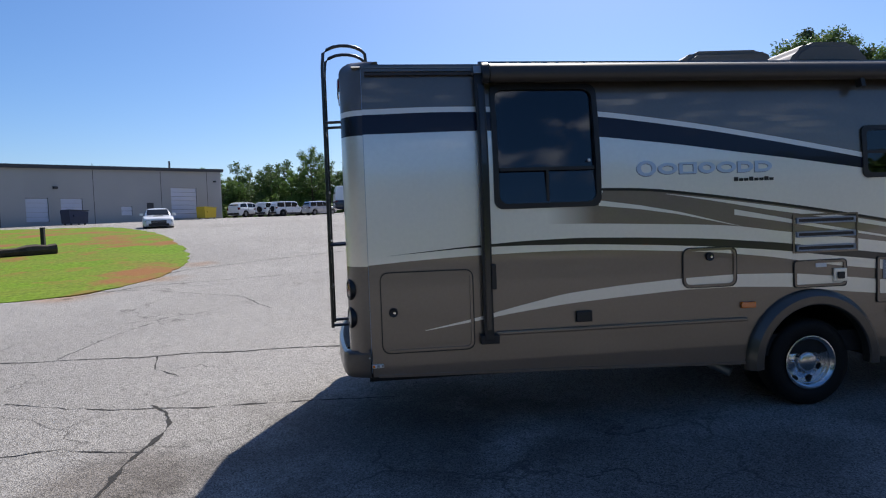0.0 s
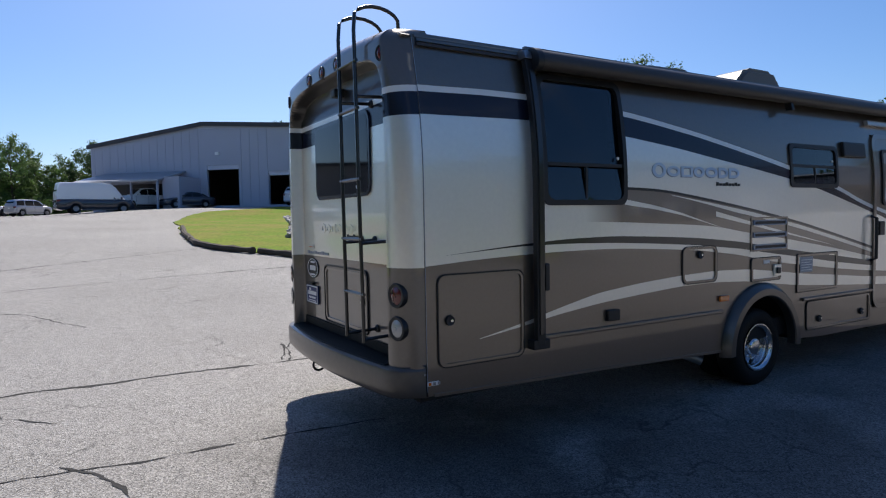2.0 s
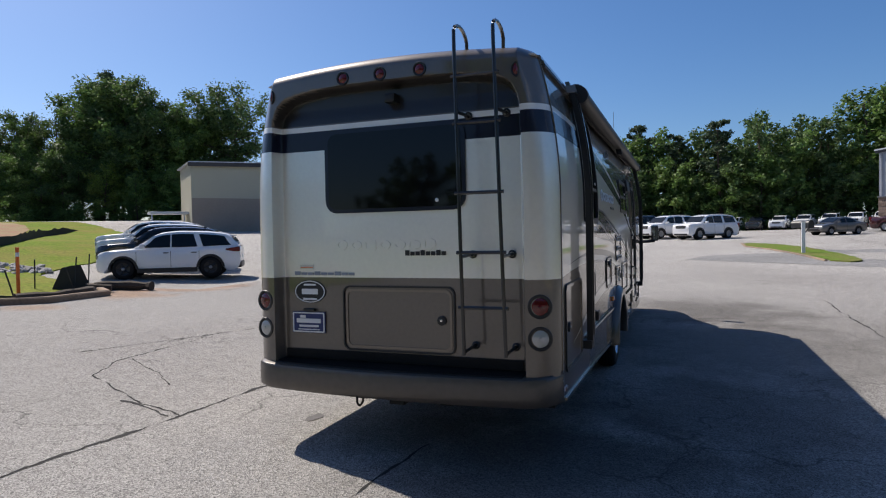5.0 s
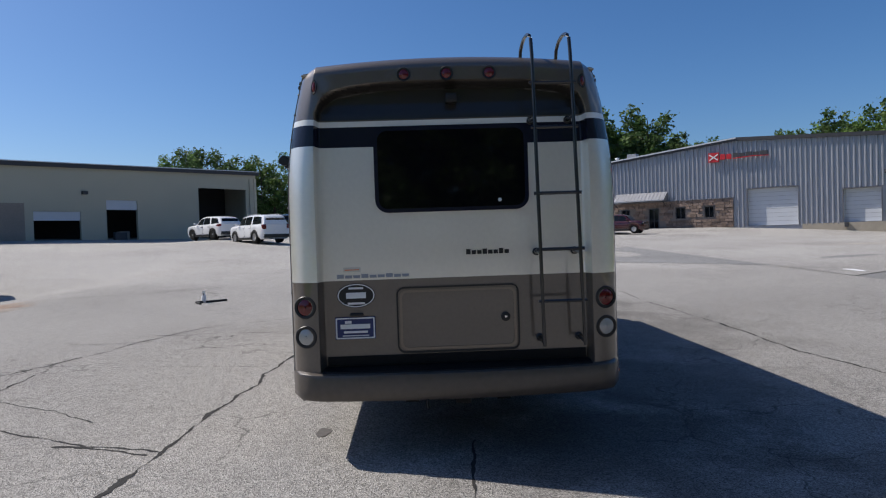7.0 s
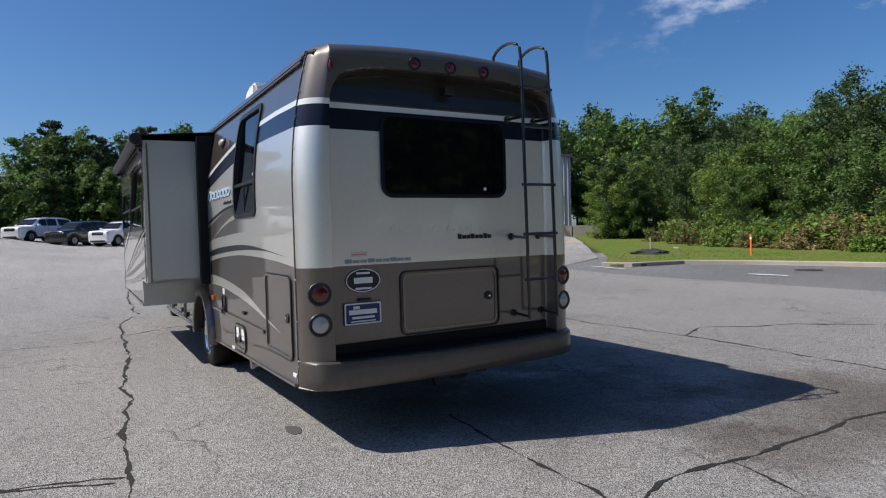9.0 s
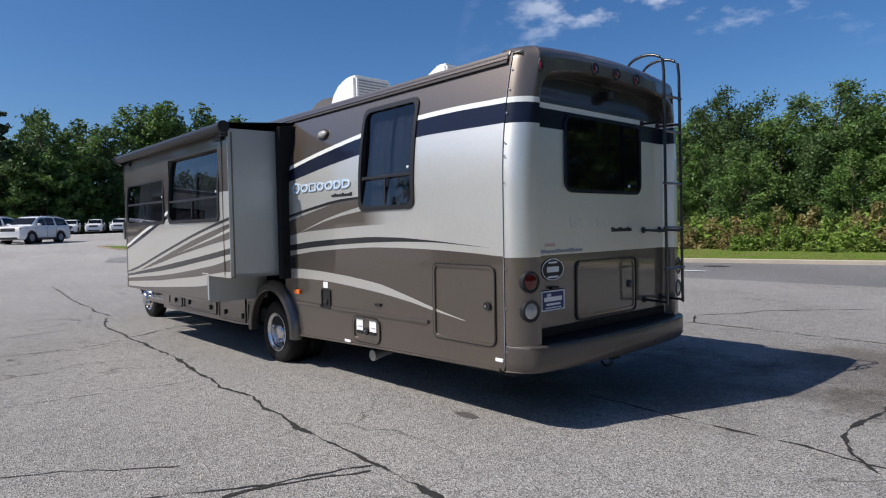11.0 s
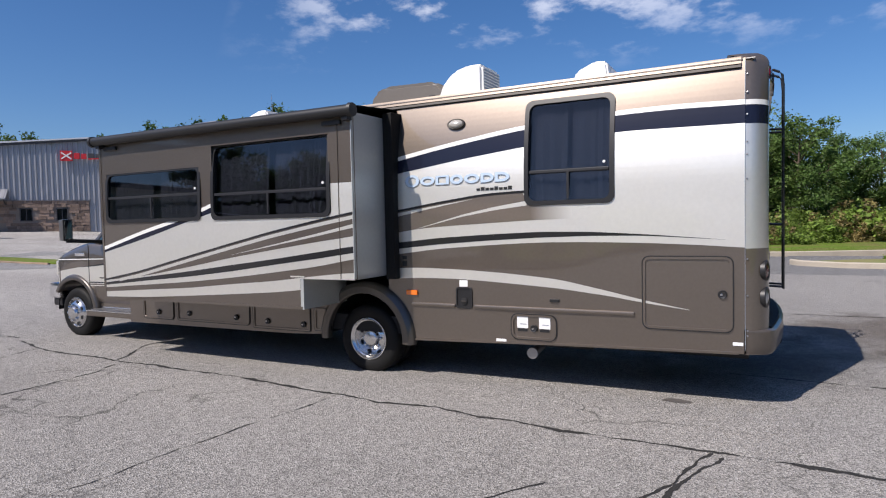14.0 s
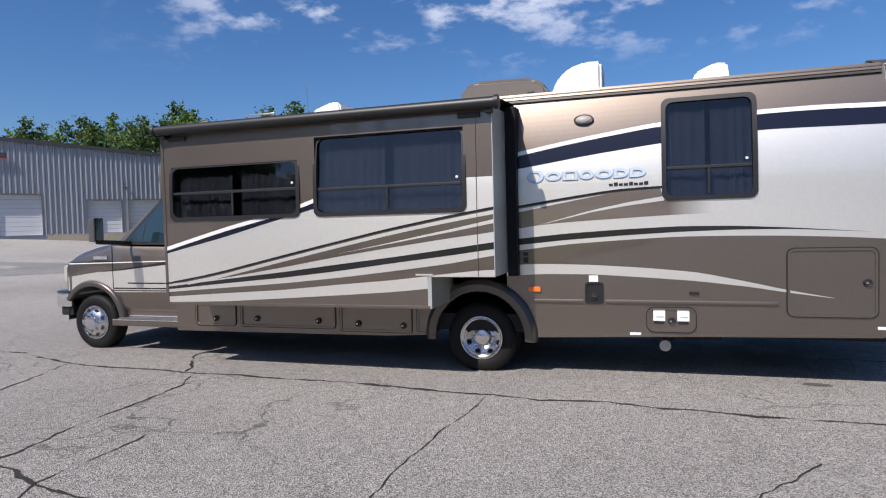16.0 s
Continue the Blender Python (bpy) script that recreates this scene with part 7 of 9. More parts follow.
KINDS = {  # length, width, height, wheel radius, wheel places, line of hood and belt, line of the roof, side windows (front and rear edge at the sill and at the roof); places run from nose 0 to tail 1, heights as shares
    "suv": (5.0, 1.98, 1.76, 0.39, (0.185, 0.785), [(0, 0.43), (0.008, 0.53), (0.03, 0.575), (0.10, 0.605), (0.25, 0.635), (0.6, 0.635), (1, 0.665)], [(0.245, 0.63), (0.33, 0.80), (0.395, 0.925), (0.45, 0.975), (0.55, 1.0), (0.75, 0.985), (0.88, 0.945), (0.93, 0.90), (0.985, 0.66)], [((0.29, 0.395), (0.505, 0.505)), ((0.515, 0.515), (0.695, 0.665)), ((0.735, 0.705), (0.935, 0.885))]),
    "big_suv": (5.35, 2.05, 1.92, 0.41, (0.185, 0.765), [(0, 0.46), (0.006, 0.57), (0.025, 0.61), (0.10, 0.625), (0.24, 0.64), (0.6, 0.635), (1, 0.65)], [(0.235, 0.635), (0.31, 0.83), (0.355, 0.935), (0.41, 0.975), (0.55, 1.0), (0.80, 0.99), (0.92, 0.96), (0.955, 0.92), (0.985, 0.65)], [((0.275, 0.36), (0.475, 0.475)), ((0.485, 0.485), (0.655, 0.655)), ((0.70, 0.69), (0.935, 0.905))]),
    "boxy": (4.6, 1.9, 1.85, 0.40, (0.165, 0.79), [(0, 0.50), (0.01, 0.56), (0.04, 0.59), (0.28, 0.61), (1, 0.61)], [(0.29, 0.60), (0.33, 0.85), (0.355, 0.965), (0.40, 0.99), (0.6, 1.0), (0.95, 0.99), (0.975, 0.96), (0.99, 0.61)], [((0.33, 0.355), (0.52, 0.52)), ((0.535, 0.535), (0.72, 0.72)), ((0.75, 0.75), (0.955, 0.95))]),
    "hatch": (3.95, 1.76, 1.64, 0.32, (0.17, 0.81), [(0, 0.38), (0.01, 0.48), (0.04, 0.54), (0.18, 0.60), (0.6, 0.60), (1, 0.62)], [(0.17, 0.60), (0.29, 0.85), (0.345, 0.94), (0.42, 0.985), (0.6, 1.0), (0.88, 0.985), (0.945, 0.95), (0.985, 0.62)], [((0.23, 0.345), (0.49, 0.49)), ((0.505, 0.505), (0.72, 0.71)), ((0.745, 0.735), (0.93, 0.915))]),
    "sedan": (4.58, 1.80, 1.46, 0.32, (0.19, 0.785), [(0, 0.36), (0.008, 0.47), (0.03, 0.53), (0.10, 0.58), (0.26, 0.65), (0.6, 0.65), (0.86, 0.70), (0.97, 0.69), (1, 0.60)], [(0.255, 0.645), (0.34, 0.81), (0.42, 0.95), (0.48, 0.99), (0.55, 1.0), (0.66, 0.975), (0.74, 0.90), (0.87, 0.69)], [((0.31, 0.42), (0.525, 0.525)), ((0.535, 0.535), (0.745, 0.695))]),
    "van": (5.9, 2.02, 2.55, 0.36, (0.16, 0.77), [(0, 0.25), (0.008, 0.33), (0.03, 0.38), (0.14, 0.45), (1, 0.45)], [(0.12, 0.43), (0.20, 0.68), (0.26, 0.88), (0.31, 0.965), (0.4, 0.995), (0.6, 1.0), (0.97, 0.985), (0.985, 0.95), (0.995, 0.45)], [((0.175, 0.235), (0.285, 0.285))]),
    "pickup": (5.85, 2.03, 1.94, 0.41, (0.165, 0.785), [(0, 0.45), (0.006, 0.57), (0.025, 0.61), (0.22, 0.64), (0.6, 0.64), (0.625, 0.655), (1, 0.655)], [(0.22, 0.635), (0.29, 0.84), (0.33, 0.94), (0.38, 0.98), (0.46, 1.0), (0.55, 0.985), (0.585, 0.95), (0.61, 0.65)], [((0.26, 0.335), (0.43, 0.43)), ((0.44, 0.44), (0.58, 0.565))]),
}
TYRE = bpy.data.meshes.new("tyre")
bm = bmesh.new()
lathe(bm, [(0.22, -0.11), (0.33, -0.11), (0.37, -0.07), (0.37, 0.07), (0.33, 0.11), (0.23, 0.10)], Matrix.Identity(4), 22)
bm.to_mesh(TYRE); bm.free(); TYRE.materials.append(M["rubber"])
RIMS = {}
for key, m_ in (("alloy", M["steel"]), ("dark", M["black"])):
    RIMS[key] = bpy.data.meshes.new("rim")
    bm = bmesh.new()
    lathe(bm, [(0.24, 0.08), (0.23, 0.10), (0.21, 0.07), (0.10, 0.06), (0.06, 0.08), (0, 0.08)], Matrix.Identity(4), 18)
    for k in range(5):
        box(bm, 0.05, 0.22, -0.025, 0.025, 0.06, 0.085, 0, pose(0, 0, 0, 0, 0, 72 * k))
    bm.to_mesh(RIMS[key]); bm.free(); RIMS[key].materials.append(m_)
HUB = bpy.data.meshes.new("hub_cap")
bm = bmesh.new()
lathe(bm, [(0.06, 0.08), (0.058, 0.095), (0.03, 0.105), (0, 0.106)], Matrix.Identity(4), 14)
bm.to_mesh(HUB); bm.free(); HUB.materials.append(M["steel"])
for me in (TYRE, HUB, *RIMS.values()):
    me.polygons.foreach_set("use_smooth", [True] * len(me.polygons))


def build_car(name, kind, paint, label, rim="alloy", rails=False, two_tone=None):
    """A car with its nose towards +x, standing on its origin."""
    Lc, Wc, Hc, wr, wu, line, roof, panes = KINDS[kind]
    c = root(name, pose(0, 0, -200), label, "van" if kind == "van" else "truck" if kind == "pickup" else "car", "parked vehicles")
    X = lambda u: Lc * (0.5 - u)
    top = lerp_table([(u, h * Hc) for u, h in line])
    rz = smooth_table([(u, h * Hc) for u, h in roof], 0.022)
    bf, br = roof[0][0], roof[-1][0]
    trim = PAINT[paint] if kind in ("sedan", "hatch", "van") else M["black"]
    # lower body: sections from nose to tail, rounded in plan, open over the wheels
    bm = bmesh.new()
    rows = []
    us = sorted({0, 0.006, 0.015, 0.03, 0.06, 0.1, 0.25, 0.35, 0.5, 0.6, 0.63, 0.68, 0.9, 0.95, 0.98, 0.992, 1.0, *[w + d * wr * 1.16 / Lc for w in wu for d in np.sin(np.linspace(-math.pi / 2, math.pi / 2, 13)).tolist()]})
    for u in us:
        hw = Wc / 2 * (1 - 0.20 * max(0, 1 - u / 0.075) ** 2.2 - 0.11 * max(0, (u - 0.93) / 0.07) ** 2)
        zl = 0.25 + 0.12 * max(0, 1 - u / 0.04) + 0.14 * max(0, (u - 0.955) / 0.045)
        for w in wu:
            d = abs(u - w) * Lc
            if d < wr * 1.17:
                zl = max(zl, wr + math.sqrt(max(0, (wr * 1.16) ** 2 - d * d)))
        zt = top(u) - 0.04 * max(0, (u - 0.98) / 0.02)
        zl = min(zl, zt - 0.07)
        dz = zt - zl
        half = [(hw * 0.90, zl), (hw * 0.97, zl + 0.10 * dz), (hw * 0.995, zl + 0.38 * dz), (hw, zl + 0.66 * dz), (hw * 0.972, zt - 0.12 * dz), (hw * 0.925, zt - 0.02 * dz), (hw * 0.85, zt), (0, zt + 0.035 * (1 - sstep(0.2, 0.3, u)))]
        rows.append([bm.verts.new((X(u), s * a, b)) for s, seq in ((-1, half), (1, list(reversed(half[:-1])))) for a, b in seq])
    for a, b in zip(rows, rows[1:]):
        for k in range(len(a) - 1):
            bm.faces.new((a[k], a[k + 1], b[k + 1], b[k]))
        bm.faces.new((a[-1], a[0], b[0], b[-1]))
    bm.faces.new(rows[0]); bm.faces.new(rows[-1])
    part("body", bm, PAINT[paint], c, "", True)
    # cabin over the belt line, leaning in towards the roof
    hb, ht = Wc / 2 * 0.925, Wc / 2 * (0.70 if kind not in ("van", "boxy") else 0.85)

    def half_at(u, z):
        h0 = hb * (1 - 0.10 * (1 - sstep(bf, bf + 0.13, u)) - 0.08 * sstep(br - 0.12, br, u))
        zb = top(u) - 0.03
        f = min(1, max(0, (z - zb) / (Hc - zb)))
        return h0 + (ht * h0 / hb - h0) * (0.75 * f + 0.25 * f * f)

    bm = bmesh.new()
    rows = []
    for u in np.linspace(bf, br, 27).tolist():
        zb = top(u) - 0.04
        zr = max(rz(u), zb + 0.004)
        d = zr - zb
        sec = [(half_at(u, zb), zb - 0.04)] + [(half_at(u, zb + d * f), zb + d * f) for f in (0.0, 0.3, 0.6)] + [(half_at(u, zr) * 1.0, zr - min(0.09, d * 0.25)), (half_at(u, zr) * 0.965, zr - min(0.035, d * 0.12)), (half_at(u, zr) * 0.86, zr - min(0.008, d * 0.05)), (half_at(u, zr) * 0.5, zr + 0.012), (0, zr + 0.018)]
        rows.append([bm.verts.new((X(u), -h, z)) for h, z in sec] + [bm.verts.new((X(u), h, z)) for h, z in reversed(sec[:-1])])
    for a, b in zip(rows, rows[1:]):
        for k in range(len(a) - 1):
            bm.faces.new((a[k], a[k + 1], b[k + 1], b[k]))
    bm.faces.new(rows[0]); bm.faces.new(rows[-1])
    part("cabin", bm, PAINT[two_tone or paint], c, "", True)

    def skin(name, cols, material, m=6, place=None):
        """A pane that follows the cabin; cols: pairs of points (bottom, top) given by place."""
        bm = bmesh.new()
        grid = [[bm.verts.new(place(i / (cols - 1), j / (m - 1))) for j in range(m)] for i in range(cols)]
        for a, b in zip(grid, grid[1:]):
            for j in range(m - 1):
                bm.faces.new((a[j], a[j + 1], b[j + 1], b[j]))
        return part(name, bm, material, c, "", True)

    for s in (-1, 1):
        for (f0, f1), (r0, r1) in panes:
            def side(i, j, s=s, f0=f0, f1=f1, r0=r0, r1=r1):
                u = (f0 + (r0 - f0) * i) * (1 - j) + (f1 + (r1 - f1) * i) * j
                z0 = top(u) + 0.035
                z = z0 + (max(z0 + 0.02, min(rz(u), Hc) - 0.115 - (0.9 if kind == "van" else 0)) - z0) * j
                return X(u), s * (half_at(u, z) + 0.012), z
            skin("side_window", 7, M["car_glass"], 5, side)
        zb = top(0.5)
        part("door_mirror", boxed(X(bf) - 0.46, X(bf) - 0.30, *sorted((s * (Wc / 2 - 0.03), s * (Wc / 2 + 0.17))), zb + 0.03, zb + 0.18, 0.04), PAINT[paint], c, "", True)
        for u in ((panes[0][1][0] + 0.004,) if kind in ("van",) else (panes[0][0][0] - 0.015, panes[0][1][0] + 0.005, panes[1][1][0] + 0.012)):
            part("door_seam", boxed(X(u) - 0.006, X(u) + 0.006, *sorted((s * Wc / 2 * 0.985, s * (Wc / 2 + 0.003))), 0.42, zb - 0.10), M["black"], c)
        part("sill", boxed(X(wu[1]) + wr * 1.2, X(wu[0]) - wr * 1.2, *sorted((s * Wc / 2 * 0.90, s * (Wc / 2 + 0.008))), 0.235, 0.40 if trim is M["black"] else 0.32, 0.02), trim, c, "", True)
        for u in wu:
            part("arch_trim", arch_flare(X(u), s * (Wc / 2 - 0.035), s, wr * 1.08, wr * (1.30 if trim is M["black"] else 1.2), 0.045, 2, 178, M["black"], 14), trim if kind != "pickup" else PAINT[paint], c, "", True)
            for p in c.children[-1:]:
                p.location.z = wr - 0.37
        for k, u in enumerate((panes[0][1][0] - 0.03, panes[1][1][0] - 0.025) if len(panes) > 1 else (0.27,)):
            part("door_handle", boxed(X(u) - 0.10, X(u) + 0.09, *sorted((s * Wc * 0.485, s * (Wc / 2 + 0.02))), zb - 0.18, zb - 0.145, 0.012), M["black"] if kind == "suv" else PAINT[paint], c)
        zf = top(0.02)
        part("headlight", boxed(X(0.05), X(0.005), *sorted((s * Wc * 0.25, s * Wc * 0.435)), zf - 0.20, zf - 0.07, 0.03), M["clear_lens"], c, "", True)
        part("fog_lamp", boxed(X(0.03), X(0.008), *sorted((s * Wc * 0.30, s * Wc * 0.38)), 0.44, 0.52, 0.015), M["clear_lens"], c, "", True)
        zt = top(0.99)
        if kind == "suv":
            part("tail_light", prism(bmesh.new(), [(X(0.895), zt - 0.16), (X(0.90), zt - 0.10), (X(0.995), zt - 0.03), (X(1.0), zt - 0.21), (X(0.96), zt - 0.22)], "y", *sorted((s * Wc * 0.40, s * Wc * 0.497))), M["red_lens"], c)
        else:
            part("tail_light", boxed(X(1.003), X(0.955), *sorted((s * Wc * 0.36, s * Wc * 0.475)), zt - 0.34 if kind in ("big_suv", "pickup") else zt - 0.20, zt - 0.03, 0.02), M["red_lens"], c, "", True)
        if rails or kind == "big_suv":
            part("roof_rail", tube(bmesh.new(), [(X(u), s * half_at(u, rz(u)) * 0.90, rz(u) + d) for u, d in ((0.43, -0.02), (0.45, 0.035), (0.6, 0.04), (0.82, 0.04), (0.85, -0.02))], 0.017, 6), M["black"] if rails else M["steel"], c)
    roof_u = [u for u, h in roof]
    a0, a1 = bf + 0.015, roof_u[2] - 0.004

    def front(i, j):
        u = a0 + (a1 - a0) * j
        return X(u) + 0.012, (i * 2 - 1) * half_at(u, rz(u)) * 0.90, rz(u) + 0.022
    skin("windscreen", 7, M["car_glass"], 6, front)
    b0, b1 = roof_u[-2] + 0.006, br - 0.012

    def back(i, j):
        u = b0 + (b1 - b0) * j * (0.55 if kind == "van" else 0.86)
        return X(u) - 0.014, (i * 2 - 1) * half_at(u, rz(u)) * 0.86, rz(u) + 0.02
    skin("rear_window", 7, M["car_glass"], 5, back)
    zf = top(0.02)
    part("grille", boxed(X(0.02), X(0.0) + 0.006, -Wc * 0.25, Wc * 0.25, zf - 0.32, zf - 0.09, 0.03), M["black"], c, "", True)
    part("grille_bar", boxed(X(0.01), X(0.0) + 0.016, -Wc * 0.25, Wc * 0.25, zf - 0.20, zf - 0.175, 0.008), M["steel"], c, "", True)
    part("front_intake", boxed(X(0.03), X(0.0) + 0.004, -Wc * 0.33, Wc * 0.33, 0.30, 0.46, 0.03), M["black"], c, "", True)
    part("rear_bumper", boxed(X(1.0) - 0.03, X(0.95), -Wc * 0.44, Wc * 0.44, 0.34, 0.58, 0.05), M["steel"] if kind == "pickup" else trim, c, "", True)
    part("plate", boxed(X(1.0) - 0.02, X(1.0) + 0.02, -0.15, 0.15, 0.70, 0.84), M["white_plastic"], c)
    if kind == "sedan":
        part("hood_scoop", boxed(X(0.215), X(0.165), -0.28, 0.28, top(0.19) + 0.005, top(0.19) + 0.065, 0.025), M["black"], c, "", True)
    if kind in ("suv", "big_suv"):
        part("roof_spoiler", boxed(X(roof_u[-2] + 0.025), X(roof_u[-2] - 0.04), -ht * 0.86, ht * 0.86, rz(roof_u[-2]) - 0.01, rz(roof_u[-2]) + 0.035, 0.012), PAINT[two_tone or paint], c, "", True)
    if kind == "boxy":
        part("spare_wheel", lathe(bmesh.new(), [(0, 0.10), (0.30, 0.10), (0.37, 0.06), (0.37, -0.10), (0.2, -0.12)], pose(X(1.0) - 0.10, 0, 0.95, 0, -90), 20), M["rubber"], c, "", True)
    if kind == "pickup":
        part("bed_well", boxed(X(0.985), X(0.64), -Wc * 0.40, Wc * 0.40, top(0.8) - 0.02, top(0.8) + 0.012), M["black"], c)
    for u in wu:
        for s in (-1, 1):
            w = new("wheel", TYRE)
            w.parent, w.matrix_basis = c, pose(X(u), s * (Wc / 2 - 0.115), wr, -90 * s) @ Matrix.Diagonal((wr / 0.37, wr / 0.37, 1, 1))
            r = new("rim", RIMS[rim])
            r.parent = w
            if rim == "dark":
                h = new("hub_cap", HUB)
                h.parent = w
            part("wheel_well", prism(bmesh.new(), disc(X(u), wr, wr * 1.14, 18), "y", s * (Wc / 2 - 0.32) - 0.02, s * (Wc / 2 - 0.32) + 0.02), M["under"], c)
    return c


def park(proto, x, y, heading, z=None):
    return copy_thing(proto, pose(x, y, ground_z(x, y) if z is None else z, 0, 0, heading))


def drop_proto(c):
    for o in (*c.children_recursive, c):
        bpy.data.objects.remove(o)


cruiser_w = build_car("patrol_suv", "suv", "white", "white utility SUV with dark steel wheels, parked", "dark")
cruiser_b = build_car("patrol_suv", "suv", "black", "black utility SUV parked beside a white one", "dark", True)
suv_w = build_car("large_suv", "big_suv", "white", "large white SUV parked on the lot")
suv_b = build_car("large_suv", "big_suv", "black", "large black SUV parked on the lot")
truck_w = build_car("pickup_truck", "pickup", "white", "white pickup truck parked on the lot")
truck_r = build_car("pickup_truck", "pickup", "red", "dark red pickup truck by the shop")
sedan_w = build_car("sedan", "sedan", "white", "white sedan standing by the grass bank")
sedan_g = build_car("sedan", "sedan", "grey", "grey sedan parked by the shop")
sedan_d = build_car("sedan", "sedan", "dark", "dark sedan parked by the warehouse")
boxy_w = build_car("boxy_suv", "boxy", "white", "boxy white off-roader with black trim", "dark")
hatch_s = build_car("hatchback", "hatch", "silver", "small silver boxy hatchback, parked")
van_b = build_car("cargo_van", "van", "dark", "white cargo van with dark lower body parked by the hall", "alloy", False, "white")

# the row of SUVs by the island: nose towards (-0.72, 0.69)
for k, proto in enumerate((cruiser_w, cruiser_b, cruiser_w, cruiser_w)):
    park(proto, 14.5 + 2.1 * k, 17.5 + 2.55 * k, 125)
hd = math.degrees(math.atan2(0.69, -0.72))
for k, proto in enumerate((suv_w, suv_w, suv_b, suv_w)):
    park(proto, 50.0 + 2.0 * k, -2.3 + 2.9 * k, hd)
for k in range(9):
    park((suv_w, suv_w, suv_b, suv_w)[k % 4] if k < 5 else suv_w, 92 - 0.6 * k, -4.5 - 2.75 * k, 160)
park(sedan_g, 55.6, -12.4, 126)
park(truck_r, 59.0, -18.6, -127)
park(suv_w, 39.4, 12.9, 40)
park(cruiser_w, 44.4, 17.6, 48)
park(cruiser_b, 50.3, 13.6, 32)
park(truck_w, 54.8, 11.7, 34)
for k in range(2, 5):
    park((suv_w, sedan_w, sedan_d, suv_w, sedan_w)[k], 80 + 2 * k, 10.5 - 3.2 * k, 170)
park(sedan_w, -13.4, 38.6, -71, ground_z(-13.4, 38.6) - 0.2)
park(cruiser_b, -31.5, 47.5, -58)
for k, (proto, x, y, h) in enumerate(((suv_w, -15.2, 80.0, 62), (boxy_w, -11.9, 79.5, 58), (boxy_w, -9.4, 77.5, 35), (hatch_s, -5.2, 72.0, 38), (van_b, 0.2, 57.6, 10), (truck_w, 4.6, 60.5, 200), (sedan_d, 7.6, 57.5, 195))):
    park(proto, x, y, h)
park(hatch_s, 16.3, 50.6, 38, 3.0)
for c in (cruiser_w, cruiser_b, suv_w, suv_b, truck_w, truck_r, sedan_w, sedan_g, sedan_d, boxy_w, hatch_s, van_b):
    drop_proto(c)


def skip_bin(name, x, y, w, paint, label, lid):
    b = root(name, pose(x, y, ground_z(x, y), 0, 0, 55), label, "dumpster")
    bm = bmesh.new()
    prism(bm, [(-w / 2 * 0.9, 0.15), (w / 2 * 0.9, 0.15), (w / 2, 1.25), (-w / 2, 1.45)], "y", -0.7, 0.7)
    part("tub", bm, paint, b)
    part("lid", boxed(-w / 2, w / 2, -0.74, 0.74, 1.36, 1.44, 0.02, pose(0, 0, 0, 0, 3, 0)), lid, b)
    for s in (-1, 1):
        part("lift_pocket", boxed(-w * 0.3, w * 0.3, *sorted((s * 0.7, s * 0.82)), 0.75, 0.95), paint, b)
        for u in (-1, 1):
            part("caster", lathe(bmesh.new(), [(0, -0.04), (0.09, -0.04), (0.09, 0.04), (0, 0.04)], pose(u * w * 0.35, s * 0.5, 0.09, 90), 12), M["black"], b)


skip_bin("dumpster", -27.4, 59.0, 1.9, mat("dark_blue_bin", (0.03, 0.04, 0.08), 0.5), "dark blue steel dumpster by the warehouse doors", M["black"])
skip_bin("dumpster", -18.6, 73.0, 1.8, mat("yellow_bin", (0.75, 0.52, 0.04), 0.5), "bright yellow dumpster against the warehouse wall", mat("yellow_lid", (0.70, 0.48, 0.05), 0.5))

# ---- trees and brush ----
def leaf_material(name, a, b, rough=0.6):
    m = mat(name, a, 0.55, 0, 0.25, 0.25, 2.5, 0, 0, 0.22, b)
    t = m.node_tree
    bs = t.nodes["Principled BSDF"]
    bs.inputs["Specular IOR Level"].default_value = 0.3
    g = t.nodes.new("ShaderNodeNewGeometry")
    h = t.nodes.new("ShaderNodeHueSaturation")
    r = t.nodes.new("ShaderNodeMapRange"); r.inputs["To Min"].default_value, r.inputs["To Max"].default_value = 0.6, 1.5
    t.links.new(g.outputs["Random Per Island"], r.inputs["Value"]); t.links.new(r.outputs[0], h.inputs["Value"])
    src = bs.inputs["Base Color"].links[0].from_socket
    t.links.new(src, h.inputs["Color"]); t.links.new(h.outputs[0], bs.inputs["Base Color"])
    tr = t.nodes.new("ShaderNodeBsdfTranslucent"); mx = t.nodes.new("ShaderNodeMixShader"); mx.inputs[0].default_value = 0.36
    t.links.new(h.outputs[0], tr.inputs["Color"])
    t.links.new(bs.outputs[0], mx.inputs[1]); t.links.new(tr.outputs[0], mx.inputs[2])
    t.links.new(mx.outputs[0], t.nodes["Material Output"].inputs["Surface"])
    return m


M["leaf"] = leaf_material("broad_leaves", (0.105, 0.185, 0.046), (0.14, 0.21, 0.054))
M["leaf_dark"] = leaf_material("dark_leaves", (0.072, 0.125, 0.042), (0.098, 0.15, 0.048))
M["leaf_bright"] = leaf_material("bright_brush_leaves", (0.155, 0.24, 0.042), (0.195, 0.235, 0.06))
M["leaf_pine"] = leaf_material("pine_needles", (0.06, 0.09, 0.05), (0.075, 0.108, 0.055))
M["bark"] = mat("bark", (0.10, 0.075, 0.055), 0.95, 0, 0.3, 1, 12, 0.8)
M["straw"] = leaf_material("dry_weeds", (0.24, 0.19, 0.08), (0.16, 0.17, 0.05))


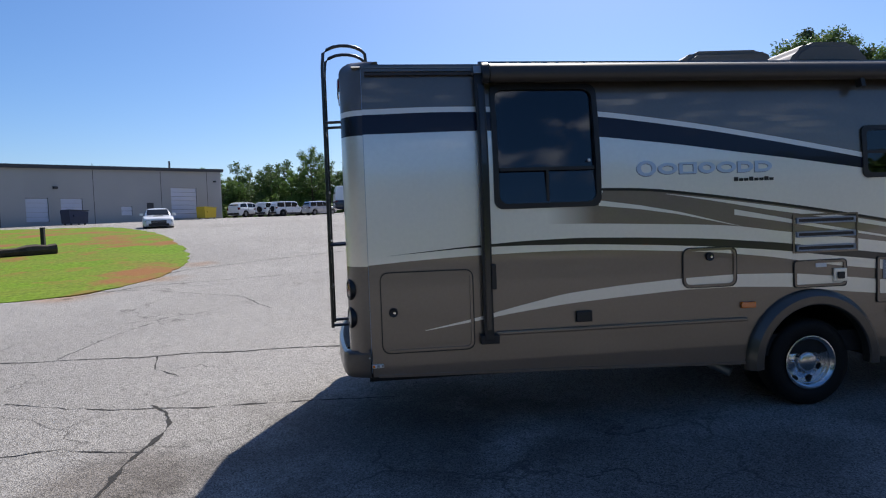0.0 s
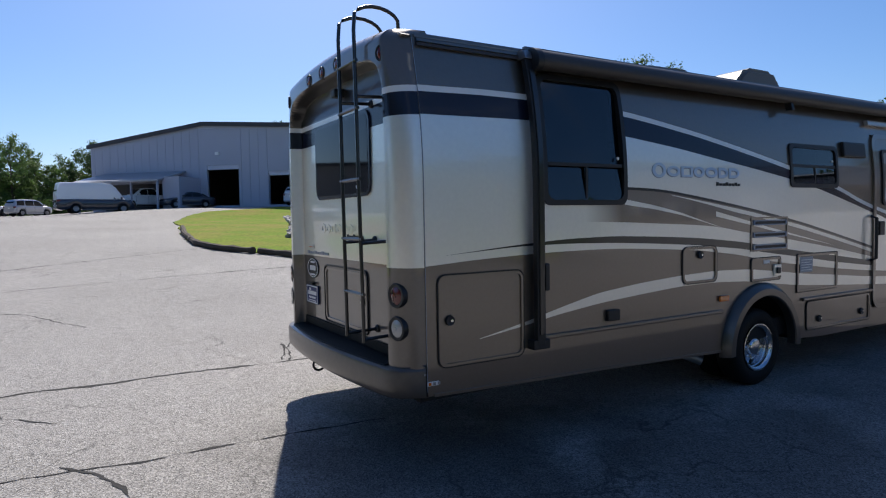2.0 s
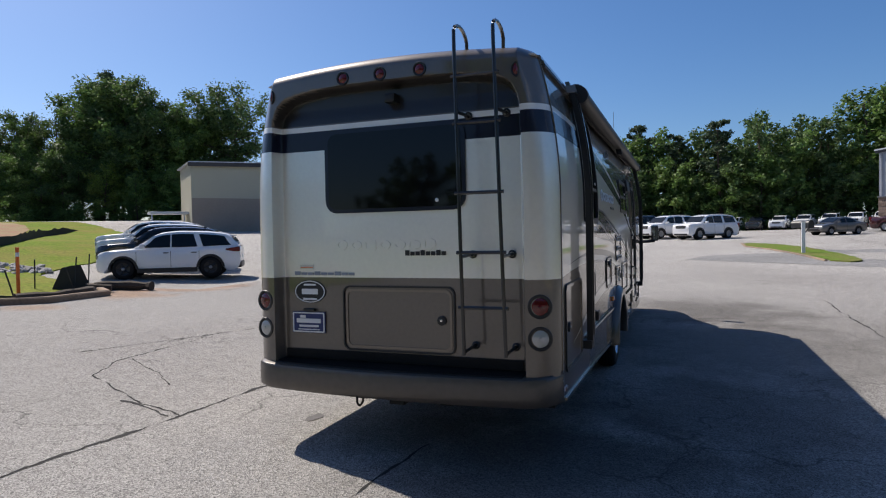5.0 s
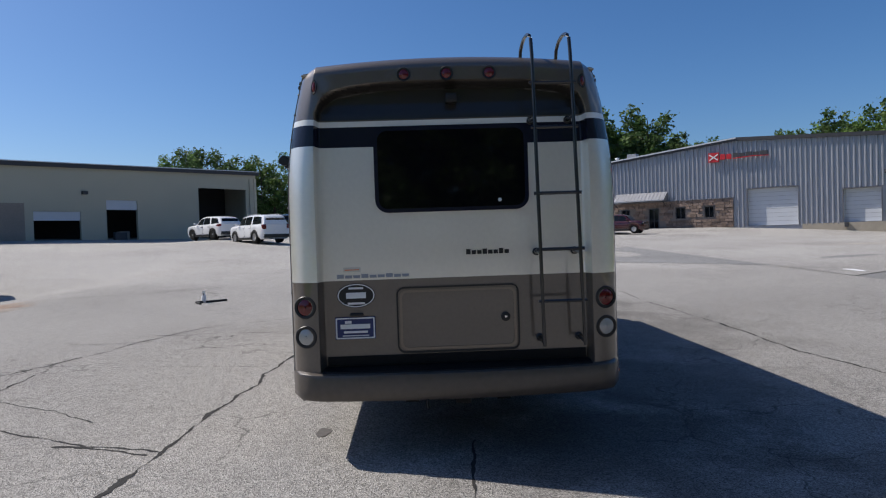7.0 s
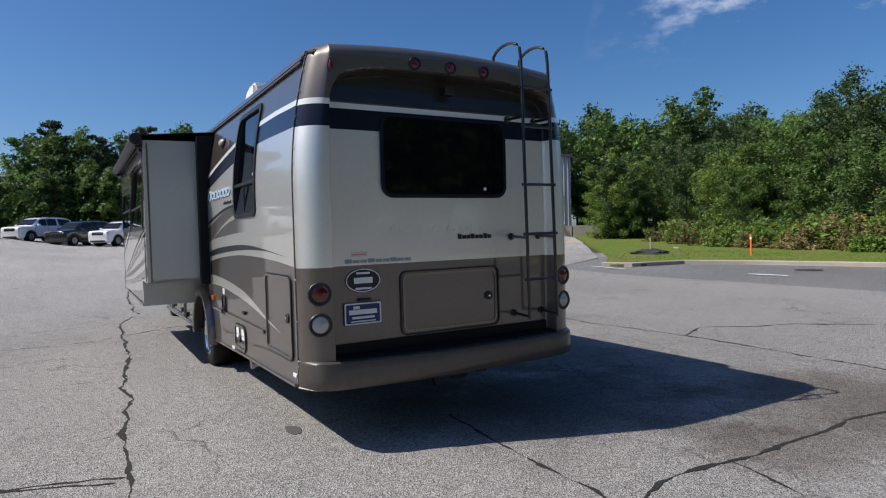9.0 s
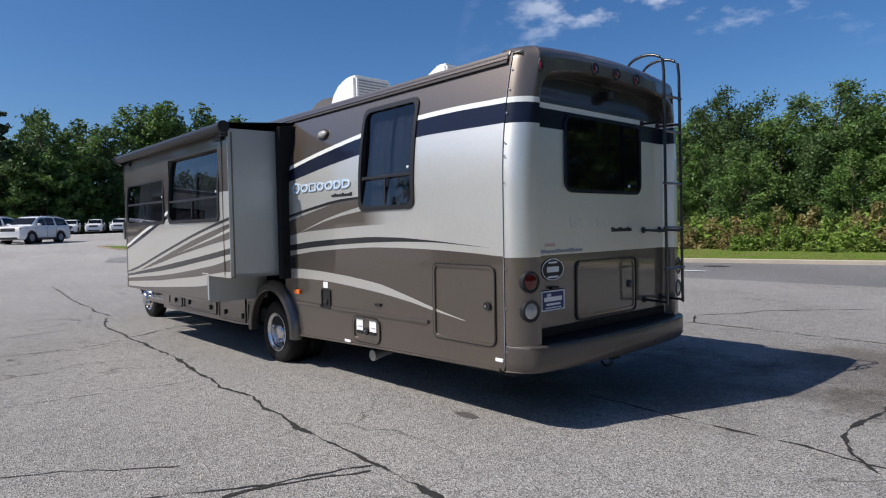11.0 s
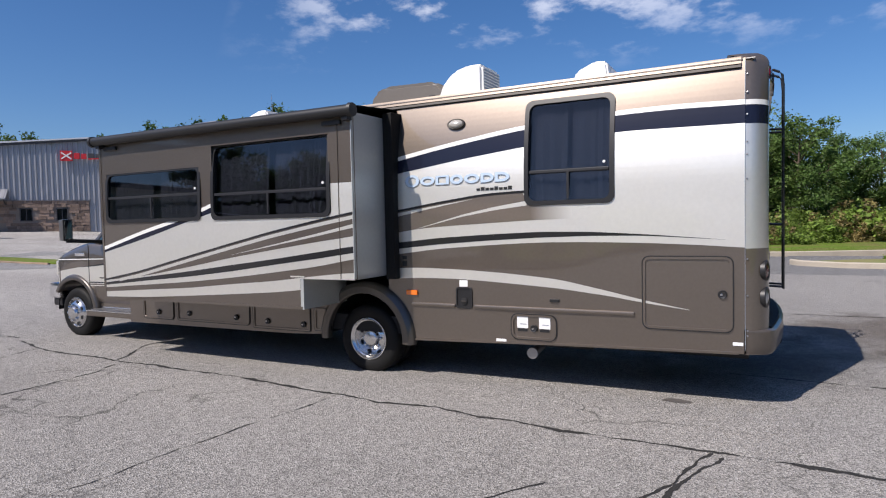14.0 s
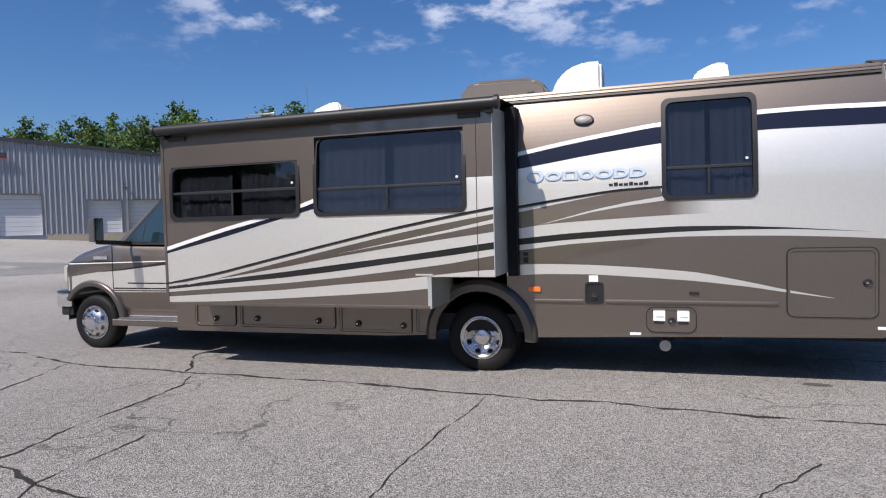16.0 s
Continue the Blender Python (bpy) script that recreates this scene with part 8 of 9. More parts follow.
def leaf_cloud(centres, radii, per, size, seed, flat=0.75):
    """Mesh data of many small three-cornered leaf sprays in clumps, coarse inside and fine at the rim."""
    r = np.random.RandomState(seed)
    P, S = [], []
    for c, rad in zip(centres, radii):
        v = r.normal(size=(per, 3))
        v /= np.linalg.norm(v, axis=1)[:, None]
        rho = r.uniform(0.03, 1.0, (per, 1)) ** 0.45
        P.append(np.array(c) + v * rad * rho * np.array([1, 1, flat]) * r.uniform(0.8, 1.25, (per, 1)))
        S.append(1.75 - 1.05 * rho)
    P, S = np.concatenate(P), np.concatenate(S)
    n = len(P)
    a = r.normal(size=(n, 3)); a[:, 2] *= 0.6; a /= np.linalg.norm(a, axis=1)[:, None]
    b = np.cross(a, r.normal(size=(n, 3))); b /= np.linalg.norm(b, axis=1)[:, None]
    s = size * S * r.uniform(0.6, 1.4, (n, 1))
    tri = np.stack([P - a * s, P + a * s * 0.5 + b * s * 0.55, P + a * s * 0.5 - b * s * 0.55], 1).reshape(-1, 3)
    return tri, np.arange(3 * n).reshape(-1, 3)


def mesh_of(name, quad, faces, material):
    me = bpy.data.meshes.new(name)
    me.from_pydata(quad.tolist(), [], faces.tolist())
    me.materials.append(material)
    return me


def tree_pair(seed, h, spread, leaf, per, bare=0.25, boughs=24, pine=False, size=0.17):
    """Meshes of one tree: tapered trunk with limbs, and a ragged crown of leaf clumps strung along the limbs."""
    r = random.Random(seed)
    bm = bmesh.new()
    lean = (r.uniform(-0.5, 0.5), r.uniform(-0.5, 0.5))
    pts = [(lean[0] * k / 6 + r.uniform(-0.1, 0.1), lean[1] * k / 6 + r.uniform(-0.1, 0.1), h * 0.94 * k / 6 - 0.3) for k in range(7)]
    tube(bm, pts, [0.017 * h * (1 - 0.14 * k) for k in range(7)], 7)
    cs, rs, turn = [], [], r.uniform(0, 6)
    for k in range(boughs):
        f = bare + (1 - bare) * (k + r.random()) / boughs
        q = (f - bare) / (1 - bare)
        prof = (0.75 - 0.45 * q if q > 0.3 else 0.55) if pine else math.sin(math.pi * min(1, 0.22 + 0.66 * q)) ** 0.6
        turn += 2.4 + r.uniform(-0.5, 0.5)
        reach = spread * prof * r.uniform(0.55, 1.12)
        x0, y0, z0 = lean[0] * f, lean[1] * f, h * f * (0.93 if pine else 0.80)
        end = Vector((x0 + reach * math.cos(turn), y0 + reach * math.sin(turn), h * f * r.uniform(0.93, 1.04)))
        base = Vector((x0, y0, min(z0, h * 0.9)))
        tube(bm, [base, base.lerp(end, 0.5) + Vector((0, 0, 0.03 * h * r.uniform(-0.5, 1))), end], [0.0055 * h * (1.2 - f * 0.6), 0.0035 * h, 0.0015 * h], 5, False)
        for j in range(5):
            u = (0.42, 0.62, 0.8, 0.95, 1.06)[j]
            c = base.lerp(end, u) + Vector((r.uniform(-1, 1), r.uniform(-1, 1), r.uniform(-0.7, 0.9))) * spread * 0.13
            cs.append(tuple(c))
            rs.append(spread * r.uniform(0.17, 0.34) * (0.8 if pine else 1.0) * (1.12 - 0.25 * u))
    trunk = bpy.data.meshes.new("trunk")
    bm.to_mesh(trunk); bm.free()
    trunk.materials.append(M["bark"])
    q, f_ = leaf_cloud(cs, rs, per, size, seed, 0.55 if pine else 0.8)
    return trunk, mesh_of("crown", q, f_, leaf)


KIND_TREES = {
    "oak": [tree_pair(1, 14, 4.2, M["leaf"], 80, 0.2, 25), tree_pair(2, 15, 4.8, M["leaf_dark"], 80, 0.2, 26, False, 0.18), tree_pair(3, 13, 3.8, M["leaf"], 80, 0.1, 25), tree_pair(7, 14, 4.0, M["leaf_dark"], 80, 0.12, 25)],
    "pine": [tree_pair(4, 16, 3.4, M["leaf_pine"], 80, 0.42, 20, True, 0.18), tree_pair(5, 17, 3.7, M["leaf_pine"], 80, 0.36, 22, True, 0.18)],
    "young": [tree_pair(6, 9, 3.2, M["leaf"], 82, 0.05, 25, False, 0.135), tree_pair(8, 9.5, 3.4, M["leaf_bright"], 82, 0.05, 25, False, 0.135), tree_pair(9, 10, 3.3, M["leaf"], 82, 0.06, 25, False, 0.135), tree_pair(11, 9, 3.0, M["leaf_dark"], 82, 0.05, 25, False, 0.135)],
}
FAR_TREES = {
    "oak": [tree_pair(1, 14, 4.2, M["leaf"], 34, 0.2, 18, False, 0.29), tree_pair(2, 15, 4.8, M["leaf_dark"], 34, 0.2, 18, False, 0.30), tree_pair(3, 13, 3.8, M["leaf"], 34, 0.1, 18, False, 0.28)],
    "pine": [tree_pair(4, 16, 3.4, M["leaf_pine"], 34, 0.42, 16, True, 0.28)],
    "young": [tree_pair(6, 9, 3.2, M["leaf"], 34, 0.05, 18, False, 0.24), tree_pair(11, 9, 3.0, M["leaf_dark"], 34, 0.05, 18, False, 0.24)],
}
TREE_LABEL = {"oak": "tall broad-leaved tree in full summer leaf", "pine": "tall pine with a high ragged crown", "young": "dense young broad-leaved tree at the wood's edge"}


def plant(kind, x, y, scale, r, far=False):
    t = root(kind + "_tree" if kind != "young" else "young_tree", pose(x, y, ground_z(x, y) - 0.1, 0, 0, r.uniform(0, 360)) @ Matrix.Diagonal((scale * r.uniform(0.9, 1.15), scale * r.uniform(0.9, 1.15), scale, 1)), TREE_LABEL[kind], "tree", "wood round the lot")
    trunk, crown = r.choice((FAR_TREES if far else KIND_TREES)[kind])
    for name, me in (("trunk", trunk), ("crown", crown)):
        o = new(name, me)
        o.parent = t


def belt(line, n, depth, kinds, s0, s1, seed, far=False):
    """Trees along a line of points, staggered over a depth."""
    r = random.Random(seed)
    pts = [Vector((*p, 0)) for p in line]
    lens = [(b - a).length for a, b in zip(pts, pts[1:])]
    for k in range(n):
        d = sum(lens) * (k + r.uniform(0.1, 0.9)) / n
        for a, b, l in zip(pts, pts[1:], lens):
            if d <= l:
                break
            d -= l
        p = a.lerp(b, min(1, d / l))
        side = Vector((-(b - a).y, (b - a).x, 0)).normalized()
        p = p + side * r.uniform(-depth, depth)
        plant(r.choice(kinds), p.x, p.y, r.uniform(s0, s1), r, far)


belt([(-34, 118), (-8, 108), (14, 104)], 28, 5, ["oak"], 0.50, 0.66, 21, True)
belt([(-32, 112), (-8, 102), (12, 98)], 34, 2.5, ["oak"], 0.34, 0.50, 22, True)
for x, y, k in ((-8.2, 101, 0.80), (-10.5, 102, 0.62), (2.0, 99, 0.66), (-15.5, 104, 0.58)):
    plant("oak", x, y, k, random.Random(int(40 + x)))
belt([(26, 108), (48, 100), (60, 86)], 16, 4, ["oak", "oak", "pine"], 0.82, 1.02, 23, True)
belt([(34, 92), (50, 82)], 10, 3, ["oak", "young"], 0.82, 1.0, 35, True)
belt([(50, 82), (55, 75)], 6, 3, ["oak", "young"], 0.9, 1.1, 38)
belt([(56, 73), (60, 66)], 8, 3.5, ["oak", "oak", "oak", "pine"], 1.08, 1.28, 24)
belt([(60, 66), (66, 57)], 8, 2.0, ["oak"], 1.12, 1.26, 47)
belt([(66, 56), (69, 51)], 4, 2.5, ["oak", "young"], 0.5, 0.6, 53)
belt([(47, 75), (52, 68)], 6, 2, ["young"], 0.75, 1.05, 25)
belt([(53, 67), (61, 50)], 9, 2, ["young"], 0.55, 0.75, 48)
belt([(70, 52), (84, 36)], 20, 3, ["oak", "young"], 0.46, 0.58, 49, True)
belt([(84, 36), (98, 24), (106, 8)], 30, 3, ["oak", "young"], 0.68, 0.84, 26, True)
belt([(104, 10), (100, -8), (101, -20)], 21, 5, ["oak", "oak", "oak", "pine"], 0.95, 1.14, 27, True)
belt([(102, -24), (108.5, -41)], 12, 3.5, ["oak"], 1.28, 1.42, 50, True)
belt([(110, -46), (112, -52)], 6, 3, ["oak"], 1.02, 1.15, 51, True)
belt([(99, 10), (96, -8), (98, -26)], 24, 2, ["young"], 0.9, 1.2, 28, True)
belt([(104, -64), (70, -76)], 16, 4, ["oak"], 1.12, 1.28, 29, True)
belt([(68, -76), (42, -72)], 9, 4, ["oak"], 0.92, 1.1, 52, True)
belt([(44, -60), (34, -50)], 9, 4.5, ["oak", "oak", "young", "young"], 0.6, 0.86, 30)
belt([(33, -49), (22, -41), (15, -40)], 11, 3, ["oak", "oak", "young"], 0.60, 0.76, 45)
belt([(14, -40), (10, -38), (5, -39)], 9, 3, ["oak", "young", "young"], 0.52, 0.66, 46)
belt([(3, -40), (-2, -42), (-16, -50), (-34, -60)], 16, 3.0, ["oak", "young", "young"], 0.44, 0.60, 36)
belt([(7, -39), (15, -40), (26, -44)], 11, 2.0, ["oak"], 0.60, 0.70, 41)
belt([(38, -48), (30, -42), (20, -35.5), (10, -33), (6, -34.5)], 15, 1.8, ["young"], 0.42, 0.78, 31)
belt([(4, -35.5), (0, -37), (-14, -46)], 9, 1.8, ["young"], 0.45, 0.8, 37)
belt([(37.5, -39.5), (41, -44), (46, -50)], 7, 0.8, ["young"], 0.6, 0.9, 34)
belt([(66, -56), (56, -60), (46, -60), (42, -54)], 16, 3, ["oak", "oak", "young"], 0.9, 1.12, 39, True)
belt([(-8, -52), (-30, -64), (-60, -76)], 8, 5, ["oak"], 0.48, 0.62, 32, True)
r_ = random.Random(61)
for x, y, k in ((4.6, -38.0, 0.86), (7.0, -39.5, 0.8), (2.4, -39.4, 0.95), (0.2, -40.0, 0.84), (9.2, -38.6, 0.78), (5.8, -41.5, 0.95), (38.0, -38.6, 0.62), (38.4, -41.2, 0.8), (36.6, -40.4, 0.7)):
    plant("young", x, y, k, r_)
# the lot's unseen side, behind the first standpoint
# oaks made tall and close to cut sky light on the coach's rear
belt([(-26, -50), (-34, -24), (-36, 0), (-39, 13)], 30, 3, ["oak"], 1.08, 1.28, 33, True)
belt([(-48, 14), (-58, 32)], 8, 3, ["oak", "young"], 0.5, 0.65, 40, True)

# brush at the wood's foot
BRUSH = []
for sd, m_ in ((41, "leaf_bright"), (42, "leaf"), (43, "straw"), (44, "leaf_bright")):
    r = random.Random(sd)
    cs = [(r.uniform(-1.3, 1.3), r.uniform(-1.0, 1.0), r.uniform(0.1, 1.3) * (1.5 - abs(r.uniform(-1, 1)))) for _ in range(26)]
    q, f_ = leaf_cloud(cs, [r.uniform(0.25, 0.5) for _ in cs], 60, 0.115 if m_ != "straw" else 0.13, sd, 1.2)
    BRUSH.append(mesh_of("foliage", q, f_, M[m_]))


def brush(line, n, depth, seed, s0=0.7, s1=1.5, kinds=(0, 1, 2, 3)):
    r = random.Random(seed)
    pts = [Vector((*p, 0)) for p in line]
    for k in range(n):
        u = (k + r.random()) / n * (len(pts) - 1)
        i = min(int(u), len(pts) - 2)
        p = pts[i].lerp(pts[i + 1], u - i) + Vector((r.uniform(-depth, depth), r.uniform(-depth, depth), 0))
        b = new("bush", BRUSH[r.choice(kinds)])
        b.matrix_basis = pose(p.x, p.y, ground_z(p.x, p.y) - 0.15, 0, 0, r.uniform(0, 360)) @ Matrix.Diagonal((r.uniform(s0, s1), r.uniform(s0, s1), r.uniform(s0, s1) * 0.9, 1))
        tagged(b, "tangled weeds and brush at the wood's foot", "bush", "brush along the wood")


brush([(36, -45), (28, -38.5), (19, -32.5), (10, -29.5), (2, -31), (-8, -36), (-18, -44)], 70, 1.6, 51, 0.8, 1.5)
brush([(30, -36.5), (19, -30), (10, -27.6), (3, -28.6), (-5, -33)], 64, 1.3, 52, 0.5, 1.0, (0, 0, 2, 3))
brush([(-24, 104), (-8, 97), (10, 94)], 22, 2, 53, 1.2, 2.0, (0, 1, 1))
brush([(44, 72), (58, 56), (70, 38), (84, 30)], 24, 2, 54, 1.0, 1.8, (1, 1, 0))
brush([(68, 52), (82, 36), (96, 24), (103, 8)], 46, 2.5, 57, 1.5, 2.6, (1, 1, 0))
brush([(96, 12), (92, -6), (94, -24)], 24, 1.5, 55, 1.0, 1.8, (1, 1, 0))
brush([(-3.5, -17.5), (-6, -19)], 4, 0.6, 56, 0.35, 0.6, (2, 0))

# ---- kerbs, markers and litter round the lot ----
def kerb_line(name, pts, label, w=0.16, h=0.15, material=None, wob=0.0, r_mat=None):
    bm = bmesh.new()
    rows = []
    line = []
    for a, b in zip(pts, pts[1:]):
        n = max(1, int(math.dist(a, b) / 0.7))
        line += [(a[0] + (b[0] - a[0]) * k / n, a[1] + (b[1] - a[1]) * k / n) for k in range(n)]
    line.append(pts[-1])
    for i, (x, y) in enumerate(line):
        x0, y0 = line[max(i - 1, 0)]
        x1, y1 = line[min(i + 1, len(line) - 1)]
        l = math.hypot(x1 - x0, y1 - y0)
        nx, ny = -(y1 - y0) / l, (x1 - x0) / l
        z = ground_z(x, y)
        j = wob * noise.noise(Vector((x * 2, y * 2, 0)))
        rows.append([bm.verts.new((x + nx * (d + j), y + ny * (d + j), z + e + (j if e > 0 else 0))) for d, e in ((-w / 2, -0.1), (-w / 2, h - 0.03), (-w / 2 + 0.03, h), (w / 2 - 0.03, h), (w / 2, h - 0.03), (w / 2, -0.1))])
    for a, b in zip(rows, rows[1:]):
        for k in range(5):
            bm.faces.new((a[k], a[k + 1], b[k + 1], b[k]))
    bm.faces.new(rows[0]); bm.faces.new(rows[-1])
    return tagged(part(name, bm, material or M["kerb"], None, "", True), label, "kerb", kind="structure")


M["clay_kerb"] = mat("clay_stained_concrete", (0.27, 0.19, 0.13), 0.9, 0, 0.25, 1.2, 20, 0.4, 0, 0, (0.16, 0.12, 0.09))
kerb_line("kerb_south", [(13.2, -13.3), (12.3, -13.9), (12.0, -16.4), (10.1, -18.0), (7.4, -18.7), (3.4, -19.6), (-1, -20.7), (-5.5, -22.7), (-11, -26.4)], "pale concrete kerb along the access road")
kerb_line("kerb_island", [(5.9, 18.9), (5.1, 16.5), (4.5, 14.3), (4.8, 12.85), (5.6, 12.4), (7.2, 12.5), (8.0, 14.0)], "clay-stained concrete kerb round the island tip", 0.2, 0.14, M["clay_kerb"])
kerb_line("kerb_entry", [(-0.6, -15.5), (-0.8, -14.9), (-1.95, -14.05), (-3.8, -13.8), (-12, -13.8), (-40, -14.1)], "pale concrete kerb of the entry island", 0.2, 0.16)
kerb_line("kerb_verge", [(40.5, -4.2), (36.4, -4.1), (33, -5.0), (30, -5.5), (27.6, -5.75), (24.5, -6.0)], "low kerb round the grass strip", 0.12, 0.07, M["clay_kerb"])
M["rough_grass"] = mat("entry_island_grass", (0.16, 0.19, 0.05), 0.95, 0, 0.3, 0.6, 25, 0.6, 0, 0, (0.26, 0.21, 0.10))
lawn("lawn_entry", [(-0.7, -15.5), (-0.9, -14.95), (-2.05, -14.15), (-3.9, -13.9), (-12, -13.9), (-40, -14.2), (-40, -16.9), (-12, -16.9), (-4, -16.7)], M["rough_grass"], "scruffy grass island at the road's mouth", 0.12, 0.6)

M["wattle"] = mat("dark_straw_roll", (0.075, 0.058, 0.042), 0.95, 0, 0.45, 3, 22, 1.0)
rng = random.Random(9)


def wattle(pts, r, label):
    line = []
    for a, b in zip(pts, pts[1:]):
        n = max(2, int(math.dist(a, b) / 0.3))
        line += [(a[0] + (b[0] - a[0]) * k / n, a[1] + (b[1] - a[1]) * k / n) for k in range(n)]
    q = [(x + rng.uniform(-0.03, 0.03), y + rng.uniform(-0.03, 0.03), ground_z(x, y) + r * 0.9) for x, y in line]
    tagged(part("straw_roll", tube(bmesh.new(), q, [r * rng.uniform(0.72, 1.2) for _ in q], 8), M["wattle"], None, "", True), label, "erosion roll", "erosion rolls")


for line in ([(3.0, 29.0), (2.45, 25.0), (2.2, 21.4)], [(2.2, 21.5), (2.15, 20.2), (2.5, 18.6), (2.9, 17.8), (3.5, 16.7)], [(3.55, 16.85), (4.1, 15.8), (4.35, 14.9)]):
    wattle(line, 0.115, "dark straw erosion roll along the kerbless grass edge")
for line in ([(7.3, 13.3), (7.6, 13.15), (7.9, 12.75)], [(7.7, 13.5), (8.2, 13.3), (8.6, 12.7), (8.7, 12.4)], [(5.1, 12.75), (5.9, 12.62), (6.9, 12.75), (7.4, 13.1)]):
    wattle(line, 0.12, "torn dark erosion roll lying on the clay")
wattle([(-14.5, 18.4), (-11.3, 20.8)], 0.2, "dark roll laid across the grass bank")

M["orange"] = mat("orange_marker", (0.85, 0.16, 0.03), 0.5)
M["utility_green"] = mat("utility_green", (0.16, 0.22, 0.17), 0.6)
M["stake"] = mat("dark_stake", (0.03, 0.03, 0.03), 0.8)
for x, y, hgt in ((6.0, 13.9, 1.15), (12.6, -21.6, 1.0)):
    m_ = root("marker_post", pose(x, y, ground_z(x, y)), "slim orange flexible marker post in the grass", "marker post")
    part("blade", boxed(-0.04, 0.04, -0.012, 0.012, -0.1, hgt, 0.006), M["orange"], m_)
    part("cap_band", boxed(-0.042, 0.042, -0.014, 0.014, hgt - 0.22, hgt - 0.12, 0.004), M["white_plastic"], m_)
ub = root("utility_box", pose(6.05, 16.4, ground_z(6.05, 16.4)), "small green utility pedestal in the grass", "utility box")
part("cover", boxed(-0.11, 0.11, -0.11, 0.11, 0, 0.42, 0.02), M["utility_green"], ub)
part("cap", boxed(-0.125, 0.125, -0.125, 0.125, 0.42, 0.47, 0.02), M["utility_green"], ub)
st = root("hydrant_stump", pose(6.05, 15.1, ground_z(6.05, 15.1)), "rusty brown hydrant stump in the grass", "hydrant")
part("barrel", lathe(bmesh.new(), [(0.16, 0), (0.15, 0.1), (0.11, 0.12), (0.11, 0.45), (0.14, 0.48), (0.13, 0.56), (0.06, 0.64), (0, 0.66)], Matrix.Identity(4), 16), mat("rusty_iron", (0.20, 0.11, 0.07), 0.8, 0.2, 0.3), st, "", True)
for k, (x, y, h_, a) in enumerate(((4.95, 14.3, 0.8, 6), (5.5, 13.3, 0.7, -12), (5.95, 18.5, 0.8, 4), (6.7, 12.9, 0.75, -16), (7.2, 13.6, 0.9, 8), (9.0, 15.3, 0.85, 14), (6.9, 14.6, 0.8, -8))):
    s_ = tagged(part("fence_stake", boxed(-0.013, 0.013, -0.013, 0.013, -0.15, h_, 0.003), M["stake"]), "dark leaning silt-fence stake", "stake", "silt-fence stakes")
    s_.matrix_basis = pose(x, y, ground_z(x, y), a, a * 0.6, 20 * k)


def silt_fence(pts, h, label, sag=0.25):
    bm = bmesh.new()
    line = []
    for a, b in zip(pts, pts[1:]):
        n = max(2, int(math.dist(a, b) / 0.4))
        line += [(a[0] + (b[0] - a[0]) * k / n, a[1] + (b[1] - a[1]) * k / n) for k in range(n)]
    line.append(pts[-1])
    rows = []
    for k, (x, y) in enumerate(line):
        u = k / (len(line) - 1)
        hh = h * (0.75 + sag * noise.noise(Vector((x, y, 0)))) * min(1, 6 * u + 0.15) * min(1, 6 * (1 - u) + 0.15)
        z = ground_z(x, y)
        o = 0.06 * noise.noise(Vector((x * 3, y * 3, 4)))
        rows.append([bm.verts.new(c) for c in ((x, y, z - 0.05), (x + o, y + o, z + hh), (x + o + 0.02, y + o + 0.02, z + hh), (x + 0.02, y + 0.02, z - 0.05))])
    for a, b in zip(rows, rows[1:]):
        for i in range(3):
            bm.faces.new((a[i], a[i + 1], b[i + 1], b[i]))
    tagged(part("silt_fence", bm, M["stake"], None, "", True), label, "silt fence", "silt fences")


silt_fence([(11.2, 26.6), (12.0, 27.4), (14.5, 28.9), (17.9, 31.3), (24.2, 37.7), (30, 42)], 0.62, "sagging black silt fence across the slope")
silt_fence([(7.0, 14.1), (7.25, 13.75), (7.6, 13.5)], 0.75, "torn flap of black silt fabric on stakes")
silt_fence([(4.95, 14.3), (5.5, 13.3), (6.7, 12.9)], 0.14, "flattened black silt fabric along the kerb")

# stone riprap in the swale
ROCKS = []
M["rock"] = mat("pale_riprap", (0.36, 0.34, 0.33), 0.9, 0, 0.25, 2, 8, 0.5, 0, 0.4)
for sd in range(6):
    bm = bmesh.new()
    bmesh.ops.create_icosphere(bm, subdivisions=1, radius=1)
    r = random.Random(sd)
    for v in bm.verts:
        v.co *= r.uniform(0.7, 1.2)
        v.co.z *= 0.6
    me = bpy.data.meshes.new("rock")
    bm.to_mesh(me); bm.free(); me.materials.append(M["rock"])
    ROCKS.append(me)
rip = root("riprap", pose(8, 22, ground_z(8, 22)), "swale filled with pale grey riprap stones", "rocks")
r = random.Random(77)
base = rip.matrix_basis.inverted()
SWALE = in_poly([(11.4, 40.5), (9.0, 31), (6.0, 21.8), (6.4, 19.9), (7.4, 19.4), (11.0, 22.4), (12.6, 21.6), (13.4, 22.9), (13.0, 26.3), (12.2, 28.9), (11.5, 31.3), (12.6, 40.0)])
n = 0
while n < 300:
    x, y = r.uniform(6, 13.5), r.uniform(19, 40.5)
    if SWALE(x, y):
        o = new("rock", r.choice(ROCKS))
        s = r.uniform(0.12, 0.24)
        o.parent = rip
        o.matrix_basis = base @ pose(x, y, ground_z(x, y) + 0.05 + s * 0.35, r.uniform(-25, 25), r.uniform(-25, 25), r.uniform(0, 360)) @ Matrix.Diagonal((s * 1.3, s, s, 1))
        n += 1

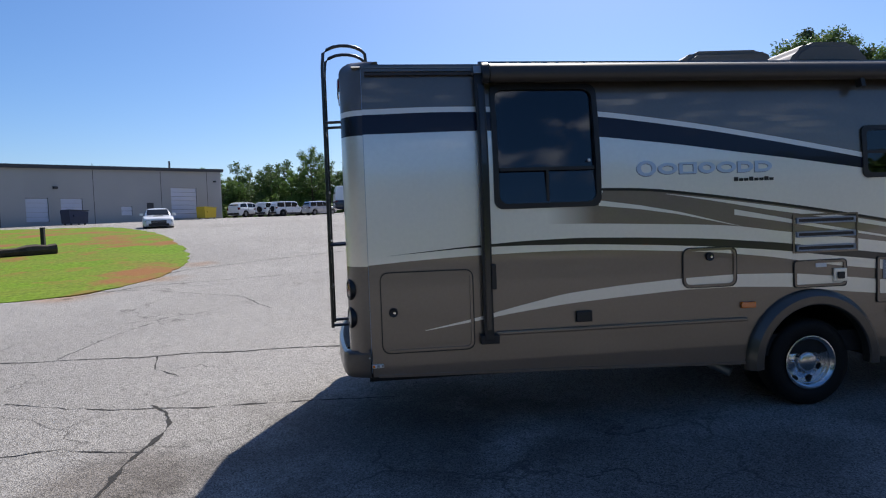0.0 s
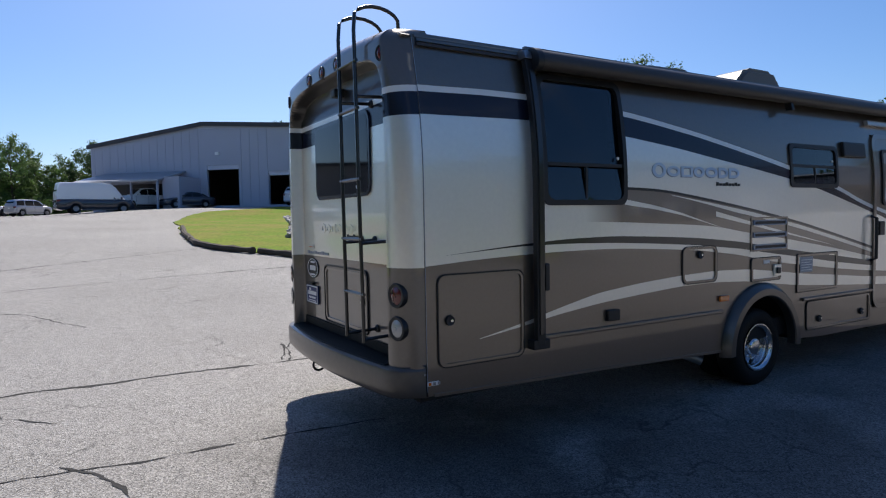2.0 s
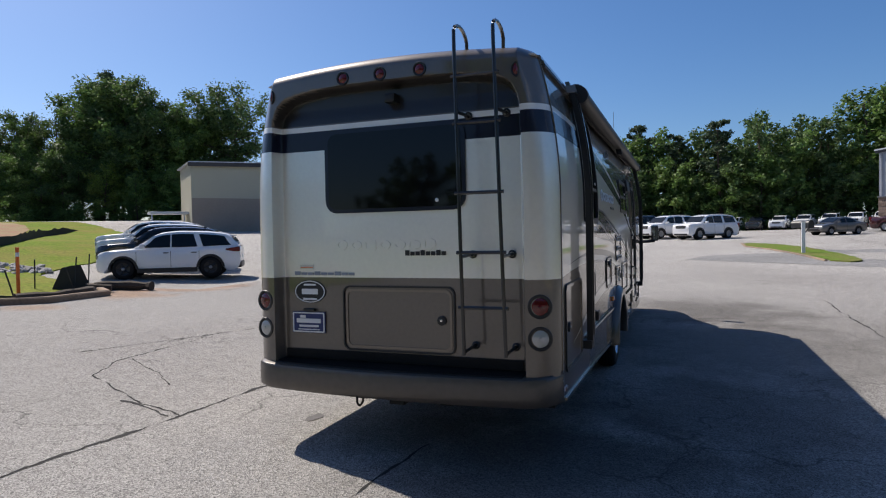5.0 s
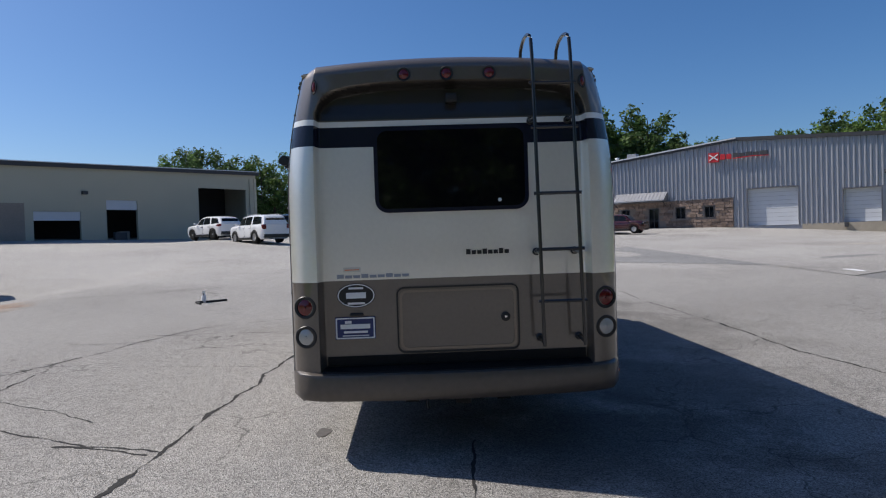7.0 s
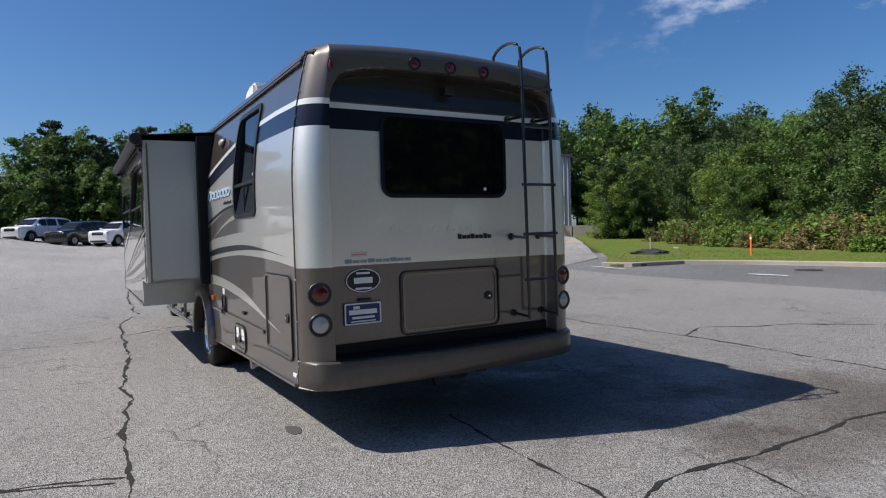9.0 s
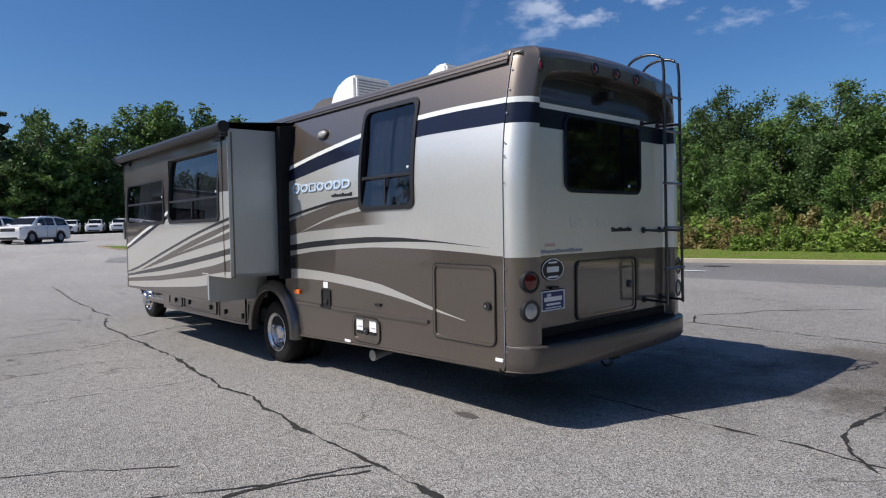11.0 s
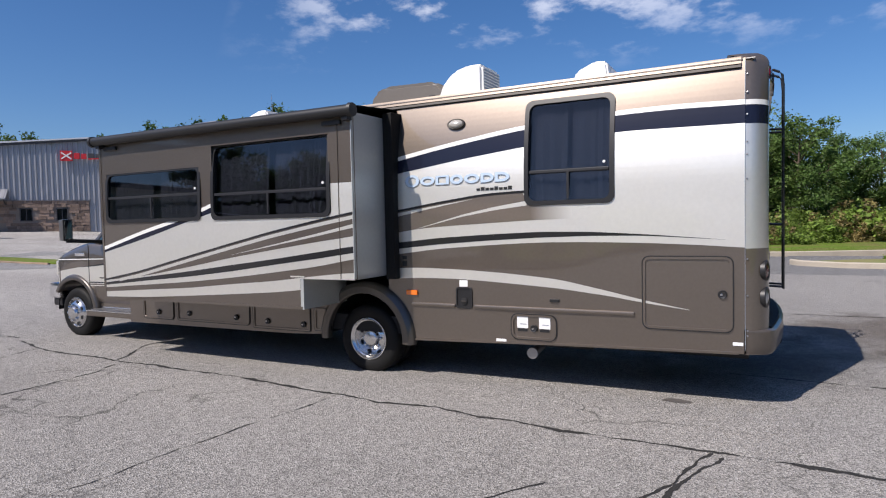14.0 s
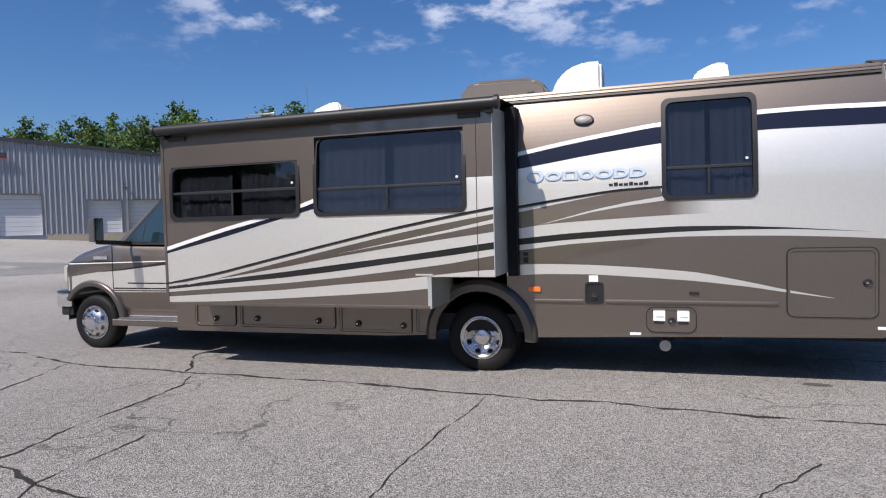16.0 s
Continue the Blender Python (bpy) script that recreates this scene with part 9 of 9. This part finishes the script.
# the small stones between, too many to tell apart
bm = bmesh.new()
for k in range(3000):
    x, y = r.uniform(6, 13.5), r.uniform(19, 40.5)
    if SWALE(x, y):
        s = r.uniform(0.06, 0.15)
        got = bmesh.ops.create_icosphere(bm, subdivisions=1, radius=1, matrix=pose(x, y, ground_z(x, y) + 0.04 + s * 0.3, r.uniform(-30, 30), r.uniform(-30, 30), r.uniform(0, 360)) @ Matrix.Diagonal((s * 1.3, s, s * 0.6, 1)))
        for v in got["verts"]:
            v.co += Vector((r.uniform(-0.2, 0.2), r.uniform(-0.2, 0.2), r.uniform(-0.15, 0.15))) * s
tagged(part("small_riprap", bm, M["rock"]), "small pale stones filling the swale", "gravel", kind="stuff")

# clay scars
lawn("clay_bank", [(14.2, 43.5), (13.4, 37), (14.6, 32.5), (18, 34.5), (25.5, 41.0), (29.5, 47), (29, 54), (24, 54), (19, 48.5)], M["red_clay"], "bare clay bank under the metal hall", 0.07, 0.8)

# concrete apron before the shop, patches and marks on the asphalt
def flat_patch(name, poly, dz, material, label, cat):
    bm = bmesh.new()
    bm.faces.new([bm.verts.new((x, y, 0)) for x, y in poly])
    xs = [p[0] for p in poly]
    for k in range(1, 12):
        bmesh.ops.bisect_plane(bm, geom=bm.verts[:] + bm.edges[:] + bm.faces[:], plane_co=(min(xs) + (max(xs) - min(xs)) * k / 12, 0, 0), plane_no=(1, 0, 0))
    for v in bm.verts:
        v.co.z = ground_z(v.co.x, v.co.y) + dz
    return tagged(part(name, bm, material), label, cat, kind="structure")


flat_patch("apron", [(33.4, -22.6), (52.2, -37.6), (48.4, -43.8), (33.8, -31.7)], 0.02, M["kerb"], "tan concrete apron before the bay doors", "pavement")
flat_patch("road_patch", [(25.5, -0.8), (28.5, -1.8), (34, -11.32), (18, -11.32), (21.4, -7.1)], 0.008, M["road"], "darker asphalt patch where the road joins", "pavement")
flat_patch("shop_lot", [(13.6, -11.32), (80, -11.32), (76, -14), (61, -35), (52.0, -46.5), (46, -42), (28, -26.5), (16.6, -16.4)], 0.008, M["asphalt"], "asphalt lot before the shop", "pavement")
flat_patch("side_road", [(-1.2, -15.8), (-4, -16.9), (-7.5, -23.4), (-11, -29), (-16, -36), (-20, -34), (-14, -27), (-12, -17.4), (-40, -17.4), (-40, -20), (-0.5, -20)], 0.005, M["road"], "side road bending away by the wood", "road")
for x, y, a, b in ((15.3, -12.5, 0.55, 0.16), (12.6, -12.9, 0.9, 0.08), (7.0, -13.9, 0.7, 0.16)):
    tagged(part("paint_mark", patch_outline(bmesh.new(), x, y, a, b, 0.006, x), M["white_plastic"]), "worn white paint mark on the asphalt", "road marking", kind="structure")
bm = bmesh.new()
prism(bm, disc(7.2, -16.4, 0.42, 24), "z", -0.05, -0.03)
tagged(part("manhole_cover", bm, M["stake"]), "dark iron manhole cover in the road", "manhole", kind="structure")

# black tarp heap with its stake, and a plank, on the south lawn
heap = root("tarp_heap", pose(16.4, -19.6, ground_z(16.4, -19.6) + 0.10, 0, 0, 30), "crumpled black tarp heap held by a pale stake", "tarp")
bm = bmesh.new()
bmesh.ops.create_icosphere(bm, subdivisions=3, radius=1)
for v in bm.verts:
    s_ = 1 + 0.35 * noise.noise(v.co * 2.2)
    v.co = Vector((v.co.x * 0.85 * s_, v.co.y * 0.5 * s_, max(-0.05, v.co.z * 0.22 * s_ + 0.06 * noise.noise(v.co * 5))))
part("tarp", bm, M["stake"], heap, "", True)
part("stake", boxed(-0.03, 0.03, -0.03, 0.03, 0, 0.75, 0.005), M["kerb"], heap, "pale wooden stake")
pl = tagged(part("plank", boxed(-0.6, 0.6, -0.06, 0.06, 0, 0.05, 0.008), M["kerb"]), "pale plank lying in the grass", "plank")
pl.matrix_basis = pose(19.2, -24.9, ground_z(19.2, -24.9) + 0.10, 0, 0, -40)

# mailbox and posts by the verge
mb = root("mailbox", pose(32.8, -6.45, ground_z(32.8, -6.45) + 0.03, 0, 0, 40) @ Matrix.Scale(0.88, 4), "large black mailbox on a braced post", "mailbox")
part("post", boxed(-0.06, 0.06, -0.06, 0.06, -0.2, 1.25, 0.01), M["stake"], mb)
bm = bmesh.new()
prism(bm, [(-0.22, 1.25), (0.22, 1.25), (0.22, 1.5)] + [(0.22 * math.cos(a), 1.5 + 0.2 * math.sin(a)) for a in np.linspace(0.2, math.pi - 0.2, 7)] + [(-0.22, 1.5)], "x", -0.6, 0.6)
part("box", bm, M["black"], mb, "", True)
part("brace", tube(bmesh.new(), [(0, 0, 0.8), (-0.45, 0, 1.25)], 0.035, 6), M["stake"], mb)
wp = root("white_post", pose(29.3, -5.95, ground_z(29.3, -5.95) + 0.03) @ Matrix.Scale(0.85, 4), "plain white square post beside the mailbox", "post")
part("shaft", boxed(-0.09, 0.09, -0.09, 0.09, -0.2, 1.7, 0.015), M["white_plastic"], wp)
part("cap", boxed(-0.11, 0.11, -0.11, 0.11, 1.7, 1.76, 0.02), M["white_plastic"], wp)
po = root("bank_post", pose(-12.9, 22.6, ground_z(-12.9, 22.6)), "short dark wooden post on the bank", "post")
part("shaft", boxed(-0.07, 0.07, -0.07, 0.07, -0.2, 0.85, 0.01), M["stake"], po)
part("cap", boxed(-0.08, 0.08, -0.08, 0.08, 0.85, 0.9, 0.01), M["stake"], po)

# spray bottle and strap left on the asphalt
bt = root("spray_bottle", pose(11.6, 7.15, ground_z(11.6, 7.15)), "white spray bottle standing on bare asphalt", "bottle")
part("flask", lathe(bmesh.new(), [(0.0, 0), (0.055, 0.0), (0.06, 0.02), (0.058, 0.16), (0.03, 0.22), (0.02, 0.25), (0, 0.25)], Matrix.Identity(4), 16), M["white_plastic"], bt, "", True)
part("trigger_head", boxed(-0.06, 0.04, -0.02, 0.02, 0.25, 0.30, 0.008), M["white_plastic"], bt)
part("trigger", boxed(-0.05, -0.035, -0.01, 0.01, 0.19, 0.26), M["black"], bt)
tagged(part("strap", tube(bmesh.new(), [(11.2, 7.1, ground_z(11.2, 7.1) + 0.025), (11.45, 7.3, ground_z(11.45, 7.3) + 0.03), (11.8, 6.85, ground_z(11.8, 6.85) + 0.025), (12.0, 6.7, ground_z(12, 6.7) + 0.025)], 0.03, 6), M["stake"], None, "", True), "dark bundled strap lying on the asphalt", "strap")
